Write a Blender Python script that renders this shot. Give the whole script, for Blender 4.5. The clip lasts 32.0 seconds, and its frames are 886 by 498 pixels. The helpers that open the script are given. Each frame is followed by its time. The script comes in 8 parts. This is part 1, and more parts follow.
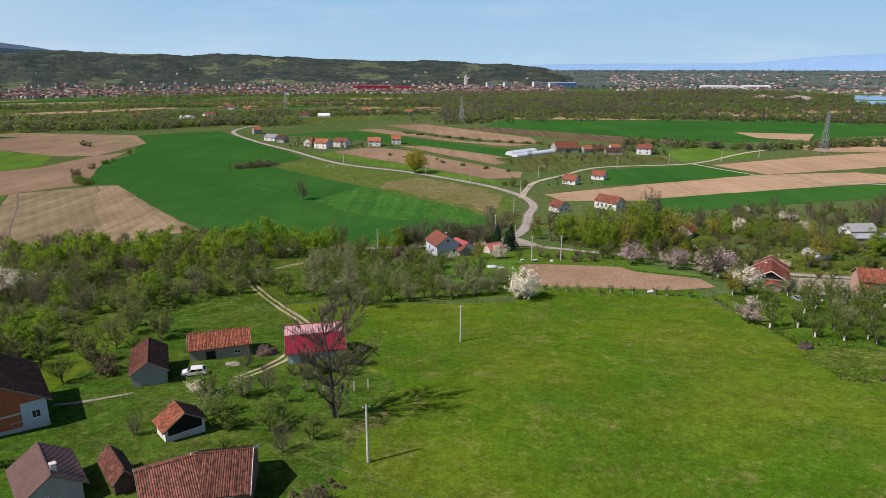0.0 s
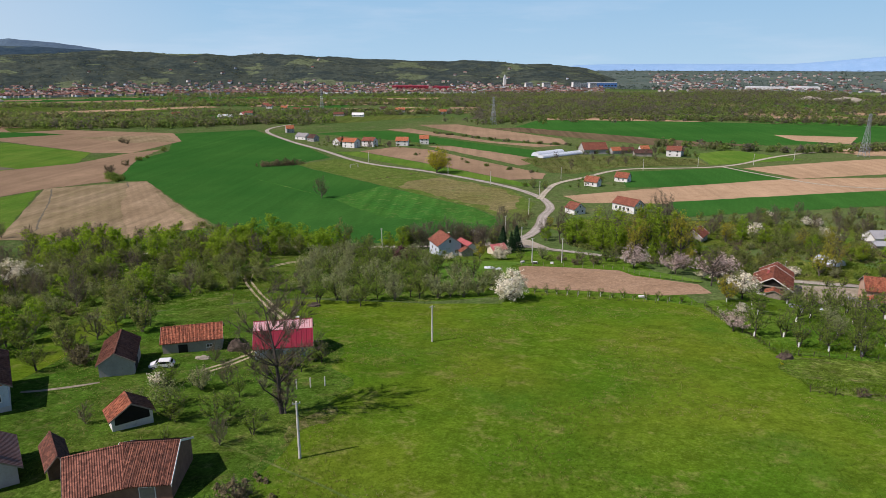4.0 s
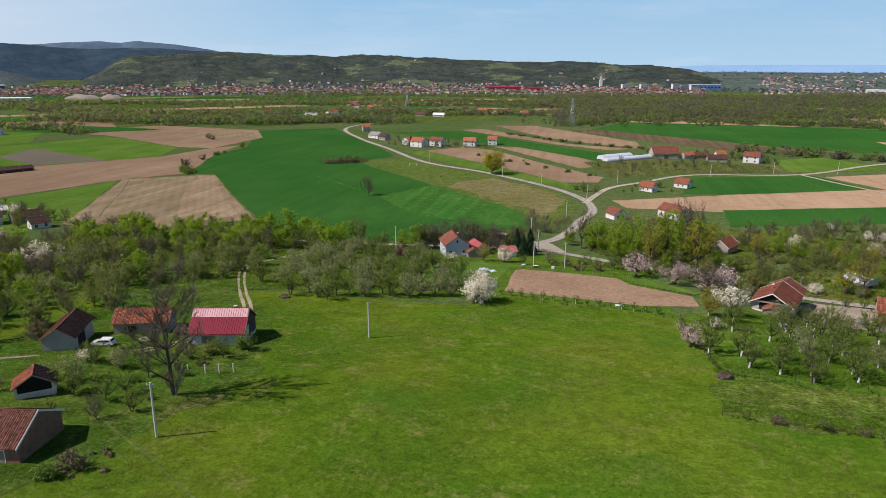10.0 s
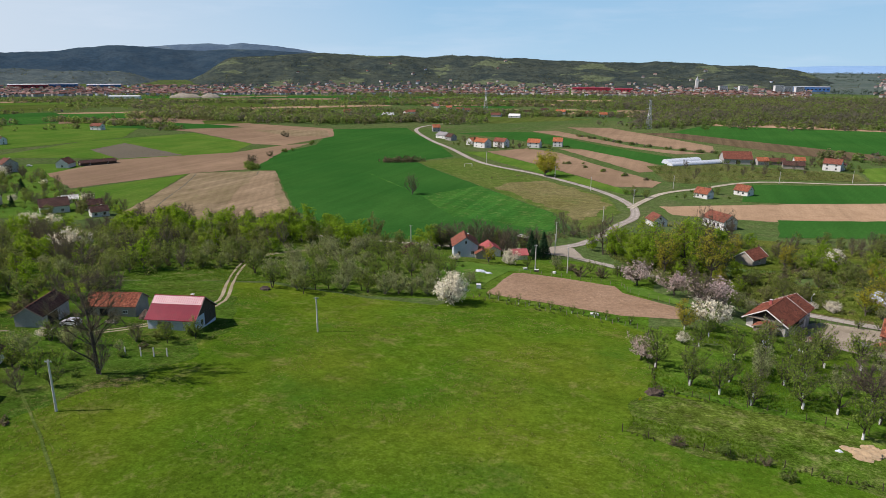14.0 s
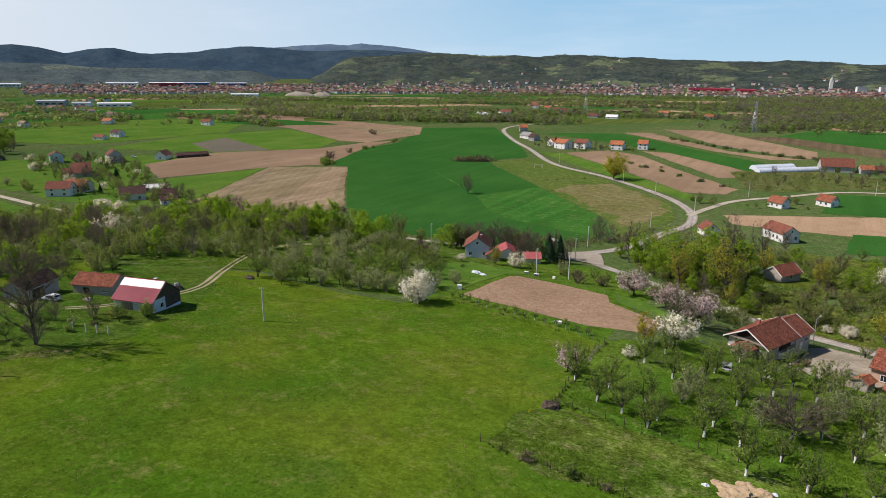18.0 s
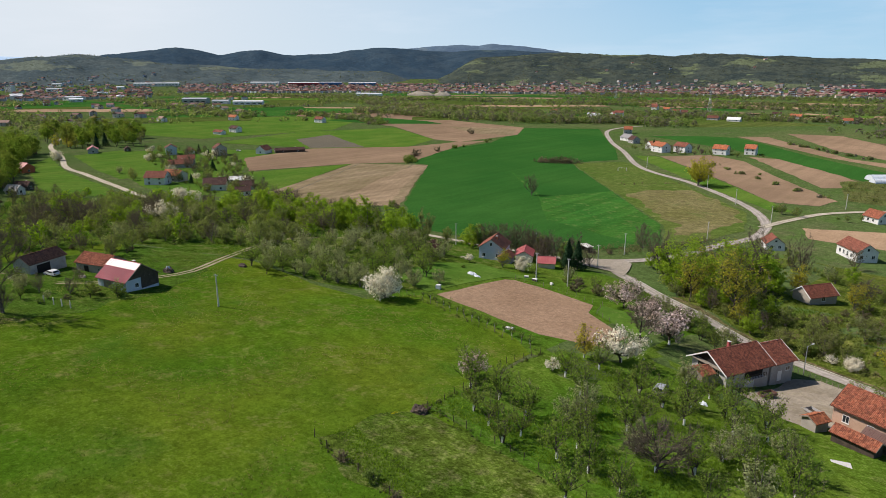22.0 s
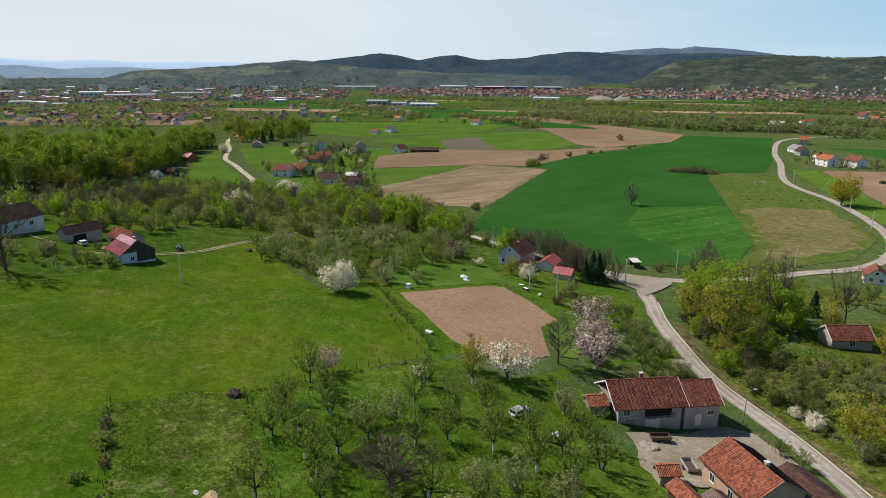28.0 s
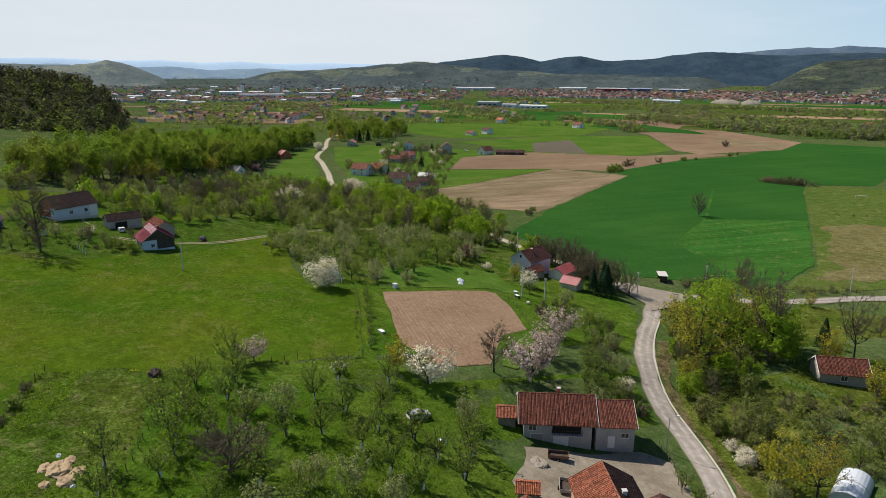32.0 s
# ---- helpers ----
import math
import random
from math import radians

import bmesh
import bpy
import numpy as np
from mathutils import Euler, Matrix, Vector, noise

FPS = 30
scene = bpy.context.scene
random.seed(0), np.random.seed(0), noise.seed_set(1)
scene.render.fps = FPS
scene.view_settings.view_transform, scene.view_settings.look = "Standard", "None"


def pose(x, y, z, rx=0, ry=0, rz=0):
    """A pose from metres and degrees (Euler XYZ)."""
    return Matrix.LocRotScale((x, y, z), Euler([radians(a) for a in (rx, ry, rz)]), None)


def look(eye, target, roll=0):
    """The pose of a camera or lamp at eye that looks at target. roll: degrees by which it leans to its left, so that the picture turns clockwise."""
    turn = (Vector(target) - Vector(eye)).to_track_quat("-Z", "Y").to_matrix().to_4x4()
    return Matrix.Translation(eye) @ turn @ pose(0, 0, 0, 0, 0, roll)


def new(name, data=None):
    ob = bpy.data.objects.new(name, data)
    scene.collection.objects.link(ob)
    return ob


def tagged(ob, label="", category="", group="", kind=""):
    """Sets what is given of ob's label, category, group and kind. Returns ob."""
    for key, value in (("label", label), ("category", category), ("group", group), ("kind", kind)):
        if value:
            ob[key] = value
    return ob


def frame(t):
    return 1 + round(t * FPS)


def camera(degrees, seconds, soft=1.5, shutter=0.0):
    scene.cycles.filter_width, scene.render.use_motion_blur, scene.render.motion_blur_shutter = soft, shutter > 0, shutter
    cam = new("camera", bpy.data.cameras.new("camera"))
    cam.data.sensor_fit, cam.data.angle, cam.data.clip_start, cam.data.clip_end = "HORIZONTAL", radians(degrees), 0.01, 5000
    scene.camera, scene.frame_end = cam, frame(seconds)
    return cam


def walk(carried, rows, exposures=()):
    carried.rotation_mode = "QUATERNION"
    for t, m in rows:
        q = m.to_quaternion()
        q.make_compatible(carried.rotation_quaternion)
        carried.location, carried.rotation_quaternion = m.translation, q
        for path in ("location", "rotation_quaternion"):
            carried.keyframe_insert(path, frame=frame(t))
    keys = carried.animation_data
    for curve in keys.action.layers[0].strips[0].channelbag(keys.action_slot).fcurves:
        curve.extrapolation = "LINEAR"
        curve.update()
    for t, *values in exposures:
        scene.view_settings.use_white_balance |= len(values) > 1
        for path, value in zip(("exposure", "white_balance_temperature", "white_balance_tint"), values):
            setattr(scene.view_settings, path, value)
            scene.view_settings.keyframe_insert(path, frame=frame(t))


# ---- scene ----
cam = camera(68.44, 32.0, soft=0.7)
ROWS = [
    (0.0, 0.03, 0.08, 44.98, -0.064, -15.512, 0.012),
    (1.0, 2.74, -0.07, 45.04, 0.632, -15.494, -0.022),
    (2.0, 5.83, 0.03, 45.05, 1.505, -15.503, -0.030),
    (3.0, 9.21, 0.20, 45.05, 2.467, -15.510, -0.049),
    (3.5, 11.02, 0.29, 45.04, 2.977, -15.510, -0.064),
    (5.5, 19.17, 0.84, 45.00, 5.256, -15.498, -0.135),
    (6.0, 21.45, 1.04, 44.98, 5.897, -15.493, -0.150),
    (7.0, 26.33, 1.55, 44.93, 7.272, -15.485, -0.170),
    (8.0, 31.58, 2.24, 44.88, 8.771, -15.477, -0.181),
    (9.0, 37.19, 3.13, 44.83, 10.389, -15.468, -0.187),
    (10.0, 43.13, 4.26, 44.80, 12.121, -15.458, -0.191),
    (11.0, 49.38, 5.64, 44.78, 13.961, -15.447, -0.199),
    (12.0, 55.92, 7.33, 44.77, 15.912, -15.436, -0.211),
    (13.0, 62.77, 9.37, 44.78, 17.976, -15.429, -0.226),
    (14.0, 69.91, 11.81, 44.78, 20.161, -15.428, -0.241),
    (14.5, 73.58, 13.20, 44.79, 21.300, -15.431, -0.247),
    (16.5, 88.90, 20.04, 44.77, 26.178, -15.461, -0.248),
    (17.0, 92.85, 22.09, 44.76, 27.476, -15.473, -0.242),
    (18.0, 100.81, 26.62, 44.72, 30.155, -15.498, -0.220),
    (19.0, 108.77, 31.72, 44.66, 32.930, -15.520, -0.189),
    (20.0, 116.63, 37.35, 44.57, 35.776, -15.532, -0.153),
    (21.0, 124.26, 43.47, 44.45, 38.664, -15.529, -0.116),
    (22.0, 131.56, 50.00, 44.29, 41.566, -15.507, -0.083),
    (23.0, 138.47, 56.86, 44.09, 44.457, -15.465, -0.059),
    (24.0, 144.92, 63.96, 43.85, 47.320, -15.406, -0.044),
    (25.0, 150.91, 71.25, 43.57, 50.146, -15.337, -0.038),
    (25.5, 153.75, 74.96, 43.42, 51.545, -15.301, -0.037),
    (27.5, 164.12, 90.14, 42.94, 57.072, -15.177, -0.041),
    (28.0, 166.51, 94.04, 42.88, 58.443, -15.155, -0.042),
    (29.0, 171.08, 101.95, 42.91, 61.178, -15.125, -0.046),
    (30.0, 175.40, 109.96, 43.16, 63.902, -15.106, -0.056),
    (31.0, 179.54, 117.80, 43.56, 66.605, -15.091, -0.074),
    (32.0, 183.61, 124.88, 43.86, 69.271, -15.071, -0.093),
]
walk(cam, [(t, pose(x, y, z, 90 + pitch, roll, yaw)) for t, x, y, z, yaw, pitch, roll in ROWS],
     exposures=[(0.0, 0.03, 6430, 20), (14.0, 0.06, 6430, 18), (22.0, 0.14, 6540, 15.5), (28.0, 0.13, 6600, 13.5), (32.0, 0.1, 6640, 13)])

# ---- sky and sun ----
SUN_DIR = Vector((-0.66, -0.36, 0.84)).normalized()
world = bpy.data.worlds.new("world")
scene.world = world
world.use_nodes = True
_nt = world.node_tree
_sky = _nt.nodes.new("ShaderNodeTexSky")
_sky.sky_type = "NISHITA"
_sky.sun_disc = False
_sky.sun_elevation = math.asin(SUN_DIR.z)
_sky.sun_rotation = math.atan2(SUN_DIR.x, SUN_DIR.y)
_sky.air_density, _sky.dust_density, _sky.ozone_density = 1.0, 0.9, 2.0
_bg = _nt.nodes["Background"]
_bg.inputs["Strength"].default_value = 0.056
# clear blue air with a few thin high clouds
_tint = _nt.nodes.new("ShaderNodeMixRGB")
_tint.blend_type, _tint.inputs[0].default_value, _tint.inputs[2].default_value = "MULTIPLY", 1.0, (1.0, 1.2, 1.42, 1)
_tc = _nt.nodes.new("ShaderNodeTexCoord")
_mp = _nt.nodes.new("ShaderNodeMapping")
_mp.inputs["Scale"].default_value = (1.2, 1.2, 9.0)
_cl = _nt.nodes.new("ShaderNodeTexNoise")
_cl.inputs["Scale"].default_value, _cl.inputs["Detail"].default_value, _cl.inputs["Roughness"].default_value = 2.2, 7.0, 0.6
_mr = _nt.nodes.new("ShaderNodeMapRange")
_mr.inputs[1].default_value, _mr.inputs[2].default_value, _mr.inputs[3].default_value, _mr.inputs[4].default_value = 0.5, 0.75, 0.0, 0.22
_mx = _nt.nodes.new("ShaderNodeMixRGB")
_mx.inputs[2].default_value = (14.5, 15.6, 16.6, 1)
_nt.links.new(_sky.outputs["Color"], _tint.inputs[1])
_nt.links.new(_tc.outputs["Generated"], _mp.inputs["Vector"])
_nt.links.new(_mp.outputs[0], _cl.inputs["Vector"])
_nt.links.new(_cl.outputs["Fac"], _mr.inputs[0])
_low = _nt.nodes.new("ShaderNodeMapRange")
_low.inputs[1].default_value, _low.inputs[2].default_value, _low.inputs[3].default_value, _low.inputs[4].default_value = 0.15, 0.5, 1.0, 0.1
_cm = _nt.nodes.new("ShaderNodeMath")
_cm.operation = "MULTIPLY"
_nt.links.new(_mr.outputs[0], _cm.inputs[0])
_nt.links.new(_low.outputs[0], _cm.inputs[1])
_nt.links.new(_cm.outputs[0], _mx.inputs[0])
# pale air low over the horizon, whiter on the sun's side
_sp = _nt.nodes.new("ShaderNodeSeparateXYZ")
_nt.links.new(_tc.outputs["Generated"], _sp.inputs[0])
_nt.links.new(_sp.outputs[2], _low.inputs[0])


def _span(sock, lo, hi, a, b):
    n = _nt.nodes.new("ShaderNodeMapRange")
    n.inputs[1].default_value, n.inputs[2].default_value, n.inputs[3].default_value, n.inputs[4].default_value = lo, hi, a, b
    _nt.links.new(sock, n.inputs[0])
    return n.outputs[0]


def _blend(fac, a, b):
    n = _nt.nodes.new("ShaderNodeMixRGB")
    _nt.links.new(fac, n.inputs[0])
    for sock, v in ((n.inputs[1], a), (n.inputs[2], b)):
        if isinstance(v, tuple):
            sock.default_value = (*v, 1)
        else:
            _nt.links.new(v, sock)
    return n.outputs[0]


_dot = _nt.nodes.new("ShaderNodeVectorMath")
_dot.operation = "DOT_PRODUCT"
_dot.inputs[1].default_value = (-0.88, -0.48, 0.0)
_nt.links.new(_tc.outputs["Generated"], _dot.inputs[0])
_sunward = _span(_dot.outputs["Value"], -0.12, 0.62, 0.0, 1.0)
_rise = _span(_sp.outputs[2], 0.0, 0.2, 0.0, 1.0)
_air = _blend(_sunward, _blend(_rise, (7.3, 11.3, 13.8), (3.5, 8.0, 12.4)), _blend(_rise, (11.4, 13.0, 13.9), (11.8, 13.2, 14.0)))
_clear = _blend(_span(_sp.outputs[2], 0.14, 0.42, 1.0, 0.0), _tint.outputs[0], _air)
_nt.links.new(_clear, _mx.inputs[1])
_nt.links.new(_mx.outputs[0], _bg.inputs["Color"])
sun = new("sun", bpy.data.lights.new("sun", "SUN"))
sun.data.energy, sun.data.angle, sun.data.color = 5.0, radians(0.55), (1.0, 0.93, 0.82)
sun.matrix_world = look(SUN_DIR * 300, (0, 0, 0))

# ---- materials ----
def rgb(c):
    return (c[0], c[1], c[2], 1.0)


class Nodes:
    """A small builder of node trees."""

    def __init__(self, name):
        self.m = bpy.data.materials.new(name)
        self.m.use_nodes = True
        self.t = self.m.node_tree
        self.b = self.t.nodes["Principled BSDF"]

    def n(self, kind, **props):
        node = self.t.nodes.new(kind)
        for key, value in props.items():
            if key == "operation":
                node.operation = value
            elif key == "blend":
                node.blend_type = value
        return node

    def link(self, a, b):
        self.t.links.new(a, b)

    def noise(self, vec, scale, detail=4.0, rough=0.55):
        n = self.n("ShaderNodeTexNoise")
        n.inputs["Scale"].default_value, n.inputs["Detail"].default_value, n.inputs["Roughness"].default_value = scale, detail, rough
        self.link(vec, n.inputs["Vector"])
        return n.outputs["Fac"]

    def ramp(self, fac, lo, hi, a=0.0, b=1.0):
        n = self.n("ShaderNodeMapRange")
        n.inputs[1].default_value, n.inputs[2].default_value, n.inputs[3].default_value, n.inputs[4].default_value = lo, hi, a, b
        self.link(fac, n.inputs[0])
        return n.outputs[0]

    def mix(self, fac, a, b, blend="MIX"):
        n = self.n("ShaderNodeMixRGB", blend=blend)
        for sock, v in ((n.inputs[0], fac), (n.inputs[1], a), (n.inputs[2], b)):
            if isinstance(v, (int, float)):
                sock.default_value = v
            elif isinstance(v, tuple):
                sock.default_value = rgb(v)
            else:
                self.link(v, sock)
        return n.outputs[0]

    def math(self, op, a, b):
        n = self.n("ShaderNodeMath", operation=op)
        for sock, v in ((n.inputs[0], a), (n.inputs[1], b)):
            if isinstance(v, (int, float)):
                sock.default_value = v
            else:
                self.link(v, sock)
        return n.outputs[0]

    def bump(self, fac, strength, dist):
        n = self.n("ShaderNodeBump")
        n.inputs["Strength"].default_value, n.inputs["Distance"].default_value = strength, dist
        self.link(fac, n.inputs["Height"])
        self.link(n.outputs[0], self.b.inputs["Normal"])

    def place(self):
        return self.n("ShaderNodeNewGeometry").outputs["Position"]

    def local(self):
        return self.n("ShaderNodeTexCoord").outputs["Object"]

    def done(self, col, rough=0.85, metal=0.0, spec=0.3):
        if isinstance(col, tuple):
            self.b.inputs["Base Color"].default_value = rgb(col)
        else:
            self.link(col, self.b.inputs["Base Color"])
        self.b.inputs["Roughness"].default_value = rough
        self.b.inputs["Metallic"].default_value = metal
        self.b.inputs["Specular IOR Level"].default_value = spec
        return self.m


def surface(name, c1, c2, c3=None, scale=1.0, rough=0.85, metal=0.0, bump=0.3, rnd=0.0, world_space=False, spec=0.3):
    """Two colours mixed by coarse noise, a third as stains, fine grain on top."""
    N = Nodes(name)
    v = N.place() if world_space else N.local()
    big, fine = N.noise(v, 0.7 * scale, 5), N.noise(v, 9 * scale, 4)
    col = N.mix(N.ramp(big, 0.35, 0.65), c1, c2)
    if c3:
        col = N.mix(N.ramp(N.noise(v, 1.7 * scale, 6, 0.7), 0.56, 0.72), col, c3)
    col = N.mix(0.5, col, N.ramp(fine, 0.2, 0.8, 0.55, 1.0), "MULTIPLY")
    if rnd:
        r = N.n("ShaderNodeObjectInfo").outputs["Random"]
        col = N.mix(1.0, col, N.ramp(r, 0, 1, 1 - rnd, 1 + rnd), "MULTIPLY")
    N.bump(fine, bump, 0.03)
    return N.done(col, rough, metal, spec)


def leafy(name, c1, c2, c3, rnd=0.2, see=0.58):
    """Leaves or petals: a colour for each clump and tree, some light passing through."""
    N = Nodes(name)
    isl = N.n("ShaderNodeNewGeometry").outputs["Random Per Island"]
    ob = N.n("ShaderNodeObjectInfo").outputs["Random"]
    col = N.mix(isl, c1, c2)
    col = N.mix(N.ramp(ob, 0.45, 1.0, 0, 0.7), col, c3)
    col = N.mix(1.0, col, N.ramp(isl, 0, 1, 1 - rnd, 1 + rnd), "MULTIPLY")
    N.done(col, 0.75, 0, 0.0)
    tr = N.n("ShaderNodeBsdfTranslucent")
    N.link(N.mix(1.0, col, (1.35, 1.4, 0.95), "MULTIPLY"), tr.inputs["Color"])
    mx = N.n("ShaderNodeMixShader")
    mx.inputs[0].default_value = see
    N.link(N.b.outputs[0], mx.inputs[1])
    N.link(tr.outputs[0], mx.inputs[2])
    N.link(mx.outputs[0], N.t.nodes["Material Output"].inputs["Surface"])
    return N.m


def ground_mat(name, c1, c2, dry, patch=0.02, streak=None, dry_at=0.55, fine_lo=0.6, clods=0.0, tufty=0.0):
    """Ground by world place: broad patches, dry tufts and fine grain; streak = (angle, spacing, depth) for sown rows."""
    N = Nodes(name)
    v = N.place()
    a, b = N.noise(v, patch, 4), N.noise(v, patch * 7, 5, 0.65)
    f, g = N.noise(v, 0.9, 5, 0.7), N.noise(v, 5.0, 3, 0.7)
    col = N.mix(N.ramp(a, 0.38, 0.62), c1, c2)
    col = N.mix(N.ramp(N.math("ADD", N.math("MULTIPLY", b, 0.6), N.math("MULTIPLY", f, 0.4)), dry_at, dry_at + 0.16, 0, 0.85), col, dry)
    col = N.mix(1.0, col, N.ramp(f, 0.25, 0.75, fine_lo, 1.25), "MULTIPLY")
    col = N.mix(0.8, col, N.ramp(g, 0.25, 0.75, fine_lo, 1.25), "MULTIPLY")
    if tufty:
        t1, t2, t3 = N.noise(v, 0.28, 5, 0.75), N.noise(v, 2.2, 4, 0.8), N.noise(v, 0.06, 5, 0.6)
        col = N.mix(1.0, col, N.ramp(t1, 0.35, 0.65, 1 - 0.45 * tufty, 1 + 0.4 * tufty), "MULTIPLY")
        col = N.mix(1.0, col, N.ramp(t2, 0.35, 0.65, 1 - 0.5 * tufty, 1 + 0.45 * tufty), "MULTIPLY")
        pale = N.math("MULTIPLY", N.ramp(t2, 0.56, 0.68), N.ramp(t3, 0.45, 0.6))
        col = N.mix(N.math("MULTIPLY", pale, 0.5 * tufty), col, (0.32, 0.29, 0.13))
        col = N.mix(N.ramp(t3, 0.57, 0.68, 0, 0.42), col, (0.045, 0.115, 0.012))
    if streak:
        mp = N.n("ShaderNodeMapping")
        mp.inputs["Rotation"].default_value[2] = radians(streak[0])
        N.link(v, mp.inputs["Vector"])
        w = N.n("ShaderNodeTexWave")
        w.inputs["Scale"].default_value = 0.314 / streak[1]
        w.inputs["Distortion"].default_value, w.inputs["Detail"].default_value = 0.7, 3
        w.inputs["Detail Scale"].default_value = 0.6
        N.link(mp.outputs[0], w.inputs["Vector"])
        col = N.mix(1.0, col, N.ramp(w.outputs["Fac"], 0, 1, 1 - streak[2] * 0.45, 1 + streak[2] * 0.25), "MULTIPLY")
        mp2 = N.n("ShaderNodeMapping")
        mp2.inputs["Rotation"].default_value[2] = radians(streak[0])
        mp2.inputs["Scale"].default_value = (0.16, 0.004, 1)
        N.link(v, mp2.inputs["Vector"])
        col = N.mix(1.0, col, N.ramp(N.noise(mp2.outputs[0], 1.0, 4, 0.6), 0.3, 0.7, 1 - min(0.34, 2.4 * streak[2]), 1 + min(0.2, 1.4 * streak[2])), "MULTIPLY")
    N.bump(g, 0.5 + clods, 0.08 + clods)
    N.b.inputs["Diffuse Roughness"].default_value = 0.3
    return N.done(col, 1.0, 0, 0.0)


GRASS = ground_mat("meadow_grass", (0.057, 0.124, 0.008), (0.1, 0.146, 0.012), (0.165, 0.16, 0.048), 0.026, None, 0.525, 0.72, 0.0, 0.46)
VALLEY = ground_mat("valley_grass", (0.072, 0.122, 0.034), (0.1, 0.134, 0.046), (0.14, 0.13, 0.072), 0.008, None, 0.52, 0.62, 0.0, 0.55)
WHEAT = ground_mat("winter_wheat", (0.024, 0.092, 0.017), (0.033, 0.107, 0.02), (0.048, 0.116, 0.026), 0.012, (20, 3.0, 0.05), 0.6, 0.8)
WHEAT_LIGHT = ground_mat("young_wheat", (0.032, 0.12, 0.02), (0.045, 0.135, 0.022), (0.15, 0.17, 0.06), 0.03, (35, 4.0, 0.12), 0.53, 0.75)
PITCH = ground_mat("rough_pasture", (0.078, 0.132, 0.024), (0.108, 0.145, 0.034), (0.19, 0.17, 0.08), 0.02, None, 0.54, 0.65, 0.0, 0.5)
SOIL = ground_mat("ploughed_soil", (0.35, 0.24, 0.148), (0.41, 0.285, 0.18), (0.285, 0.19, 0.115), 0.02, (-32, 0.8, 0.06), 0.5, 0.7, 0.1)
SOIL_BROWN = ground_mat("brown_tilled_soil", (0.215, 0.148, 0.095), (0.275, 0.19, 0.122), (0.185, 0.135, 0.078), 0.012, (55, 3.0, 0.06), 0.5, 0.8)
STUBBLE = ground_mat("dry_stubble", (0.225, 0.175, 0.1), (0.285, 0.22, 0.135), (0.15, 0.155, 0.06), 0.03, (-31, 5.5, 0.13), 0.53, 0.72)
GREY_SOIL = ground_mat("grey_soil", (0.15, 0.135, 0.10), (0.17, 0.15, 0.11), (0.12, 0.12, 0.07), 0.02)
FAR_PASTURE = ground_mat("far_pasture", (0.07, 0.12, 0.02), (0.1, 0.135, 0.03), (0.14, 0.14, 0.055), 0.012, (40, 9.0, 0.15), 0.5, 0.6)
BRIGHT_GRASS = ground_mat("bright_pasture", (0.07, 0.15, 0.02), (0.1, 0.17, 0.027), (0.14, 0.17, 0.05), 0.03, (60, 5.0, 0.08), 0.55, 0.75)
GRAVEL = ground_mat("pale_gravel", (0.31, 0.275, 0.22), (0.385, 0.345, 0.285), (0.19, 0.165, 0.11), 0.06, None, 0.52, 0.7)
YARD = ground_mat("yard_dust", (0.25, 0.215, 0.16), (0.33, 0.29, 0.225), (0.17, 0.15, 0.09), 0.12, None, 0.52, 0.65)
DIRT = ground_mat("track_dirt", (0.33, 0.28, 0.18), (0.40, 0.34, 0.23), (0.2, 0.2, 0.09), 0.1, None, 0.52, 0.7)

# ---- terrain: a meadow terrace that falls to a flat valley floor ----
_py = [-300, 40, 70, 85, 105, 125, 150, 175, 200, 225, 250, 290, 340, 450]
_pz = [2, 0, -1.6, -3.2, -5.6, -7.6, -10, -12.8, -15.5, -19.5, -23, -26, -27.5, -28]
_ts = np.arange(-420.0, 620.0, 1.0)
_tz = np.convolve(np.pad(np.interp(_ts, _py, _pz), 10, mode="edge"), np.ones(21) / 21, mode="valid")


def ease(u):
    u = np.clip(u, 0.0, 1.0)
    return u * u * (3 - 2 * u)


def heights(x, y):
    s = y + 0.35 * np.maximum(0.0, -x - 70.0) + 20 * ease((x - 72) / 28) * ease((y - 130) / 35)
    z = np.interp(s, _ts, _tz)
    # the levelled farmyard, the bank across the village road, the plain that rises beyond the town
    z = z - 1.6 * np.exp(-((x - 104) ** 2 + (y - 180) ** 2) / 200.0)
    d = (x - 105) * 0.507 + (y - 200) * 0.862
    z = z + 5.5 * ease((d - 4) / 26) * (1 - ease((d - 50) / 55)) * ease((x - 62) / 24)
    return z + 60.0 * ease((np.hypot(x - 60, y - 40) - 2300) / 2500)


def height(x, y):
    return float(heights(x, y))


def mesh_ob(name, verts, faces, material, parent=None, label="", smooth=False):
    me = bpy.data.meshes.new(name)
    me.from_pydata(verts, [], faces)
    me.materials.append(material)
    if smooth:
        me.polygons.foreach_set("use_smooth", [True] * len(me.polygons))
    me.update()
    ob = new(name, me)
    if parent:
        ob.parent = parent
    if label:
        tagged(ob, label)
    return ob


def graded(lo, hi, step, far, grow=1.22):
    """Grid lines: even between lo and hi, then ever wider out to far."""
    mid = list(np.arange(lo, hi + 0.01, step))
    out, d, v = [], step, hi
    while v < far:
        d *= grow
        v += d
        out.append(v)
    inn, d, v = [], step, lo
    while v > -far:
        d *= grow
        v -= d
        inn.append(v)
    return np.array(inn[::-1] + mid + out)


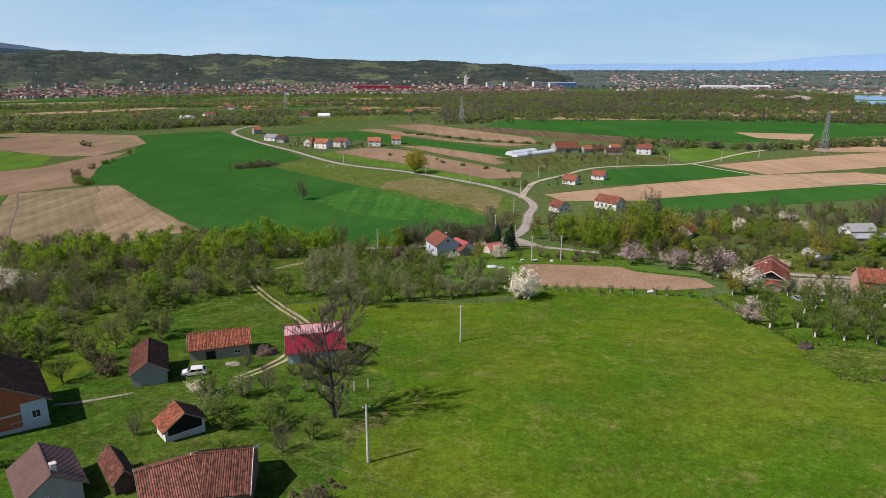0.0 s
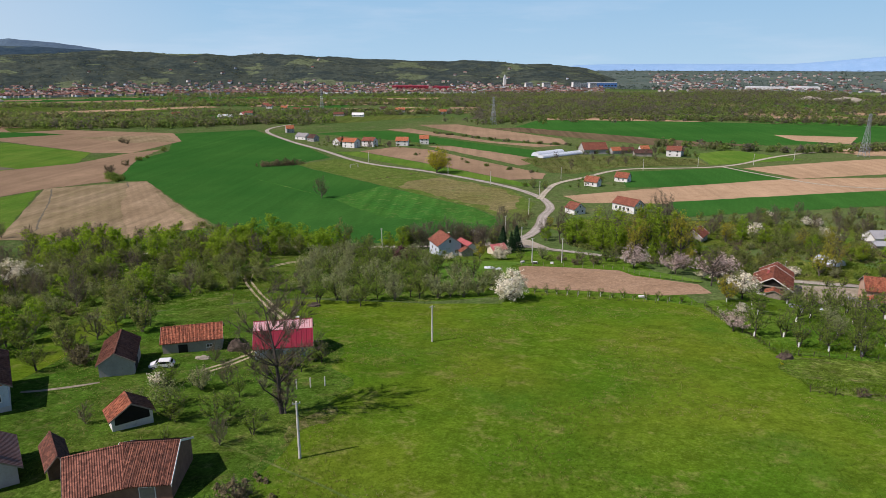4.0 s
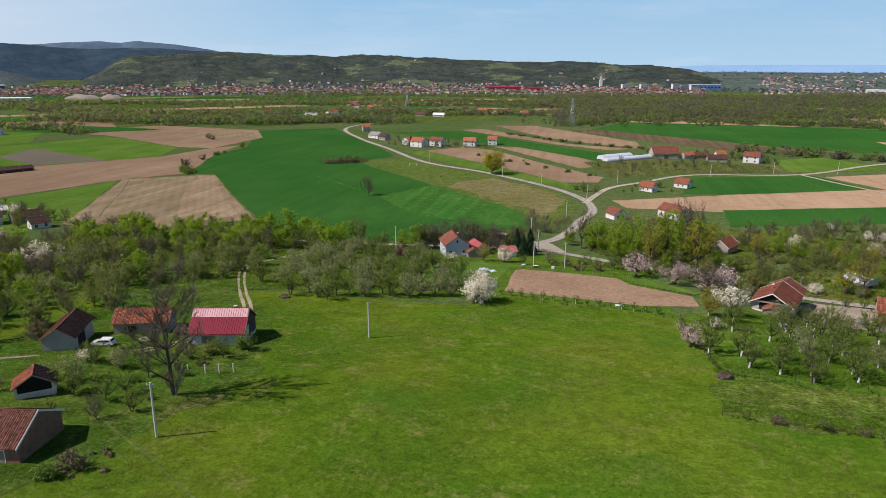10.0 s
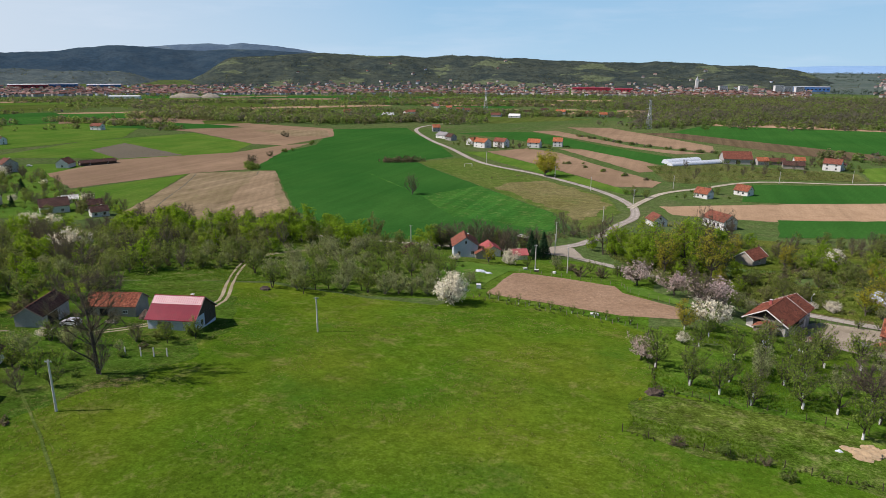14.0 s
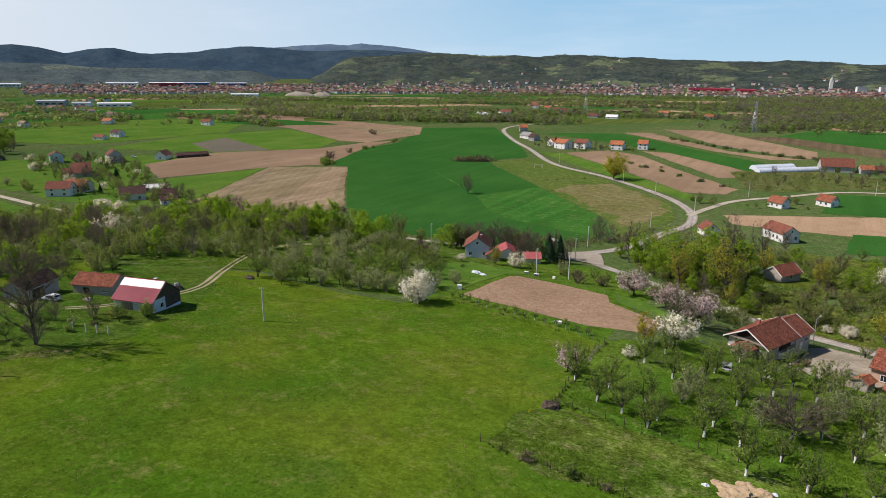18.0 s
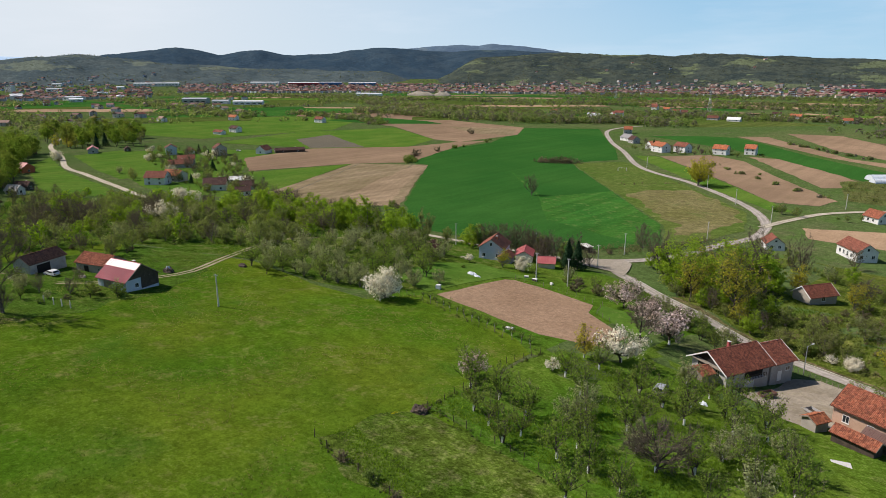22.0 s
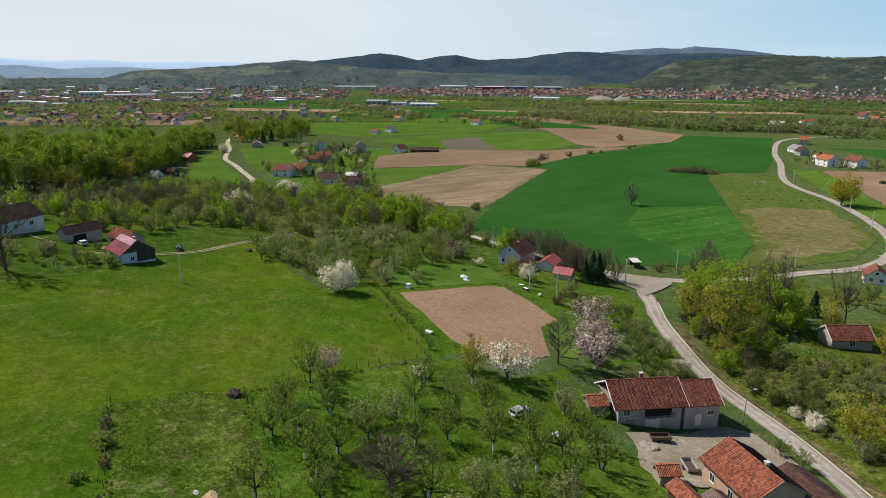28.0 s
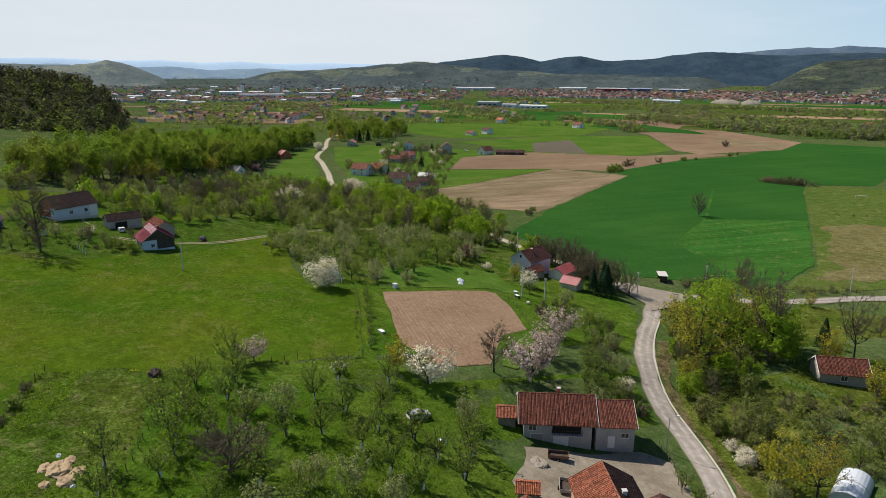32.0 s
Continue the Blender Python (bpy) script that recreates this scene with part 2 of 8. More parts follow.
def sheet(xs, ys, zfun):
    gx, gy = np.meshgrid(xs, ys)
    z = zfun(gx, gy)
    v = np.stack([gx.ravel(), gy.ravel(), z.ravel()], 1)
    w, h = len(xs), len(ys)
    i = np.arange((h - 1) * (w - 1))
    a = (i // (w - 1)) * w + i % (w - 1)
    f = np.stack([a, a + 1, a + w + 1, a + w], 1)
    return v.tolist(), f.tolist()


v, f = sheet(graded(-300, 230, 4.0, 5200, 1.11), graded(20, 360, 2.5, 5200, 1.11), heights)
ground = tagged(mesh_ob("ground", v, f, VALLEY, smooth=True), "rolling spring grassland that falls from a terrace to a flat valley", "ground", kind="structure")


def rough_edge(pts, step, amp):
    out = []
    for i, p in enumerate(pts):
        q = pts[(i + 1) % len(pts)]
        d = math.dist(p, q)
        n = max(1, int(d / step))
        nx, ny = -(q[1] - p[1]) / max(d, 0.01), (q[0] - p[0]) / max(d, 0.01)
        for k in range(n):
            u = k / n
            x, y = p[0] + (q[0] - p[0]) * u, p[1] + (q[1] - p[1]) * u
            j = amp * noise.noise((x * 0.11, y * 0.11, 3.0)) * 2
            out.append((x + nx * j, y + ny * j))
    return out


LAID = []


def drape(name, pts, material, label, off=0.08, category="field", cut=5.0, edge=7.0, amp=0.8):
    """A patch of ground cover with that outline, laid on the terrain."""
    off += 0.004 * (len(LAID) % 24)
    LAID.append(name)
    bm = bmesh.new()
    bm.faces.new([bm.verts.new((x, y, 0)) for x, y in rough_edge(pts, edge, amp)])
    xs, ys = [p[0] for p in pts], [p[1] for p in pts]
    if min(ys) < 460:
        for axis, lo, hi in ((1, min(ys), min(max(ys), 460)), (0, min(xs), max(xs))):
            c = cut * (math.ceil(lo / cut))
            step = cut if axis == 1 else cut * 3
            while c < hi:
                no = (1, 0, 0) if axis == 0 else (0, 1, 0)
                bmesh.ops.bisect_plane(bm, geom=bm.verts[:] + bm.edges[:] + bm.faces[:], plane_co=(c, c, 0), plane_no=no)
                c += step
    for vert in bm.verts:
        vert.co.z = height(vert.co.x, vert.co.y) + off
    bmesh.ops.recalc_face_normals(bm, faces=bm.faces)
    bmesh.ops.triangulate(bm, faces=bm.faces)
    for face in bm.faces:
        if face.normal.z < 0:
            face.normal_flip()
    me = bpy.data.meshes.new(name)
    bm.to_mesh(me)
    bm.free()
    me.materials.append(material)
    return tagged(new(name, me), label, category, kind="structure")


def curve_pts(pts, step=4.0):
    """Points every few metres along a smooth line through pts."""
    out = []
    P = [Vector((p[0], p[1])) for p in pts]
    P = [2 * P[0] - P[1]] + P + [2 * P[-1] - P[-2]]
    for i in range(1, len(P) - 2):
        n = max(2, int((P[i + 1] - P[i]).length / step))
        for k in range(n):
            t = k / n
            out.append(0.5 * ((2 * P[i]) + (P[i + 1] - P[i - 1]) * t + (2 * P[i - 1] - 5 * P[i] + 4 * P[i + 1] - P[i + 2]) * t * t + (3 * P[i] - P[i - 1] - 3 * P[i + 1] + P[i + 2]) * t ** 3))
    out.append(P[-2])
    return out


KEEP_CLEAR = []


def road_mat(name, c1, c2, worn, edge_c):
    """Worn surface: pale wheel lines along the road, patches and ragged grassy edges."""
    N = Nodes(name)
    v = N.place()
    sep = N.n("ShaderNodeSeparateXYZ")
    N.link(N.n("ShaderNodeTexCoord").outputs["UV"], sep.inputs[0])
    u = sep.outputs[0]
    big, mid, fine = N.noise(v, 0.09, 4, 0.6), N.noise(v, 0.7, 5, 0.7), N.noise(v, 6.0, 3, 0.7)
    col = N.mix(N.ramp(big, 0.38, 0.62), c1, c2)
    side = N.math("ABSOLUTE", N.math("SUBTRACT", u, 0.5), 0.0)
    wheel = N.ramp(N.math("ABSOLUTE", N.math("SUBTRACT", side, 0.2), 0.0), 0.03, 0.13, 0.75, 0.0)
    col = N.mix(N.math("MULTIPLY", wheel, N.ramp(mid, 0.3, 0.6)), col, worn)
    col = N.mix(N.ramp(N.math("ADD", side, N.math("MULTIPLY", mid, 0.22)), 0.52, 0.6), col, edge_c)
    col = N.mix(1.0, col, N.ramp(mid, 0.3, 0.7, 0.8, 1.15), "MULTIPLY")
    col = N.mix(1.0, col, N.ramp(fine, 0.3, 0.7, 0.85, 1.12), "MULTIPLY")
    N.bump(fine, 0.5, 0.05)
    return N.done(col, 1.0, 0, 0.0)


ROAD = road_mat("worn_road", (0.27, 0.243, 0.208), (0.35, 0.318, 0.275), (0.44, 0.405, 0.36), (0.15, 0.145, 0.065))
LANE = road_mat("field_lane", (0.32, 0.285, 0.215), (0.41, 0.37, 0.29), (0.5, 0.455, 0.37), (0.13, 0.145, 0.05))


def strip(name, pts, width, material, label, off=0.12, shift=0.0, category="road", wob=0.25):
    c = curve_pts(pts)
    if category == "road":
        KEEP_CLEAR.extend((q.x, q.y, 4.2) for q in c)
    verts, faces = [], []
    for i, p in enumerate(c):
        d = (c[min(i + 1, len(c) - 1)] - c[max(i - 1, 0)]).normalized()
        nrm = Vector((-d.y, d.x))
        w = width if isinstance(width, (int, float)) else width[0] + (width[1] - width[0]) * i / (len(c) - 1)
        for k in range(5):
            s = (k / 4 - 0.5) * w + shift
            if k in (0, 4):
                s += wob * noise.noise((p.x * 0.3 + k, p.y * 0.3, 1.0)) * 2
            q = p + nrm * s
            verts.append((q.x, q.y, height(q.x, q.y) + off + (0.03 if k == 2 else 0)))
        if i:
            for k in range(4):
                a = (i - 1) * 5 + k
                faces.append((a, a + 5, a + 6, a + 1))
    ob = mesh_ob(name, verts, [f[::-1] for f in faces], material, smooth=True)
    uv = ob.data.uv_layers.new(name="along")
    for lp in ob.data.loops:
        uv.data[lp.index].uv = ((lp.vertex_index % 5) / 4, (lp.vertex_index // 5) * 0.1)
    return tagged(ob, label, category, kind="structure")


# meadow and fields
drape("meadow", [(-160, -60), (260, -60), (260, 80), (200, 92), (112, 110), (86, 115), (70, 117), (66, 150), (52, 158), (24, 165), (18, 150), (0, 148), (-30, 150), (-70, 130), (-110, 100)], GRASS, "wide mown green meadow with dry tufts", 0.05, "meadow")
ORCHARD_GRASS = ground_mat("orchard_grass", (0.06, 0.135, 0.012), (0.092, 0.152, 0.017), (0.15, 0.16, 0.05), 0.03, None, 0.54, 0.6, 0.0, 0.7)
drape("garden_ground", [(-42, 152), (0, 150), (22, 158), (66, 150), (96, 160), (98, 170), (92, 185), (98, 199), (72, 212), (44, 236), (10, 246), (-40, 236)], ORCHARD_GRASS, "lush grass of the gardens above the road", 0.03, "grass")
drape("orchard_grass", [(69, 116.5), (86, 114.5), (112, 109.5), (150, 100), (200, 90), (215, 130), (130, 170), (100, 165), (68, 157), (67, 130)], ORCHARD_GRASS, "lush green orchard grass under fruit trees", 0.08, "grass", edge=2.0, amp=1.0)
drape("paddock", [(66, 98), (77, 96), (89, 95), (113, 92), (114, 109), (100, 112.5), (86, 115), (70, 116.5), (67, 108)], ground_mat("paddock_weeds", (0.07, 0.134, 0.014), (0.1, 0.148, 0.022), (0.18, 0.175, 0.07), 0.05, None, 0.5, 0.5, 0.0, 1.0), "rough weedy paddock beside the meadow", 0.06, "grass", edge=1.2, amp=1.6)
strip("worn_track", [(-24, 75.5), (-12, 68.5), (-5, 64.3), (7, 56.7), (20, 47)], 0.4, PITCH, "faint worn wheel track in the meadow", 0.09, 0.0, "track", 0.12)
drape("farmstead_grass", [(-120, 92), (-96, 62), (-70, 48), (-20, 50), (-12, 62), (-14, 76), (-8, 92), (-14, 116), (-28, 134), (-40, 146), (-70, 131), (-104, 106)], ground_mat("farmstead_grass", (0.05, 0.115, 0.012), (0.078, 0.128, 0.018), (0.135, 0.135, 0.045), 0.05, None, 0.52, 0.6, 0.0, 0.8), "rough dark green grass between the farm buildings", 0.06, "grass", edge=2.5, amp=2.0)
drape("wood_floor", [(-250, 150), (-110, 102), (-70, 132), (-30, 152), (0, 150), (20, 168), (22, 200), (0, 235), (-40, 232), (-120, 222), (-190, 196)], ground_mat("wood_floor", (0.062, 0.135, 0.012), (0.092, 0.14, 0.02), (0.14, 0.12, 0.055), 0.04, None, 0.5, 0.5, 0.0, 0.9), "leafy grass floor of the thicket", 0.05, "ground")
drape("far_bank", [(64, 230), (90, 211), (125, 196), (230, 150), (300, 220), (250, 300), (120, 322), (60, 318), (44, 300)], ground_mat("bank_grass", (0.08, 0.125, 0.016), (0.115, 0.14, 0.026), (0.18, 0.155, 0.065), 0.04, None, 0.54, 0.5, 0.0, 0.9), "rough grass under the roadside wood", 0.05, "ground")
drape("wheat_field", [(-342, 737), (-272, 579), (-270, 516), (-232, 420), (-211, 419), (-120, 302), (-62, 248), (-30, 252), (5, 262), (20, 296), (26, 306), (8, 344), (-52, 411), (-130, 498), (-150, 500), (-160, 502), (-269, 628)], WHEAT, "large field of dark green winter wheat")
drape("wheat_field", [(-342, 737), (-266, 791), (-210, 700), (-150, 608), (-115, 545), (-135, 506), (-160, 502), (-269, 628)], WHEAT, "sloping field of green winter wheat")
strip("field_margin", [(-145, 437), (-109.5, 401.5), (-74, 366), (-54, 340), (-34, 314)], 1.5, WHEAT_LIGHT, "pale grassy field margin", 0.16, category="margin")
drape("wheat_field", [(-145, 437), (-151, 484), (-134, 499), (-52, 412), (-74, 367)], WHEAT, "small field of dark green winter wheat", 0.12)
drape("wheat_field", [(-73, 365), (-51, 411), (9, 344), (27, 304), (17, 300), (-34, 315)], WHEAT_LIGHT, "striped field of young light green wheat", 0.12)
drape("pasture", [(-133, 503), (-106, 538), (-27, 463), (32, 400), (42, 359), (36, 325), (28, 306), (10, 345), (-52, 413)], PITCH, "dry yellowish pasture with two goals")
drape("dry_pasture", [(-41, 409), (-36, 431), (-16, 448), (28, 400), (33, 380), (30, 345), (24, 330), (14, 350), (-5, 372)], ground_mat("worn_pasture", (0.15, 0.145, 0.05), (0.19, 0.17, 0.075), (0.25, 0.2, 0.11), 0.03, None, 0.52, 0.62, 0.0, 0.6), "worn dry end of the pasture", 0.14, edge=3.0, amp=2.5)
drape("stubble_field", [(-260, 386), (-211, 419), (-156, 346), (-112, 290), (-143, 258), (-195, 258)], STUBBLE, "pale dry stubble field with tractor ruts")
drape("brown_field", [(-352, 346), (-365, 424), (-308, 496), (-300, 560), (-285, 590), (-270, 516), (-232, 420), (-260, 386), (-285, 308)], SOIL_BROWN, "bare brown tilled field")
drape("grass_wedge", [(-280, 300), (-260, 382), (-197, 262), (-225, 258)], BRIGHT_GRASS, "bright green wedge of pasture")
drape("grey_plot", [(-440, 463), (-456, 520), (-336, 465), (-369, 427)], GREY_SOIL, "grey fallow plot", 0.12)
drape("green_strip", [(-476, 391), (-506, 515), (-465, 631), (-335, 562), (-308, 496), (-365, 424), (-369, 427)], BRIGHT_GRASS, "long bright green strip of pasture")
drape("brown_field", [(-707, 692), (-669, 846), (-514, 776), (-346, 743), (-298, 661), (-298, 561), (-335, 562), (-476, 642)], SOIL_BROWN, "broad brown tilled field")
drape("green_strip", [(-624, 647), (-612, 739), (-508, 736), (-460, 717), (-525, 656)], WHEAT, "long dark green strip in the tilled land", 0.14)
drape("stubble_field", [(-340, 719), (-300, 655), (-340, 640), (-430, 690)], STUBBLE, "pale strip of dry stubble", 0.14)
drape("green_field", [(-745, 398), (-769, 593), (-707, 692), (-597, 690), (-500, 560), (-520, 400), (-659, 360)], BRIGHT_GRASS, "bright green field beyond the village")
drape("green_field", [(-896, 464), (-860, 900), (-660, 900), (-690, 800), (-769, 593)], WHEAT_LIGHT, "far green field")
drape("tilled_strip", [(-99, 589), (-70, 628), (-35, 605), (5, 541), (58, 469), (54, 446), (31, 441), (1, 478), (-46, 532)], SOIL_BROWN, "tilled brown strip beside the road")
drape("grass_strip", [(-119, 580), (-101, 588), (-46, 531), (5, 472), (32, 440), (48, 420), (40, 414), (-3, 455), (-56, 510)], BRIGHT_GRASS, "bright grass strip between the road and the tilled soil", 0.1)
drape("tilled_strip", [(-42, 638), (-6, 639), (53, 554), (58, 527), (42, 510), (2, 571)], SOIL_BROWN, "tilled brown strip", 0.12)
drape("wheat_strip", [(-184, 748), (-136, 788), (-102, 794), (-67, 755), (-5, 677), (62, 608), (56, 556), (18, 598), (-29, 650), (-79, 686), (-151, 731)], WHEAT, "narrow green wheat strip behind the road houses", 0.12)
drape("tilled_strip", [(-106, 808), (-80, 826), (-21, 744), (28, 678), (90, 650), (65, 634), (12, 675), (-34, 727)], SOIL_BROWN, "long tilled brown strip", 0.1)
drape("tilled_strip", [(-75, 880), (-21, 891), (40, 801), (97, 714), (98, 657), (65, 677), (7, 730)], SOIL_BROWN, "far tilled brown strip beside the nursery", 0.1)
drape("green_field", [(199, 590), (242, 625), (280, 560), (217, 533), (192, 524)], BRIGHT_GRASS, "bright green paddock by the farm")
drape("wheat_field", [(110, 480), (205, 510), (225, 455), (131, 420), (105, 416)], WHEAT, "green wheat field by the lane")
drape("tilled_field", [(61, 383), (128, 418), (222, 458), (300, 470), (340, 440), (235, 408), (114, 364), (68, 363)], SOIL, "long pale tilled field")
drape("wheat_field", [(118, 369), (232, 407), (330, 430), (330, 395), (220, 362), (114, 330)], WHEAT, "green wheat strip below the tilled field", 0.1)
drape("tilled_field", [(210, 507), (313, 557), (460, 610), (480, 560), (348, 500), (232, 460)], SOIL, "broad pale tilled field")
drape("wheat_field", [(39, 809), (90, 967), (204, 990), (378, 945), (590, 877), (501, 741), (393, 696), (290, 664), (236, 692), (89, 760)], WHEAT, "wide dark green wheat field")
drape("vineyard_soil", [(20, 830), (60, 850), (236, 692), (290, 664), (190, 650), (127, 711)], ground_mat("reddish_soil", (0.13, 0.095, 0.06), (0.16, 0.12, 0.07), (0.10, 0.12, 0.03), 0.02, (50, 5.0, 0.25)), "reddish brown nursery rows", 0.14)
drape("tilled_field", [(344, 775), (426, 754), (381, 682), (341, 711)], SOIL, "small pale tilled field", 0.14)
drape("tilled_field", [(327, 622), (480, 710), (560, 700), (470, 590), (345, 588)], SOIL, "pale tilled field behind the lane", 0.12)
drape("tilled_field", [(459, 1206), (593, 1206), (530, 1034), (430, 1035)], SOIL, "far pale tilled field", 0.14)
drape("tilled_field", [(100, 985), (330, 960), (240, 1030), (120, 1060)], SOIL, "far pale tilled strip", 0.16)
for pts, m, lab in (
    ([(-330, 930), (-180, 900), (-60, 1040), (-260, 1120)], FAR_PASTURE, "far green pasture"),
    ([(-180, 1150), (40, 1110), (70, 1220), (-150, 1290)], SOIL, "far pale tilled field"),
    ([(-1000, 1000), (-560, 1000), (-520, 1180), (-1050, 1240)], FAR_PASTURE, "far green pasture"),
    ([(-560, 1300), (-260, 1260), (-240, 1420), (-620, 1520)], WHEAT, "far green field"),
    ([(-1300, 700), (-960, 760), (-980, 980), (-1420, 940)], FAR_PASTURE, "far green pasture"),
    ([(-1500, 400), (-1080, 430), (-1020, 620), (-1500, 650)], WHEAT_LIGHT, "far green pasture"),
    ([(-700, 1500), (-380, 1560), (-420, 1660), (-760, 1640)], SOIL_BROWN, "far tilled field"),
    ([(-1100, 200), (-800, 220), (-780, 330), (-1150, 330)], FAR_PASTURE, "far green pasture"),
    ([(-760, 120), (-600, 130), (-590, 200), (-760, 205)], BRIGHT_GRASS, "far green clearing"),
    ([(420, 1330), (700, 1300), (760, 1420), (430, 1430)], WHEAT, "far green field"),
    ([(620, 1120), (900, 1120), (960, 1200), (640, 1190)], SOIL, "far pale tilled field"),
    ([(-240, 1640), (160, 1650), (140, 1790), (-300, 1800)], FAR_PASTURE, "far green pasture"),
    ([(-1250, 1300), (-900, 1340), (-960, 1480), (-1300, 1460)], WHEAT, "far green field"),
    ([(-430, 210), (-260, 165), (-215, 192), (-288, 208), (-372, 217), (-470, 238)], BRIGHT_GRASS, "bright green pasture by the lane"),
    ([(-470, 256), (-372, 236), (-310, 228), (-330, 270), (-400, 300), (-480, 300)], BRIGHT_GRASS, "bright green pasture by the village"),
):
    drape("field", pts, m, lab, 0.1)
drape("river_wood_floor", [(-10, 990), (95, 1000), (110, 1064), (330, 1085), (425, 1215), (425, 1440), (780, 1440), (870, 1700), (820, 2060), (0, 1940), (-90, 1700), (-80, 1400), (10, 1250)], ground_mat("leaf_strewn_floor", (0.085, 0.092, 0.05), (0.105, 0.1, 0.065), (0.12, 0.1, 0.07), 0.02, None, 0.5, 0.6), "leaf strewn floor of the river wood", 0.3, "ground", edge=25.0, amp=6.0)
drape("village_green", [(-470, 300), (-400, 380), (-352, 400), (-336, 345), (-290, 305), (-205, 262), (-196, 236), (-260, 222), (-340, 240), (-440, 262)], BRIGHT_GRASS, "bright grass of the village gardens", 0.06, "grass")
drape("nursery_ground", [(44, 545), (62, 474), (80, 470), (118, 506), (190, 524), (192, 560), (110, 576), (98, 580), (70, 570)], ground_mat("nursery_grass", (0.09, 0.125, 0.03), (0.125, 0.14, 0.045), (0.17, 0.15, 0.075), 0.05, (38, 2.6, 0.25), 0.5, 0.6, 0.0, 0.7), "rough grass between nursery rows", 0.11, "field")
# Bluish grey greens: distance haze put into the plain's own colour.
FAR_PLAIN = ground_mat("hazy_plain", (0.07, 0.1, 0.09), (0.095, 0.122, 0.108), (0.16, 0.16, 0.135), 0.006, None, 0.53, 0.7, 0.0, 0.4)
def far_plain(a0, a1, r0, r1=4990):
    az, rs = np.linspace(a0, a1, 40), np.linspace(r0, r1, 26)
    gx = 60 - np.sin(np.radians(az))[:, None] * rs[None, :]
    gy = 40 + np.cos(np.radians(az))[:, None] * rs[None, :]
    v = np.stack([gx.ravel(), gy.ravel(), heights(gx, gy).ravel() + 0.9], 1)
    n = len(rs)
    f = [(i * n + k, i * n + k + 1, (i + 1) * n + k + 1, (i + 1) * n + k) for i in range(len(az) - 1) for k in range(n - 1)]
    return tagged(mesh_ob("far_plain", v.tolist(), f, FAR_PLAIN, smooth=True), "hazy plain beyond the town", "plain", kind="structure")


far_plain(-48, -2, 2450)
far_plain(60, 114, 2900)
PLOT = [(25, 168), (24.7, 198), (27, 200), (36, 199.3), (55.5, 195), (58, 187), (73.5, 177), (73.5, 166), (60, 162)]
PLOT_SOIL = ground_mat("turned_soil", (0.32, 0.215, 0.138), (0.385, 0.265, 0.175), (0.26, 0.172, 0.108), 0.05, None, 0.5, 0.6, 0.1)
drape("ploughed_plot", PLOT, PLOT_SOIL, "ploughed kitchen field of bare reddish soil", 0.02, cut=3.0, edge=3.0, amp=0.25)
drape("garden_bed", [(57.5, 196), (59, 188.5), (74.5, 179), (76.5, 181.5), (63, 197)], BRIGHT_GRASS, "pale green strip of sown garden beside the plot", 0.12, "lawn", edge=2.0, amp=0.4)
drape("garden_lawn", [(2, 172), (22, 168), (23, 200), (32, 208), (6, 210), (-2, 195)], BRIGHT_GRASS, "bright green garden lawn", 0.09, "lawn")
POND = [(1130, 1840), (1500, 1900), (1300, 1400), (904, 1350), (880, 1420)]
drape("pond", POND, Nodes("water").done((0.03, 0.12, 0.25), 0.08, 0, 0.5), "blue pond on the plain", 0.2, "water")

drape("dry_patch", [(-22, 78), (-18, 74), (-12, 75), (-7, 80), (-8, 86), (-14, 88), (-20, 84)], ground_mat("leaf_litter", (0.072, 0.118, 0.016), (0.105, 0.128, 0.03), (0.2, 0.165, 0.085), 0.12, None, 0.46, 0.55, 0.0, 1.0), "dry leaf litter under the walnut tree", 0.0, "ground", edge=1.2, amp=2.2)
for pts in ([(-138.9, 269.8), (-152, 292), (-176, 334), (-199, 376), (-222, 414)], [(-190.7, 278.1), (-206, 303), (-230, 346), (-255, 386)]):
    strip("tractor_rut", pts, 0.9, GREY_SOIL, "dark tractor rut across the stubble", 0.14, 0.0, "track", 0.5)
drape("dry_stubble_band", [(-126, 270), (-138, 262), (-180, 330), (-219, 412), (-209, 415), (-158, 340), (-118, 288)], ground_mat("pale_stubble", (0.265, 0.195, 0.12), (0.33, 0.245, 0.155), (0.2, 0.165, 0.09), 0.03, (-31, 4.0, 0.12), 0.54, 0.75), "paler reddish band of dry stubble", 0.13, edge=5.0, amp=1.2)
# roads
CONCRETE_EDGE = surface("edging_concrete", (0.5, 0.47, 0.4), (0.58, 0.55, 0.48), (0.36, 0.33, 0.26), 0.8, 0.95, world_space=True)
strip("road", [(150, 172), (136, 183), (123.5, 191), (111, 198), (98, 203), (85.5, 207.5), (72, 215.5), (60, 225), (45, 239), (30, 252), (24, 262)], (3.9, 5.0), ROAD, "pale worn asphalt village road with gravel edges", 0.12, -0.5, wob=0.4)
strip("road_bank", [(150, 172), (136, 183), (123.5, 191), (111, 198), (98, 203), (85.5, 207.5), (72, 215.5), (60, 225)], 2.2, ground_mat("bank_earth", (0.12, 0.125, 0.04), (0.19, 0.15, 0.085), (0.24, 0.18, 0.11), 0.15, None, 0.5, 0.5, 0.0, 1.0), "dry earth and withered grass on the road bank", 0.1, -4.3, category="bank", wob=1.1)
strip("road_edge", [(150, 172), (136, 183), (123.5, 191), (111, 198), (98, 203), (85.5, 207.5), (72, 215.5), (60, 225), (45, 239)], 0.4, CONCRETE_EDGE, "pale concrete edging of the village road", 0.17, -2.75, category="kerb", wob=0.08)
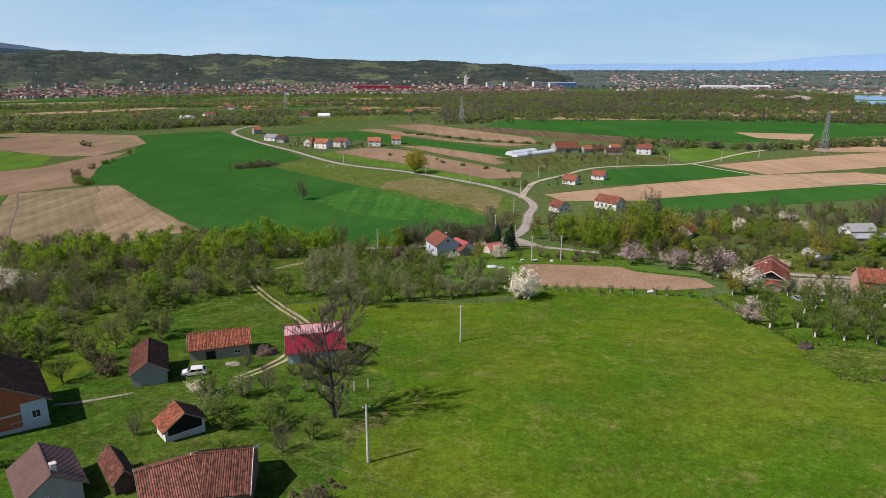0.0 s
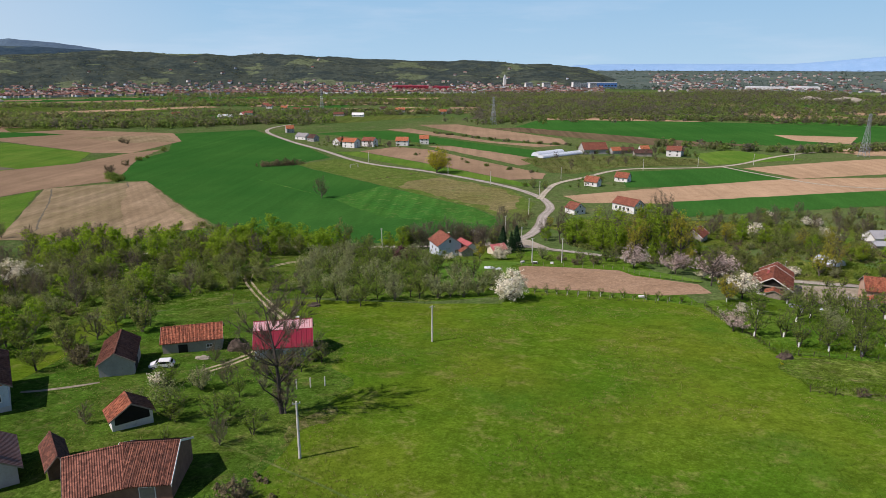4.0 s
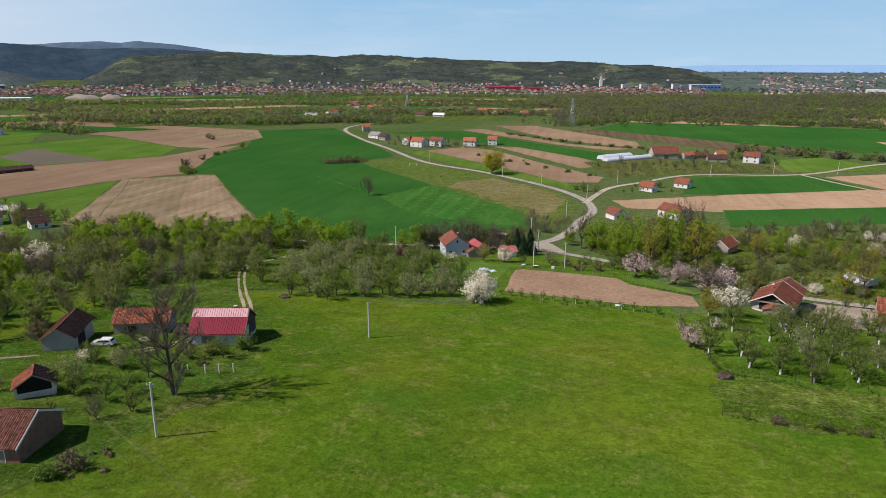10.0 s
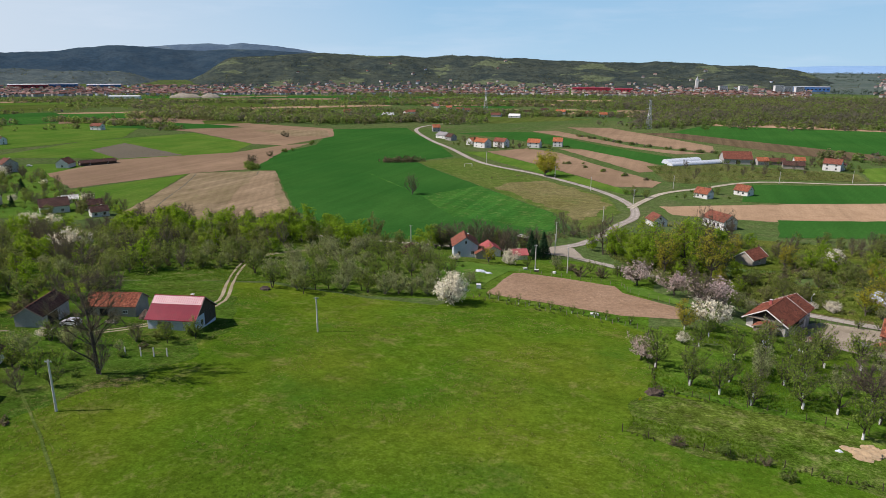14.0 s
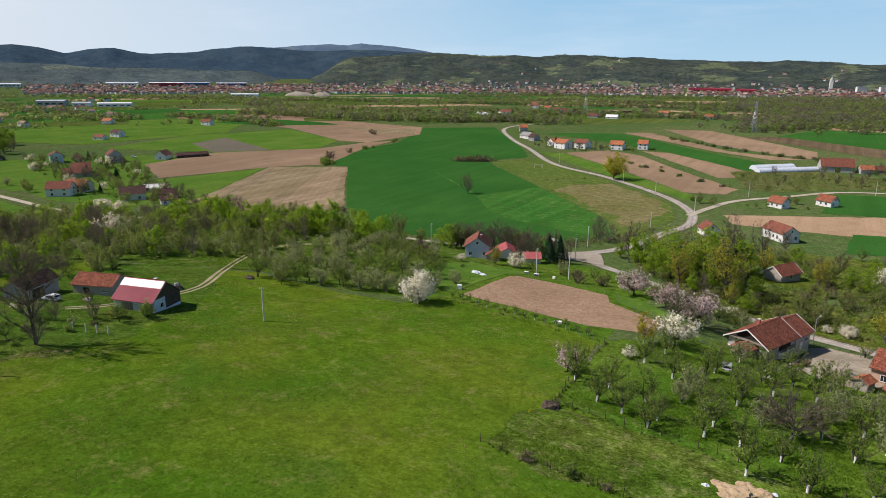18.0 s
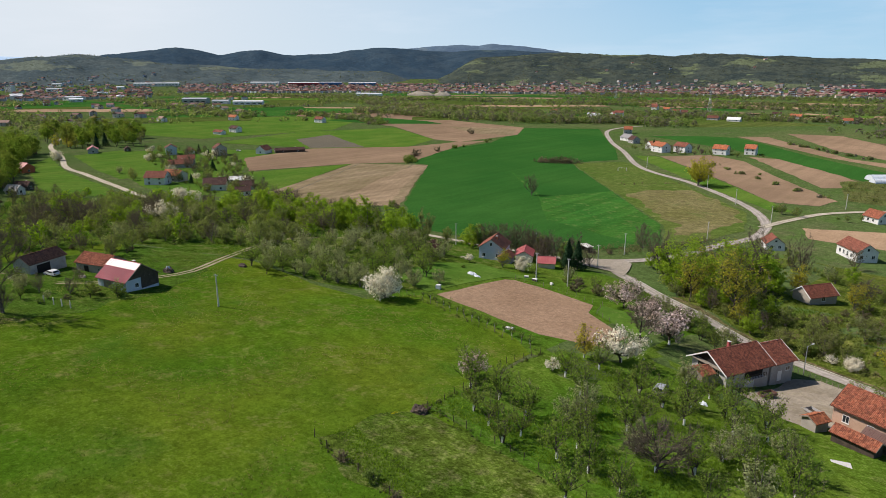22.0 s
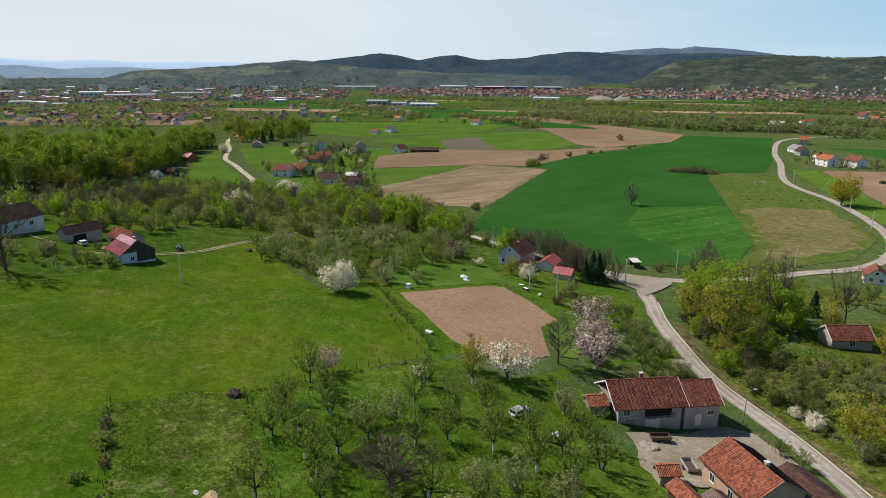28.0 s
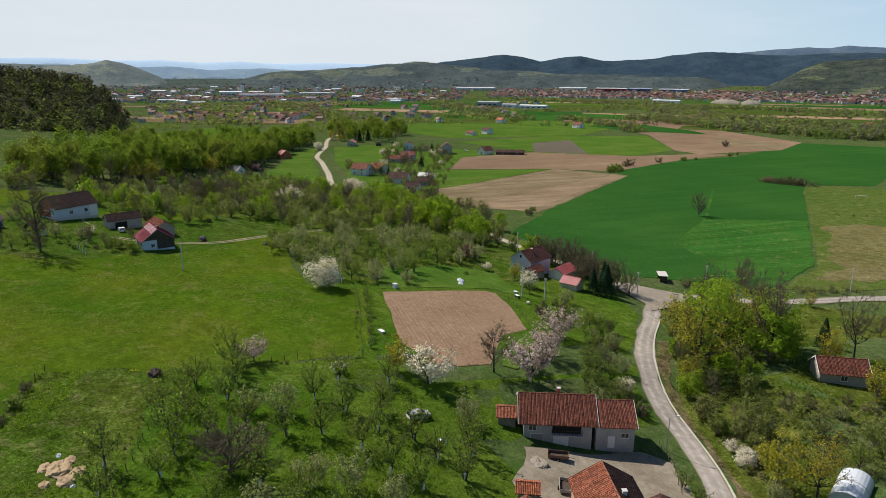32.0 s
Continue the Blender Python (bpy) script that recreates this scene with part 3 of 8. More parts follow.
strip("road", [(22, 256), (33, 275), (40, 300), (44, 325), (50, 352), (44, 385), (21, 424), (-26, 473), (-82, 517), (-138, 600), (-189, 673), (-246, 776), (-250, 850), (-225, 900)], 5.2, ROAD, "pale winding country road", 0.16)
strip("road", [(30, 256), (10, 250), (-30, 241), (-75, 235), (-130, 222), (-200, 203), (-283, 213), (-350, 221), (-400, 226), (-471, 247), (-570, 272), (-680, 330)], 4.6, LANE, "pale lane through the village", 0.19)
strip("road", [(46, 372), (52, 398), (62, 428), (84, 455), (121, 495), (199, 516), (280, 590), (420, 680)], 4.2, LANE, "pale field lane to the farm", 0.19)
strip("road", [(196, 516), (215, 470), (240, 432), (300, 415)], 3.0, LANE, "narrow pale field lane", 0.22)
drape("road_apron", [(10, 248), (22, 247), (34, 246), (40, 243), (37, 254), (33, 264), (28, 268), (20, 260), (13, 255)], GRAVEL, "pale gravel apron at the road junction", 0.24, "road", amp=0.4)
for s in (-0.75, 0.75):
    strip("wheel_track", [(-34, 99), (-29, 108), (-27.5, 125), (-31, 134), (-37, 143), (-47, 160), (-54, 176), (-52, 190), (-44, 205)], 0.7, DIRT, "bare earth wheel track through grass", 0.1, s, "track", 0.12)
drape("farmyard", [(99.5, 171), (101.5, 179), (105, 190), (109, 194.5), (114, 192), (123, 187), (119, 176), (116.5, 168), (113, 162.5), (109, 164), (105, 168)], YARD, "dusty pale farmyard", 0.16, "yard", cut=3.0, edge=1.2, amp=1.1)
strip("footpath", [(-58, 87.6), (-53, 89.6), (-48.3, 92.6)], 0.8, YARD, "narrow concrete path", 0.1, category="path")

# ---- hills and distance ----
def hill_range(name, profile, r0, r1, material, label, rough=6.0, floor=-30.0, cols=None, category="hill"):
    """A range of hills. profile: (azimuth in degrees from north to west, height of the crest); r0: foot, r1: crest."""
    profile = sorted(profile)
    az = np.linspace(profile[0][0], profile[-1][0], cols or 220)
    top = np.interp(az, [p[0] for p in profile], [p[1] for p in profile])
    ends = np.minimum(np.linspace(0, 1, len(az)), np.linspace(1, 0, len(az))) / 0.09
    top = floor - 2 + (top - floor + 2) * ease(ends)
    verts, faces = [], []
    nr = 26
    for i, a in enumerate(az):
        sa, ca = -math.sin(radians(a)), math.cos(radians(a))
        for k in range(nr):
            u = k / (nr - 5)
            r = r0 + (r1 - r0) * u
            x, y = 60 + sa * r, 40 + ca * r
            s = min(u, 2 - u) if u > 1 else u
            s = s * s * (3 - 2 * s)
            h = (top[i] - floor) * s
            nz = noise.fractal((x * 0.0034, y * 0.0034, 2.0), 1.0, 2.0, 5) * rough * 6.5 * s * (1 - 0.82 * s) + noise.noise((x * 0.03, y * 0.03, 5.0)) * min(rough, 8) * 0.3
            verts.append((x, y, floor + h + nz))
        if i:
            for k in range(nr - 1):
                p = (i - 1) * nr + k
                faces.append((p, p + 1, p + nr + 1, p + nr))
    return tagged(mesh_ob(name, verts, faces, material, smooth=True), label, category, kind="structure")


def hill_mat(name, forest, forest2, field, share, fine=1.0, glow=None):
    """Woods in two tones with clearings and fields, mottled by tree crowns. glow = distance haze as emission."""
    N = Nodes(name)
    v = N.place()
    a, b, c, d = N.noise(v, 0.0042, 6, 0.65), N.noise(v, 0.011, 5, 0.7), N.noise(v, 0.05, 4, 0.85), N.noise(v, 0.13, 2, 0.8)
    col = N.mix(N.ramp(b, 0.42, 0.58), forest, forest2)
    col = N.mix(N.ramp(a, share, share + 0.03), col, field)
    col = N.mix(1.0, col, N.ramp(c, 0.3, 0.7, 1 - 0.6 * fine, 1 + 0.5 * fine), "MULTIPLY")
    col = N.mix(1.0, col, N.ramp(d, 0.3, 0.7, 1 - 0.4 * fine, 1 + 0.3 * fine), "MULTIPLY")
    N.bump(c, min(1.0, 0.6 * fine), 6.0)
    # emission in place of light scattered by the hazy air
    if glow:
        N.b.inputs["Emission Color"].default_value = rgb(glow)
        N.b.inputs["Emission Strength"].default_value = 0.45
    return N.done(col, 1.0, 0, 0.0)


# Distance haze put into these two backdrops: blue base colour and faint emission.
hill_range("backdrop_mountains", [(106, 140), (102, 132), (99, 138), (95, 122), (91, 128), (88, 112), (85, 122), (82, 108), (78, 116), (73, 104), (64, 95)], 4300, 4750, hill_mat("hazed_mountains", (0.31, 0.42, 0.53), (0.33, 0.44, 0.55), (0.34, 0.45, 0.55), 0.6, 0.12, (0.3, 0.42, 0.54)), "mountains on the far horizon, coloured pale blue for haze", 2, category="mountain")
hill_range("backdrop_mountains", [(-40, 128), (-34, 128), (-30, 122), (-27, 98), (-23.5, 74), (-16, 76), (-10, 74), (-4, 60)], 4300, 4750, hill_mat("hazed_mountains_east", (0.17, 0.28, 0.42), (0.19, 0.3, 0.44), (0.2, 0.31, 0.44), 0.6, 0.12, (0.12, 0.23, 0.4)), "mountain on the far horizon, coloured pale blue for haze", 2, category="mountain")
# Haze of distance mixed into the grey blue of these mountains.
hill_range("backdrop_mountains", [(47, 120), (43.8, 178), (41.5, 190), (39.3, 200), (37.8, 192), (36.7, 205), (33.9, 190), (31.1, 155), (27, 100)], 4200, 4650, hill_mat("haze_blue_mountains", (0.085, 0.13, 0.185), (0.1, 0.15, 0.2), (0.12, 0.165, 0.2), 0.6, 0.3), "mountains behind the hills, tinted grey blue for haze", 5, category="mountain")
# The ridge carries its haze in colour and emission too.
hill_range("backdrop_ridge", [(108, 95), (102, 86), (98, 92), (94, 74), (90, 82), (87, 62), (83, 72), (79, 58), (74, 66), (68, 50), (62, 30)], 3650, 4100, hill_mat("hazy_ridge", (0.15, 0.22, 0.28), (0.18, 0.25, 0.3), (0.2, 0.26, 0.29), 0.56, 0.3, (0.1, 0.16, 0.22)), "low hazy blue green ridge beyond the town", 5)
# Hill colours from here to the cone hill are shifted to blue for haze.
hill_range("dark_hills", [(72, 70), (69.5, 105), (65, 130), (62.4, 150), (60.5, 136), (59.1, 118), (57.5, 132), (55.9, 142), (54, 120), (53.2, 114), (51, 116), (49, 138), (46.5, 160), (43.8, 152), (40.3, 140), (36.7, 148), (32.5, 136), (26.4, 112), (22, 60)], 3100, 4000, hill_mat("hazed_dark_woods", (0.03, 0.055, 0.08), (0.042, 0.068, 0.09), (0.06, 0.088, 0.095), 0.62, 0.4), "dark wooded hills behind the town", 9)
green_hills = hill_range("green_hills", [(42, 60), (39.5, 95), (36, 104), (32.9, 118), (29.4, 116), (26.5, 106), (23.8, 112), (21, 105), (18, 114), (16.7, 112), (14.1, 98), (10.5, 88), (7.7, 85), (3.9, 76), (0, 78), (-3.7, 68), (-5.6, 58), (-8.5, 46), (-12, 10)], 2500, 3500, hill_mat("hazed_green_woods", (0.036, 0.05, 0.047), (0.06, 0.074, 0.058), (0.105, 0.13, 0.074), 0.57, 0.7), "green wooded hills with clearings above the town", 12, cols=320)
low_hills = hill_range("low_hills", [(88, -22), (84.5, 14), (82, 48), (80, 58), (78.1, 62), (74, 75), (69.5, 92), (66, 82), (62, 60), (56, 40), (48, 30), (42, 30)], 2700, 3400, hill_mat("hazed_low_woods", (0.062, 0.086, 0.092), (0.082, 0.106, 0.105), (0.12, 0.145, 0.115), 0.56, 0.6), "low wooded hills beyond the town", 10)
hill_range("cone_hill", [(110, 88), (104, 86), (100, 84), (97, 80), (95.6, 88), (94.5, 104), (93.3, 86), (92, 56), (90.5, 20), (89, -20)], 3000, 3500, hill_mat("hazed_cone_woods", (0.13, 0.165, 0.165), (0.16, 0.19, 0.18), (0.2, 0.23, 0.19), 0.55, 0.5), "small cone-shaped wooded hill", 5)


# ---- houses ----
def roof_mat(name, c1, c2, c3, pitch=0.33, rnd=0.1):
    """Rows of clay tiles: courses across the slope, rolls along it, weathered patches."""
    N = Nodes(name)
    v = N.local()
    sep = N.n("ShaderNodeSeparateXYZ")
    N.link(v, sep.inputs[0])
    roll = N.math("SINE", N.math("MULTIPLY", sep.outputs[0], 6.283 / (pitch * 0.75)), 0.0)
    course = N.math("FRACT", N.math("MULTIPLY", sep.outputs[2], 1.0 / (pitch * 0.55)), 0.0)
    big, mid, fine = N.noise(v, 0.45, 5, 0.65), N.noise(v, 2.2, 5, 0.7), N.noise(v, 11, 3)
    col = N.mix(N.ramp(big, 0.35, 0.65), c1, c2)
    col = N.mix(N.ramp(mid, 0.48, 0.66, 0, 0.9), col, c3)
    vo = N.n("ShaderNodeTexVoronoi")
    vo.inputs["Scale"].default_value = 1.0 / pitch
    N.link(v, vo.inputs["Vector"])
    bw = N.n("ShaderNodeRGBToBW")
    N.link(vo.outputs["Color"], bw.inputs[0])
    col = N.mix(1.0, col, N.ramp(bw.outputs[0], 0.2, 0.8, 0.6, 1.3), "MULTIPLY")
    col = N.mix(0.9, col, N.ramp(fine, 0.25, 0.75, 0.6, 1.15), "MULTIPLY")
    r = N.n("ShaderNodeObjectInfo").outputs["Random"]
    col = N.mix(1.0, col, N.ramp(r, 0, 1, 1 - rnd, 1 + rnd), "MULTIPLY")
    N.bump(N.math("ADD", N.math("MULTIPLY", roll, 0.5), course), 0.9, 0.07)
    return N.done(col, 0.85, 0, 0.2)


TILE_RED = roof_mat("red_clay_tiles", (0.22, 0.075, 0.048), (0.28, 0.1, 0.062), (0.15, 0.06, 0.045))
TILE_ORANGE = roof_mat("orange_clay_tiles", (0.44, 0.14, 0.062), (0.5, 0.18, 0.085), (0.32, 0.11, 0.065))
TILE_OLD = roof_mat("old_weathered_tiles", (0.15, 0.06, 0.042), (0.21, 0.085, 0.055), (0.085, 0.042, 0.034))
TILE_DARK = roof_mat("dark_brown_tiles", (0.085, 0.045, 0.038), (0.12, 0.06, 0.045), (0.06, 0.035, 0.03))
TILE_PATCHED = roof_mat("patched_clay_tiles", (0.34, 0.11, 0.058), (0.25, 0.082, 0.05), (0.4, 0.165, 0.095))
METAL_RED = surface("crimson_sheet_roof", (0.21, 0.010, 0.030), (0.26, 0.014, 0.036), (0.19, 0.022, 0.035), 0.5, 0.6, 0.0, 0.05, spec=0.25)
METAL_PINK = surface("faded_red_sheet", (0.42, 0.10, 0.10), (0.48, 0.14, 0.13), None, 0.5, 0.4, 0.0, 0.1, spec=0.5)
METAL_BROWN = surface("brown_sheet_roof", (0.14, 0.075, 0.058), (0.16, 0.09, 0.07), (0.12, 0.07, 0.06), 0.5, 0.45, 0.0, 0.1, spec=0.5)
PLASTER_WHITE = surface("white_plaster", (0.72, 0.71, 0.68), (0.78, 0.77, 0.74), (0.55, 0.53, 0.48), 0.6, 0.9)
PLASTER_GREY = surface("grey_plaster", (0.36, 0.35, 0.33), (0.44, 0.43, 0.41), (0.26, 0.25, 0.23), 0.7, 0.95)
PLASTER_BLUE = surface("bluish_plaster", (0.52, 0.58, 0.66), (0.58, 0.63, 0.70), (0.42, 0.45, 0.5), 0.6, 0.9)
BLOCK = surface("bare_blocks", (0.33, 0.30, 0.26), (0.40, 0.36, 0.31), (0.24, 0.21, 0.18), 1.0, 0.95)
BRICK = surface("bare_red_brick", (0.42, 0.11, 0.05), (0.50, 0.15, 0.07), (0.30, 0.09, 0.05), 1.2, 0.95)
CREAM = surface("cream_plaster", (0.62, 0.55, 0.42), (0.68, 0.61, 0.48), (0.5, 0.44, 0.34), 0.6, 0.9)
WOOD_DARK = surface("dark_boards", (0.06, 0.045, 0.035), (0.10, 0.075, 0.055), (0.04, 0.03, 0.025), 2.0, 0.9)
WOOD_GREY = surface("weathered_boards", (0.22, 0.19, 0.155), (0.29, 0.25, 0.2), (0.15, 0.125, 0.1), 2.0, 0.9)
CONCRETE = surface("pole_concrete", (0.55, 0.53, 0.49), (0.62, 0.60, 0.56), (0.45, 0.43, 0.4), 1.5, 0.9)
FRAME_WHITE = surface("white_frames", (0.75, 0.74, 0.72), (0.8, 0.79, 0.77), None, 2.0, 0.5)
GLASS_DARK = Nodes("window_glass").done((0.02, 0.025, 0.03), 0.08, 0, 0.6)
STEEL = surface("galvanised_steel", (0.42, 0.44, 0.45), (0.5, 0.52, 0.53), None, 1.0, 0.45, 0.6)
# near-black paint for panels that stand for shade inside openings
OPENING_SHADE = surface("opening_shade", (0.02, 0.018, 0.016), (0.03, 0.026, 0.022), None, 1.0, 1.0)


def part(name, bm, material, parent, label=""):
    me = bpy.data.meshes.new(name)
    bmesh.ops.recalc_face_normals(bm, faces=bm.faces)
    bm.to_mesh(me)
    bm.free()
    me.materials.append(material)
    ob = new(name, me)
    ob.parent = parent
    if label:
        ob["label"] = label
    return ob


def box(bm, x0, y0, z0, x1, y1, z1, bev=0.0):
    m = Matrix.LocRotScale(((x0 + x1) / 2, (y0 + y1) / 2, (z0 + z1) / 2), None, (x1 - x0, y1 - y0, z1 - z0))
    g = bmesh.ops.create_cube(bm, size=1, matrix=m)
    if bev:
        es = list({e for vv in g["verts"] for e in vv.link_edges})
        bmesh.ops.bevel(bm, geom=es, offset=bev, segments=1, affect="EDGES")
    return bm


def prism(bm, outline, y0, y1):
    """Extrude an outline of (x, z) along y."""
    a = [bm.verts.new((x, y0, z)) for x, z in outline]
    b = [bm.verts.new((x, y1, z)) for x, z in outline]
    bm.faces.new(a)
    bm.faces.new(b[::-1])
    n = len(outline)
    for i in range(n):
        bm.faces.new((a[i], b[i], b[(i + 1) % n], a[(i + 1) % n]))
    return bm


def tube(bm, p0, p1, r0, r1, n=6, caps=False):
    p0, p1 = Vector(p0), Vector(p1)
    d = (p1 - p0).normalized()
    u = d.orthogonal().normalized()
    w = d.cross(u)
    ring = []
    for p, r in ((p0, r0), (p1, r1)):
        ring.append([bm.verts.new(p + (u * math.cos(6.2832 * k / n) + w * math.sin(6.2832 * k / n)) * r) for k in range(n)])
    for k in range(n):
        bm.faces.new((ring[0][k], ring[0][(k + 1) % n], ring[1][(k + 1) % n], ring[1][k]))
    if caps:
        bm.faces.new(ring[1])
        bm.faces.new(ring[0][::-1])
    return bm


def opening(root, kind, x, y, z, w, h, face, frame_m=None, door_m=None):
    """A window or door set in a wall. face: outward side, one of x+, x-, y+, y-."""
    fm = frame_m or FRAME_WHITE
    ax, sg = face[0], 1 if face[1] == "+" else -1
    rot = {("y", -1): 0, ("x", 1): 90, ("y", 1): 180, ("x", -1): -90}[(ax, sg)]
    bm = bmesh.new()
    t = 0.08
    for a in ((-w / 2 - t, -0.05, -t, -w / 2, 0.06, h + t), (w / 2, -0.05, -t, w / 2 + t, 0.06, h + t), (-w / 2, -0.05, h, w / 2, 0.06, h + t), (-w / 2, -0.05, -t, w / 2, 0.06, 0)):
        box(bm, *a)
    if kind == "window" and w > 0.8:
        box(bm, -0.03, -0.03, 0, 0.03, 0.05, h)
    fr = part("window_frame" if kind == "window" else "door_frame", bm, fm, root)
    fr.matrix_local = pose(x, y, z, 0, 0, rot)
    pane = part("pane" if kind == "window" else "door", box(bmesh.new(), -w / 2, -0.02, 0, w / 2, 0.03, h), GLASS_DARK if kind == "window" else (door_m or WOOD_DARK), fr)
    if kind == "window":
        sill = part("window_sill", box(bmesh.new(), -w / 2 - 0.12, -0.13, -t - 0.05, w / 2 + 0.12, 0.03, -t - 0.005), fm, fr)
    return fr


def house(name, x, y, rot, L, W, wall_h, roof_h, wall_m, roof_m, label, over=0.5, openings=(), chimney=None, gable_m=None, base_h=0.0, zoff=0.0, verge=0.35, roof2=None, category="house", sheet_ribs=0.0, ends=True, boards=None):
    """A gabled house: length L along its own x, width W along y, standing at (x, y) turned by rot degrees."""
    root = new(name)
    root.matrix_world = pose(x, y, height(x, y) + zoff, 0, 0, rot)
    t = 0.25
    bm = bmesh.new()
    lo = -1.2
    box(bm, -L / 2, -W / 2, lo, L / 2, -W / 2 + t, wall_h)
    box(bm, -L / 2, W / 2 - t, lo, L / 2, W / 2, wall_h)
    box(bm, -L / 2, -W / 2 + t, lo, -L / 2 + t, W / 2 - t, wall_h)
    box(bm, L / 2 - t, -W / 2 + t, lo, L / 2, W / 2 - t, wall_h)
    part("wall", bm, wall_m, root)
    rise = roof_h / (W / 2)
    if ends:
        for s in (-1, 1):
            bm = bmesh.new()
            xa = s * L / 2 - (t if s > 0 else 0)
            va = [bm.verts.new((xa + dx, yy, zz)) for dx in (0, t) for yy, zz in ((-W / 2, wall_h), (W / 2, wall_h), (0, wall_h + roof_h))]
            bm.faces.new((va[0], va[1], va[2]))
            bm.faces.new((va[5], va[4], va[3]))
            for i, j in ((0, 1), (1, 2), (2, 0)):
                bm.faces.new((va[i], va[j], va[3 + j], va[3 + i]))
            part("gable", bm, gable_m or wall_m, root)
    if base_h:
        bm = bmesh.new()
        e = 0.05
        box(bm, -L / 2 - e, -W / 2 - e, lo, L / 2 + e, -W / 2 + 0.01, base_h)
        box(bm, -L / 2 - e, W / 2 - 0.01, lo, L / 2 + e, W / 2 + e, base_h)
        box(bm, -L / 2 - e, -W / 2 + 0.01, lo, -L / 2 + 0.01, W / 2 - 0.01, base_h)
        box(bm, L / 2 - 0.01, -W / 2 + 0.01, lo, L / 2 + e, W / 2 - 0.01, base_h)
        part("plinth", bm, CONCRETE, root)
    half = W / 2 + over
    th = 0.14
    sag = 0.05
    for s in (-1, 1):
        bm = bmesh.new()
        nseg, ny = max(2, int(L / 2)), 3
        lay = []
        for dz in (0.02, 0.02 + th):
            g = []
            for i in range(nseg + 1):
                px = -L / 2 - verge + (L + 2 * verge) * i / nseg
                for k in range(ny + 1):
                    v_ = half * k / ny
                    wob = sag * noise.noise((px * 0.35 + x, v_ * 0.5 + s * 7, y)) if 0 < i < nseg else 0
                    g.append(bm.verts.new((px, s * v_, wall_h + roof_h - v_ * rise + dz + wob)))
            lay.append(g)
        w_ = ny + 1
        for li, g in enumerate(lay):
            for i in range(nseg):
                for k in range(ny):
                    a = i * w_ + k
                    bm.faces.new((g[a], g[a + 1], g[a + w_ + 1], g[a + w_]))
        a, b = lay
        for i in range(nseg):
            for k in (0, ny):
                bm.faces.new((a[i * w_ + k], a[(i + 1) * w_ + k], b[(i + 1) * w_ + k], b[i * w_ + k]))
        for k in range(ny):
            for i in (0, nseg):
                bm.faces.new((a[i * w_ + k], a[i * w_ + k + 1], b[i * w_ + k + 1], b[i * w_ + k]))
        if boards:
            for e in (-1, 1):
                bb = bmesh.new()
                xe = e * (L / 2 + verge)
                vs = [bb.verts.new((xe + dx * e, s * v_, wall_h + roof_h - v_ * rise + dz)) for dx in (0.004, 0.06) for v_, dz in ((0.0, -0.06), (half + 0.05, -0.06), (half + 0.05, 0.24), (0.0, 0.24))]
                for q in ((0, 1, 2, 3), (7, 6, 5, 4), (0, 4, 5, 1), (1, 5, 6, 2), (2, 6, 7, 3), (3, 7, 4, 0)):
                    bb.faces.new([vs[k] for k in q])
                part("bargeboard", bb, boards, root, "pale bargeboard")
        rs = part("roof_slope", bm, (roof2 if (roof2 and s > 0) else roof_m), root)
        if sheet_ribs:
            bm = bmesh.new()
            n = int((L + 2 * verge) / sheet_ribs)
            for i in range(n + 1):
                px = -L / 2 - verge + i * sheet_ribs + 0.02
                vs = [bm.verts.new((px + dx, s * v_, wall_h + roof_h - v_ * rise + 0.02 + th + dz)) for v_ in (0.05, half) for dx, dz in ((0, 0), (0.03, 0.06), (0.06, 0))]
                bm.faces.new((vs[0], vs[1], vs[4], vs[3]))
                bm.faces.new((vs[1], vs[2], vs[5], vs[4]))
            part("roof_rib", bm, (roof2 if (roof2 and s > 0) else roof_m), rs)
    bm = bmesh.new()
    zt = wall_h + roof_h + th
    n = max(3, int(L / 0.45))
    ring = []
    for i in range(n + 1):
        xa = -L / 2 - verge + (L + 2 * verge) * i / n
        up_ = 0.03 if i % 2 else 0.0
        ring.append([bm.verts.new((xa, yy, zz + up_)) for yy, zz in ((-0.16, zt - 0.05), (-0.1, zt + 0.05), (0.1, zt + 0.05), (0.16, zt - 0.05))])
    for r0, r1 in zip(ring, ring[1:]):
        for k in range(3):
            bm.faces.new((r0[k], r0[k + 1], r1[k + 1], r1[k]))
    part("ridge_cap", bm, roof_m, root)
    for s in (-1, 1):
        bm = bmesh.new()
        for q in (-1, 1):
            vs = []
            for px in (s * (L / 2 + verge), s * (L / 2 + verge + 0.04)):
                vs += [bm.verts.new((px, 0, zt + 0.02)), bm.verts.new((px, 0, zt - 0.2)), bm.verts.new((px, q * half, zt - half * rise + 0.02)), bm.verts.new((px, q * half, zt - half * rise - 0.2))]
            bm.faces.new((vs[0], vs[1], vs[3], vs[2]))
            bm.faces.new((vs[4], vs[6], vs[7], vs[5]))
            bm.faces.new((vs[0], vs[2], vs[6], vs[4]))
            bm.faces.new((vs[1], vs[5], vs[7], vs[3]))
        part("verge_board", bm, WOOD_GREY, root)
    if chimney:
        cx, cy, ch, cm = chimney
        bm = bmesh.new()
        zb = wall_h + roof_h - abs(cy) * rise
        box(bm, cx - 0.28, cy - 0.28, zb - 0.6, cx + 0.28, cy + 0.28, zb + ch, 0.02)
        ck = part("chimney", bm, cm, root)
        part("chimney_cap", box(bmesh.new(), cx - 0.36, cy - 0.36, zb + ch + 0.004, cx + 0.36, cy + 0.36, zb + ch + 0.1, 0.02), CONCRETE, ck)
    for o in openings:
        opening(root, *o)
    return tagged(root, label, category)

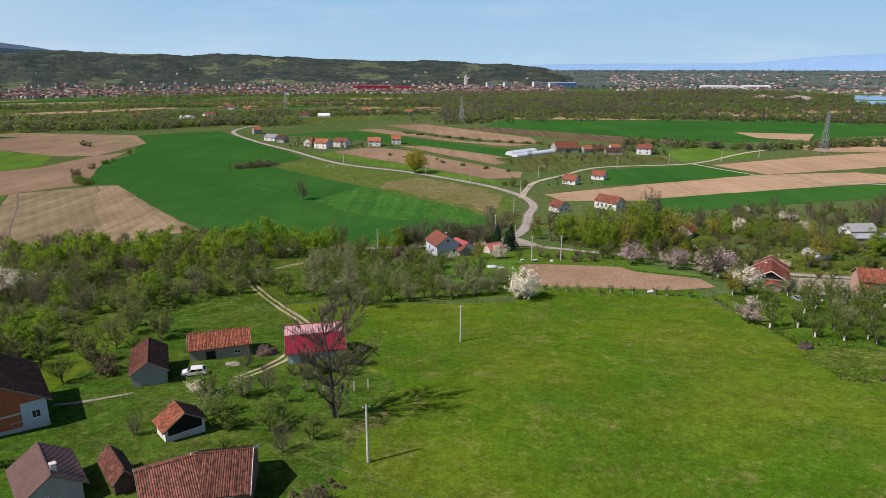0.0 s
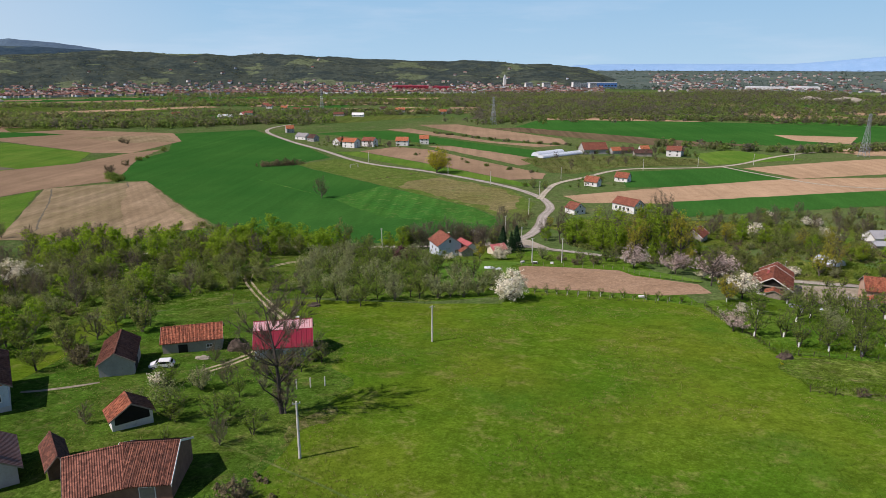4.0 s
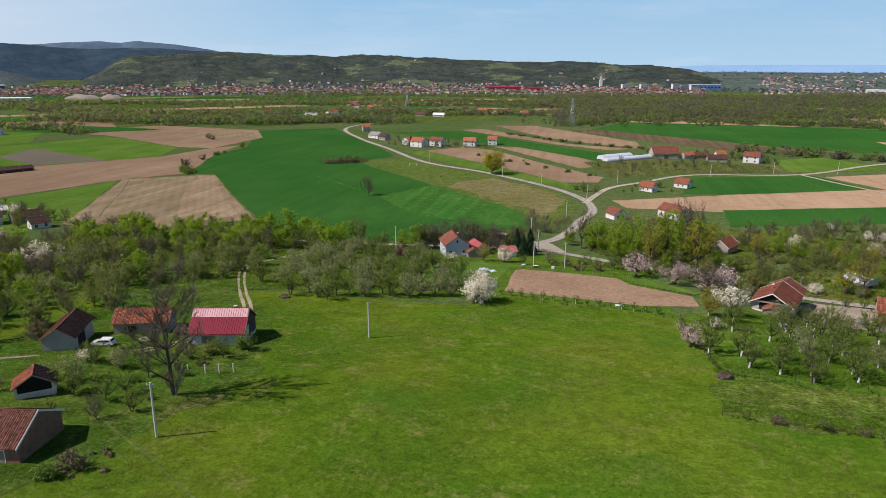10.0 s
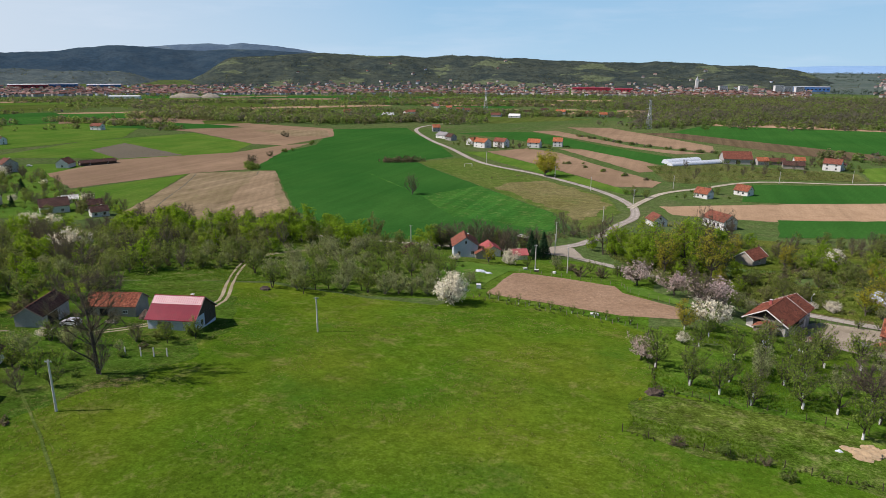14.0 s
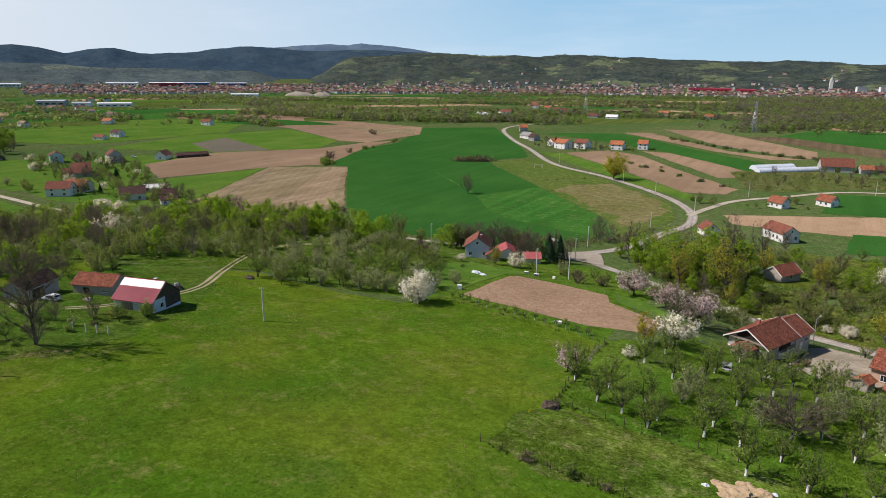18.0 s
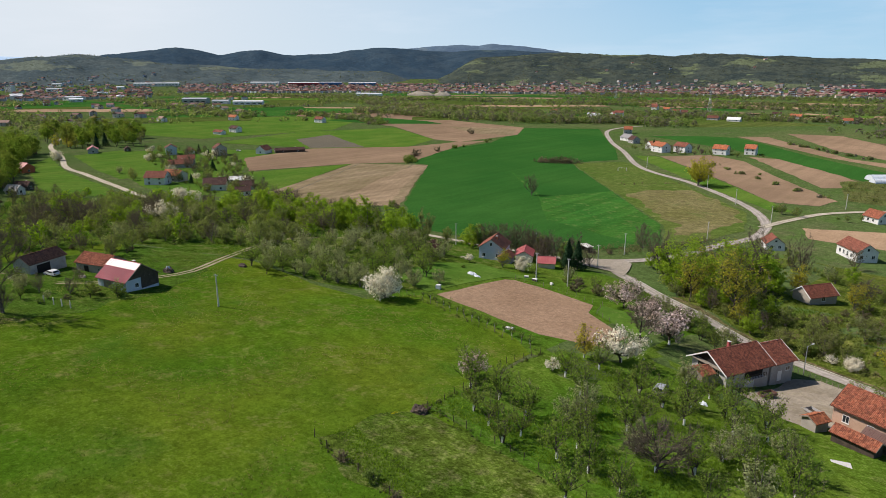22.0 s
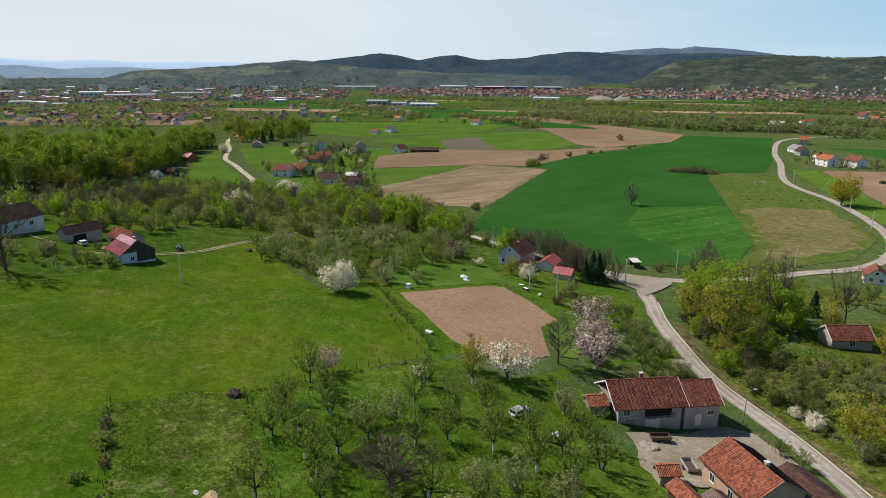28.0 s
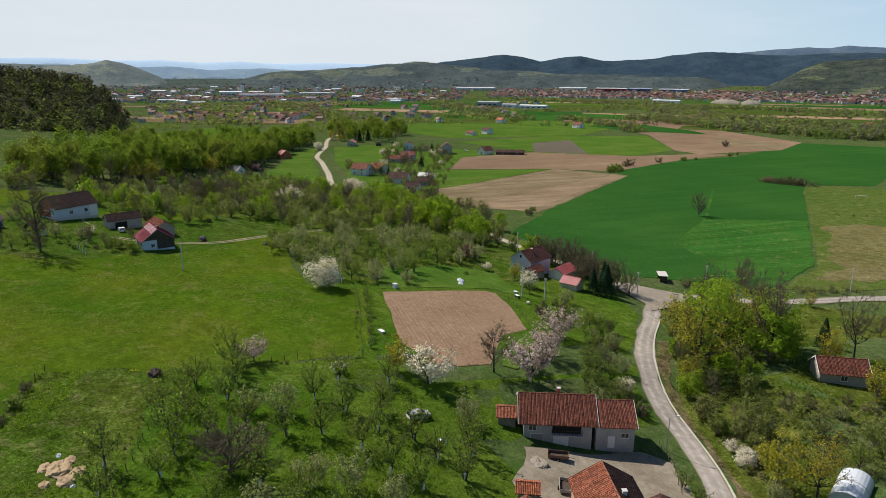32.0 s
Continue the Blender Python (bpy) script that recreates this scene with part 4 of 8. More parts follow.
# ---- trees ----
BARK = surface("grey_bark", (0.14, 0.12, 0.10), (0.20, 0.17, 0.14), (0.07, 0.06, 0.05), 3.0, 0.95)
BARK_DARK = surface("dark_bark", (0.055, 0.045, 0.04), (0.085, 0.07, 0.06), None, 3.0, 0.95)
TWIG = leafy("bare_twigs", (0.095, 0.08, 0.062), (0.15, 0.125, 0.095), (0.12, 0.1, 0.075), 0.2, 0.2)
LIME_WASH = surface("lime_wash", (0.78, 0.77, 0.74), (0.83, 0.82, 0.8), (0.6, 0.58, 0.52), 3.0, 0.95)
LEAF = {
    "lime": leafy("lime_leaves", (0.155, 0.25, 0.02), (0.25, 0.36, 0.036), (0.225, 0.29, 0.036), 0.15),
    "olive": leafy("olive_buds", (0.15, 0.19, 0.05), (0.235, 0.27, 0.085), (0.2, 0.2, 0.085), 0.15),
    "fruit": leafy("fruit_leaves", (0.12, 0.19, 0.03), (0.2, 0.27, 0.052), (0.17, 0.21, 0.05), 0.18),
    "grey": leafy("grey_buds", (0.22, 0.255, 0.115), (0.33, 0.355, 0.185), (0.28, 0.285, 0.16), 0.15),
    "white": leafy("white_blossom", (0.6, 0.55, 0.47), (0.78, 0.73, 0.65), (0.5, 0.48, 0.36), 0.25, 0.35),
    "pink": leafy("pink_blossom", (0.42, 0.32, 0.31), (0.6, 0.49, 0.475), (0.45, 0.34, 0.33), 0.25, 0.35),
    "gold": leafy("golden_leaves", (0.26, 0.25, 0.03), (0.4, 0.37, 0.05), (0.33, 0.26, 0.045), 0.15),
    "dark": leafy("dark_needles", (0.018, 0.045, 0.021), (0.0375, 0.075, 0.033), (0.03, 0.0675, 0.03), 0.3, 0.1),
    "plum": leafy("plum_leaves", (0.0975, 0.045, 0.0525), (0.15, 0.075, 0.075), (0.12, 0.0675, 0.0675), 0.2, 0.2),
    "hedge": leafy("hedge_leaves", (0.119, 0.184, 0.039), (0.184, 0.253, 0.065), (0.175, 0.184, 0.065)),
    "forest": leafy("forest_leaves", (0.1, 0.165, 0.02), (0.17, 0.24, 0.036), (0.18, 0.19, 0.045), 0.16),
    "brown": leafy("brown_shrub", (0.112, 0.094, 0.056), (0.165, 0.136, 0.08), (0.13, 0.13, 0.05), 0.2, 0.15),
}


def cards(rng, pts, size, droop=0.0, stretch=1.5, mid=None):
    """One small leaf clump for each point, facing mostly outwards and up."""
    n = len(pts)
    c0 = pts.mean(0) if mid is None else mid
    out = pts - c0
    out /= np.maximum(np.linalg.norm(out, axis=1), 0.1)[:, None]
    c = rng.normal(size=(n, 3)) * 0.55 + out * 0.8 + np.array([0, 0, 0.55])
    c /= np.linalg.norm(c, axis=1)[:, None]
    a = np.cross(c, rng.normal(size=(n, 3)))
    a /= np.linalg.norm(a, axis=1)[:, None]
    b = np.cross(c, a)
    s = size * rng.uniform(0.55, 1.3, (n, 1))
    p0 = pts - a * s * stretch * 0.55 - c * s * 0.12
    p1 = pts + b * s * 0.62 + a * s * 0.1
    p2 = pts + a * s * stretch * 0.5 - b * s * 0.4 + np.array([0, 0, -droop])
    v = np.stack([p0, p1, p2], 1).reshape(-1, 3)
    return v, np.arange(n)[:, None] * 3 + np.array([[0, 1, 2]])


def slivers(rng, p, d, ln, wd):
    """Thin twigs from points p along d."""
    n = len(p)
    s = np.cross(d, rng.normal(size=(n, 3)))
    s /= np.linalg.norm(s, axis=1)[:, None]
    v = np.stack([p - s * wd, p + s * wd, p + d * ln], 1).reshape(-1, 3)
    return v, np.arange(n)[:, None] * 3 + np.array([[0, 1, 2]])


def tree_kind(seed, H, W, leaf, n_leaf, leaf_size, clumps, clump, base=0.2, fat=0.45, twig=0, bark=BARK, thick=None, lean=0.5, stems=1):
    """Meshes for one kind of tree: (bark, crown). Limbs leave the trunk for the clumps of an uneven crown.
    base = where the crown begins, fat = where it is widest, lean = how steeply limbs rise."""
    rng = np.random.default_rng(seed)
    bm = bmesh.new()
    thick = thick or H * 0.018 + 0.03
    ph = rng.uniform(0, 6.2832, 3)

    def lobes(c, a):
        return 1 + 0.16 * math.sin(a + ph[0]) + 0.13 * math.sin(2 * a + ph[1]) + 0.13 * math.sin(3.1 * c + 3 * a + ph[2])

    # trunk: one or more bent leaders
    tops = []
    for k in range(stems):
        p, r = Vector((0, 0, -0.4)), thick / stems ** 0.3
        a = 6.2832 * (k + rng.uniform(0, 0.5)) / stems
        d = Vector((0.35 * math.cos(a), 0.35 * math.sin(a), 1)) if stems > 1 else Vector((0, 0, 1))
        path = [p.copy()]
        n = 7
        for i in range(n):
            d = (d * 0.8 + Vector((rng.normal(0, 0.13), rng.normal(0, 0.13), 0.25))).normalized()
            q = p + d * (H * 0.93 / n)
            r2 = max(thick * (1 - (i + 1) / n) ** 0.9, 0.02)
            tube(bm, p, q, r, r2, 6 if i < 3 else 4)
            p, r = q, r2
            path.append(p.copy())
        tops.append(path)
    P, D, S = [], [], []
    for k in range(clumps):
        c = rng.uniform(-0.82, 1.0)
        a = k * 2.39996 + rng.normal(0, 0.4)
        full = (0.42 + 0.58 * math.sqrt(rng.uniform(0, 1))) * lobes(c, a)
        zw = H * (base + (0.97 - base) * fat)
        rad = 0.5 * W * math.sqrt(max(0.0, 1 - c * c)) * full
        end = Vector((rad * math.cos(a), rad * math.sin(a), zw + c * min(1.05, full) * ((H * 0.97 - zw) if c > 0 else (zw - H * base))))
        path = tops[k % stems]
        zc = max(H * base * 0.7, end.z - rad * (0.6 + lean))
        j = min(range(len(path)), key=lambda i: abs(path[i].z - zc))
        st = path[j]
        mid = st.lerp(end, 0.55) + Vector((rng.normal(0, 0.06), rng.normal(0, 0.06), -0.1 * lean)) * (end - st).length
        r0 = max(0.02, thick * (1 - st.z / H) * 0.42)
        tube(bm, st, mid, r0, r0 * 0.55, 3)
        tube(bm, mid, end, r0 * 0.55, 0.015, 3)
        dd = (end - mid).normalized()
        for pt, wt in ((mid, 0.55), (mid.lerp(end, 0.5), 0.8), (end, 1.0)):
            P.append([*pt]), D.append([*dd]), S.append(wt * rng.uniform(0.6, 1.35))
            if twig > 450 and rng.random() < 0.8:
                tip = pt + (dd + Vector(rng.normal(0, 0.55, 3)) + Vector((0, 0, 0.3 * lean))).normalized() * clump * 1.1
                tube(bm, pt, tip, max(0.022, r0 * 0.25), 0.012, 3)
                P.append([*tip]), D.append([*(tip - pt).normalized()]), S.append(0.7)
    tm = bpy.data.meshes.new("bark")
    bm.to_mesh(tm)
    bm.free()
    tm.materials.append(bark)
    P, D, S = np.array(P), np.array(D), np.array(S)
    V, F, M, at = [], [], [], 0
    if n_leaf:
        idx = rng.choice(len(P), n_leaf, p=S / S.sum())
        off = rng.normal(0, 1, (n_leaf, 3))
        off /= np.maximum(np.linalg.norm(off, axis=1), 0.3)[:, None]
        pts = P[idx] + off * (clump * S[idx] * rng.uniform(0.1, 1.0, n_leaf))[:, None] * np.array([1, 1, 0.8])
        pts[:, 2] = np.maximum(pts[:, 2], 0.2)
        v, f = cards(rng, pts, leaf_size, mid=np.array([0, 0, H * 0.45]))
        V.append(v), F.append(f), M.append(np.zeros(len(f), int))
        at = len(v)
    if twig:
        idx = rng.integers(0, len(P), twig)
        d = D[idx] + rng.normal(0, 0.5, (twig, 3)) + np.array([0, 0, 0.25])
        d /= np.linalg.norm(d, axis=1)[:, None]
        v, f = slivers(rng, P[idx] + rng.normal(0, 0.1, (twig, 3)), d, (rng.uniform(0.5, 1.4, (twig, 1)) * clump), 0.027)
        V.append(v), F.append(f + at), M.append(np.ones(len(f), int))
    cm = bpy.data.meshes.new("crown")
    cm.from_pydata(np.concatenate(V).tolist(), [], np.concatenate(F).tolist())
    cm.materials.append(LEAF[leaf] if leaf else TWIG)
    cm.materials.append(TWIG)
    cm.polygons.foreach_set("material_index", np.concatenate(M))
    return tm, cm


def conifer_kind(seed, h):
    rng = np.random.default_rng(seed)
    bm = bmesh.new()
    tube(bm, (0, 0, -0.3), (0, 0, h), 0.22, 0.03, 6)
    tm = bpy.data.meshes.new("bark")
    bm.to_mesh(tm)
    bm.free()
    tm.materials.append(BARK_DARK)
    n = 3400
    u = rng.uniform(0, 1, n) ** 0.75
    tier = np.floor(u * 14) / 14
    r = (1 - tier) * h * 0.36 * (0.35 + 0.65 * rng.uniform(0, 1, n)) * rng.uniform(0.75, 1.1, n)
    a = rng.uniform(0, 6.2832, n)
    pts = np.stack([r * np.cos(a), r * np.sin(a), 0.6 + tier * (h - 0.6) - r * 0.35 + rng.normal(0, 0.12, n)], 1)
    v, f = cards(rng, pts, 0.36, 0.1)
    cm = bpy.data.meshes.new("crown")
    cm.from_pydata(v.tolist(), [], f.tolist())
    cm.materials.append(LEAF["dark"])
    return tm, cm


KINDS = {
    "green": [tree_kind(11 + i, 9.6 + i * 0.7, 8.2, "lime", 1700, 0.42, 40, 1.2, 0.1, 0.45, 60) for i in range(4)],
    "olive": [tree_kind(21 + i, 7.8 + 0.5 * i, 6.8, "olive", 1150, 0.34, 34, 1.05, 0.12, 0.5, 260, lean=0.8, stems=1 + i % 2) for i in range(4)],
    "fruit": [tree_kind(31 + i, 5.1 + 0.2 * i, 5.0, "fruit", 780, 0.19, 26, 0.66, 0.3, 0.5, 220, BARK_DARK, lean=0.8, stems=1 + i % 2) for i in range(5)],
    "grey": [tree_kind(41 + i, 5.6, 5.0, "grey", 1200, 0.215, 28, 0.75, 0.17, 0.5, 240, lean=0.8, stems=1 + i % 2) for i in range(4)],
    "bare": [tree_kind(51 + i, 9.2, 6.4, "brown", 420, 0.22, 28, 1.1, 0.2, 0.5, 1100, lean=1.1) for i in range(4)],
    "walnut": [tree_kind(58, 13.4, 9.0, "brown", 40, 0.16, 40, 1.2, 0.22, 0.5, 2600, BARK_DARK, 0.3, 0.15)],
    "oldfruit": [tree_kind(59, 7.6, 9.6, "brown", 420, 0.17, 52, 1.1, 0.2, 0.5, 3000, BARK_DARK, 0.27, 0.05)],
    "white": [tree_kind(64, 6.4, 6.8, "white", 4200, 0.24, 90, 0.95, 0.02, 0.45, 300)] + [tree_kind(62 + i, 5.6, 6.8, "white", 2300, 0.23, 36, 0.85, 0.27, 0.45, 400, BARK_DARK, 0.18, 0.7) for i in range(2)],
    "pink": [tree_kind(71 + i, 5.8, 7.6, "pink", 2000, 0.23, 36, 0.85, 0.27, 0.45, 600, BARK_DARK, 0.2, 0.7) for i in range(3)],
    "gold": [tree_kind(81 + i, 10.6, 8.2, "gold", 1500, 0.3, 38, 1.15, 0.14, 0.5, 300, lean=0.8) for i in range(3)],
    "tallgold": [tree_kind(87, 13.4, 9.6, "gold", 1900, 0.26, 44, 1.2, 0.3, 0.5, 700, BARK_DARK, 0.24, 0.8)],
    "tallbare": [tree_kind(89, 14.6, 6.6, "brown", 240, 0.2, 34, 1.1, 0.3, 0.55, 1500, BARK_DARK, 0.22, 1.2)],
    "lime": [tree_kind(17 + i, 12.8 + i, 10.4, "lime", 2900, 0.36, 44, 1.5, 0.12, 0.5, 120, BARK_DARK) for i in range(2)],
    "oldgold": [tree_kind(85, 18.0, 17.0, "gold", 3600, 0.62, 56, 2.3, 0.1, 0.5, 200, thick=0.5)],
    "plum": [tree_kind(91, 4.8, 5.2, "plum", 1400, 0.26, 24, 0.85, 0.12, 0.45, 200)],
    "bush": [tree_kind(101 + i, 2.4, 3.2, "hedge", 700, 0.23, 18, 0.6, 0.05, 0.4, 40, thick=0.06) for i in range(3)],
    "shrub": [tree_kind(111 + i, 2.8, 3.6, "brown", 520, 0.2, 18, 0.7, 0.05, 0.45, 420, thick=0.06, stems=2) for i in range(3)],
    "conifer": [conifer_kind(121, 11.0)],
    "forest": [tree_kind(131 + i, 15.0 + i, 11.0, "forest", 2300, 0.5, 30, 2.3, 0.26, 0.5, 0, BARK_DARK) for i in range(4)],
    "poplar": [tree_kind(141 + i, 12.0, 3.6, "olive", 500, 0.3, 24, 0.8, 0.25, 0.5, 800, lean=1.6) for i in range(3)],
}
TREE_WORDS = {
    "green": ("green_tree", "leafy tree with fresh lime green foliage", "tree"),
    "olive": ("budding_tree", "slender tree with olive green spring buds", "tree"),
    "fruit": ("fruit_tree", "small fruit tree with sparse young leaves", "tree"),
    "grey": ("grey_tree", "low fruit tree with grey green opening buds", "tree"),
    "bare": ("bare_tree", "bare brown tree with fine leafless twigs", "tree"),
    "walnut": ("bare_tree", "large bare walnut tree with dark trunk", "tree"),
    "oldfruit": ("bare_tree", "broad dark old fruit tree with dense bare twigs", "tree"),
    "white": ("blossom_tree", "fruit tree covered in white blossom", "tree"),
    "pink": ("pink_blossom_tree", "spreading fruit tree in pale pink blossom", "tree"),
    "gold": ("golden_tree", "tall tree with golden bronze young leaves", "tree"),
    "tallgold": ("golden_tree", "tall golden tree with dark trunk beside the road", "tree"),
    "tallbare": ("bare_tree", "tall leafless tree with dark trunk", "tree"),
    "lime": ("green_tree", "tall spreading tree with fresh lime green crown", "tree"),
    "oldgold": ("golden_tree", "large golden tree with a broad crown", "tree"),
    "plum": ("plum_tree", "dark purple leaved plum tree", "tree"),
    "bush": ("bush", "rounded dark green bush", "bush"),
    "shrub": ("shrub", "leafless brown shrub thicket", "shrub"),
    "conifer": ("conifer", "dark green pointed conifer", "tree"),
    "forest": ("forest_tree", "tall woodland tree with fresh yellow green crown", "tree"),
    "poplar": ("slender_tree", "tall slender tree with thin spring buds", "tree"),
}
GROWN = {"walnut": 1.22, "white": 1.15, "pink": 1.18, "fruit": 1.1}
tree_rng = random.Random(7)
TREES = []


def tree(kind, x, y, scale=1.0, stretch=1.0, wash=False, label="", group="", var=None):
    """Plant a tree: bark and crown of one of its kind's meshes."""
    name, words, cat = TREE_WORDS[kind]
    tm, cm = KINDS[kind][var if var is not None else tree_rng.randrange(len(KINDS[kind]))]
    root = new(name)
    scale *= GROWN.get(kind, 1.0)
    root.matrix_world = pose(x, y, height(x, y), 0, 0, tree_rng.uniform(0, 360)) @ Matrix.Diagonal((scale, scale, scale * stretch, 1))
    for nm, me in (("trunk", tm), ("crown", cm)):
        ob = new(nm, me)
        ob.parent = root
    if wash:
        bm = bmesh.new()
        tube(bm, (0, 0, -0.1), (0, 0, 1.0 / scale), 0.17, 0.155, 7)
        part("whitewash", bm, LIME_WASH, root, "white lime wash on the trunk")
    TREES.append((x, y, 1.5 * scale))
    return tagged(root, label or words, cat, group)


def inside(x, y, poly):
    c = False
    for i in range(len(poly)):
        (x0, y0), (x1, y1) = poly[i], poly[i - 1]
        if (y0 > y) != (y1 > y) and x < (x1 - x0) * (y - y0) / (y1 - y0) + x0:
            c = not c
    return c


def wood(poly, n, mix, lo=0.7, hi=1.2, gap=2.5, seed=1, group=""):
    """Plant n trees at random within an outline, from a mix of kinds."""
    rng = random.Random(seed)
    xs, ys = [p[0] for p in poly], [p[1] for p in poly]
    got, tries = [], 0
    kinds, weights = zip(*mix)
    while len(got) < n and tries < n * 40:
        tries += 1
        x, y = rng.uniform(min(xs), max(xs)), rng.uniform(min(ys), max(ys))
        if not inside(x, y, poly) or any((x - a) ** 2 + (y - b) ** 2 < gap * gap for a, b in got):
            continue
        if any((x - a) ** 2 + (y - b) ** 2 < r * r for a, b, r in KEEP_CLEAR):
            continue
        got.append((x, y))
        tree(rng.choices(kinds, weights)[0], x, y, rng.uniform(lo, hi), rng.uniform(0.85, 1.2), group=group)


def undergrowth(name, poly, n, lo, hi, material, label, seed=1, size=0.34, per=46):
    """Low growth that fills the floor of a wood: clumps of leaves and stems within an outline."""
    rng = np.random.default_rng(seed)
    xs, ys = [p[0] for p in poly], [p[1] for p in poly]
    V, F, at, got = [], [], 0, 0
    while got < n:
        x, y = rng.uniform(min(xs), max(xs)), rng.uniform(min(ys), max(ys))
        got += 1
        if not inside(x, y, poly) or any((x - a) ** 2 + (y - b) ** 2 < r * r for a, b, r in KEEP_CLEAR):
            continue
        h = rng.uniform(lo, hi)
        r = h * rng.uniform(0.5, 0.9)
        a, u = rng.uniform(0, 6.2832, per), rng.uniform(0, 1, per)
        q = r * np.sqrt(rng.uniform(0.02, 1, per)) * (1 - 0.75 * u * u)
        px, py = x + q * np.cos(a), y + q * np.sin(a)
        pts = np.stack([px, py, heights(px, py) + 0.05 + u * h], 1)
        v, f = cards(rng, pts, size, mid=np.array([x, y, height(x, y)]))
        V.append(v), F.append(f + at)
        at += len(v)
    return tagged(mesh_ob(name, np.concatenate(V).tolist(), np.concatenate(F).tolist(), material), label, "undergrowth", kind="stuff")

# ---- near farmstead ----
W = "window"
bh = house("brick_house", -62.6, 83.2, 128, 14, 10, 4.3, 3.2, PLASTER_BLUE, TILE_DARK, "unfinished brick and white plaster house with dark tiled roof", 0.7,
           [(W, -7, -1.2, 1.9, 1.1, 1.3, "x-"), (W, -7, 1.8, 1.9, 1.1, 1.3, "x-"), (W, -7, -3.6, 1.9, 0.9, 1.0, "x-"), (W, -7, 1.2, 4.6, 1.1, 1.2, "x-"), (W, 3, -5, 1.6, 1.1, 1.2, "y-"), (W, -2, -5, 1.6, 1.1, 1.2, "y-")], gable_m=BRICK, base_h=1.0, zoff=0.2, chimney=(2, 1, 0.9, BRICK), sheet_ribs=0.36)
part("brick_panel", box(bmesh.new(), -7.06, -1.9, 1.05, -7.005, 5.0, 4.3), BRICK, bh, "bare red brick infill of the gable wall")
bw = part("white_wing", box(bmesh.new(), 4.2, -5.06, -0.2, 7.02, -5.005, 4.0), PLASTER_WHITE, bh, "white painted end of the wall")
bs = part("concrete_band", box(bmesh.new(), -7.09, -1.9, 2.9, -7.065, 5.0, 3.15), CONCRETE, bh, "pale concrete ring beam")
house("brown_roof_house", -44.3, 63.6, -50, 7.7, 5.6, 2.5, 1.9, PLASTER_GREY, METAL_BROWN, "small house with brown metal sheet roof and chimney", 0.6, chimney=(2.6, 0.5, 0.9, FRAME_WHITE), sheet_ribs=0.35, openings=[(W, 3.85, -1.0, 1.0, 0.9, 1.0, "x+")])
house("tiled_shed", -37.6, 66.0, -50, 6.0, 2.2, 2.0, 1.2, WOOD_DARK, TILE_OLD, "narrow shed with steep old tiled roof over stacked firewood", 0.35, category="shed", roof2=TILE_DARK)
OLD_BRICK = surface("sooty_brick", (0.2, 0.1, 0.07), (0.27, 0.15, 0.1), (0.13, 0.09, 0.07), 1.4, 0.95)
house("tiled_barn", -24.6, 64.3, 10, 6.4, 8.6, 2.6, 2.3, OLD_BRICK, TILE_OLD, "old barn with sagging brown tiled roof and patched walls", 0.5, [("door", 0.6, -4.3, 0, 1.6, 2.0, "y-", None, WOOD_GREY)], category="barn", verge=0.15, sheet_ribs=0.36, boards=FRAME_WHITE)
house("tiled_barn", -29.9, 62.2, 30, 6.4, 8.8, 2.4, 2.3, OLD_BRICK, roof_mat("rusty_tiles", (0.23, 0.09, 0.06), (0.29, 0.12, 0.08), (0.16, 0.07, 0.05)), "old barn wing with rust coloured tiled roof", 0.5, category="barn", verge=0.15)
# gable and panel painted near black for the shade of an open front
ws = house("white_shed", -35.2, 78.3, -50, 3.6, 5.2, 2.1, 1.7, PLASTER_WHITE, TILE_PATCHED, "white walled shed with red tiles and gable blackened for open shade", 0.4, gable_m=OPENING_SHADE, category="shed", roof2=TILE_DARK, sheet_ribs=0.36)
part("opening", box(bmesh.new(), 1.78, -2.2, 1.15, 1.83, 2.2, 2.1), OPENING_SHADE, ws, "dark panel for the shaded opening under the gable")
ga = house("garage", -49.2, 100.5, -67, 10.3, 5.3, 3.0, 1.7, PLASTER_GREY, TILE_OLD, "grey plastered garage with brown tiled roof", 0.4, [], category="garage", roof2=TILE_DARK, sheet_ribs=0.36)
# flat dark panel on the wall in place of the bay's shade
part("garage_opening", box(bmesh.new(), -0.5, 2.62, 0, 3.2, 2.68, 2.3), OPENING_SHADE, ga, "dark panel for the shaded garage bay")
st = house("stable", -41.3, 111.9, 19, 10.3, 6.0, 2.7, 1.8, BLOCK, TILE_PATCHED, "long stone stable with orange red tiled roof and dark doorway", 0.4, [("door", -1.6, -3.0, 0, 1.6, 2.0, "y-", WOOD_GREY, OPENING_SHADE), (W, 3.0, -3.0, 1.1, 0.9, 0.5, "y-")], category="stable", sheet_ribs=0.36)
rb = house("red_barn", -23.5, 111.2, 14, 10.0, 8.8, 3.0, 3.1, PLASTER_BLUE, METAL_RED, "barn with crimson metal sheet roof and dark boarded gable", 0.5, [(W, 5.0, -1.6, 0.9, 0.9, 1.0, "x+"), ("door", -1.5, -4.4, 0, 2.6, 2.2, "y-", WOOD_GREY, WOOD_GREY)], gable_m=WOOD_DARK, sheet_ribs=0.45, category="barn", chimney=(2.6, 0.2, 0.6, BRICK))
bm = bmesh.new()
rise = 3.1 / 4.4
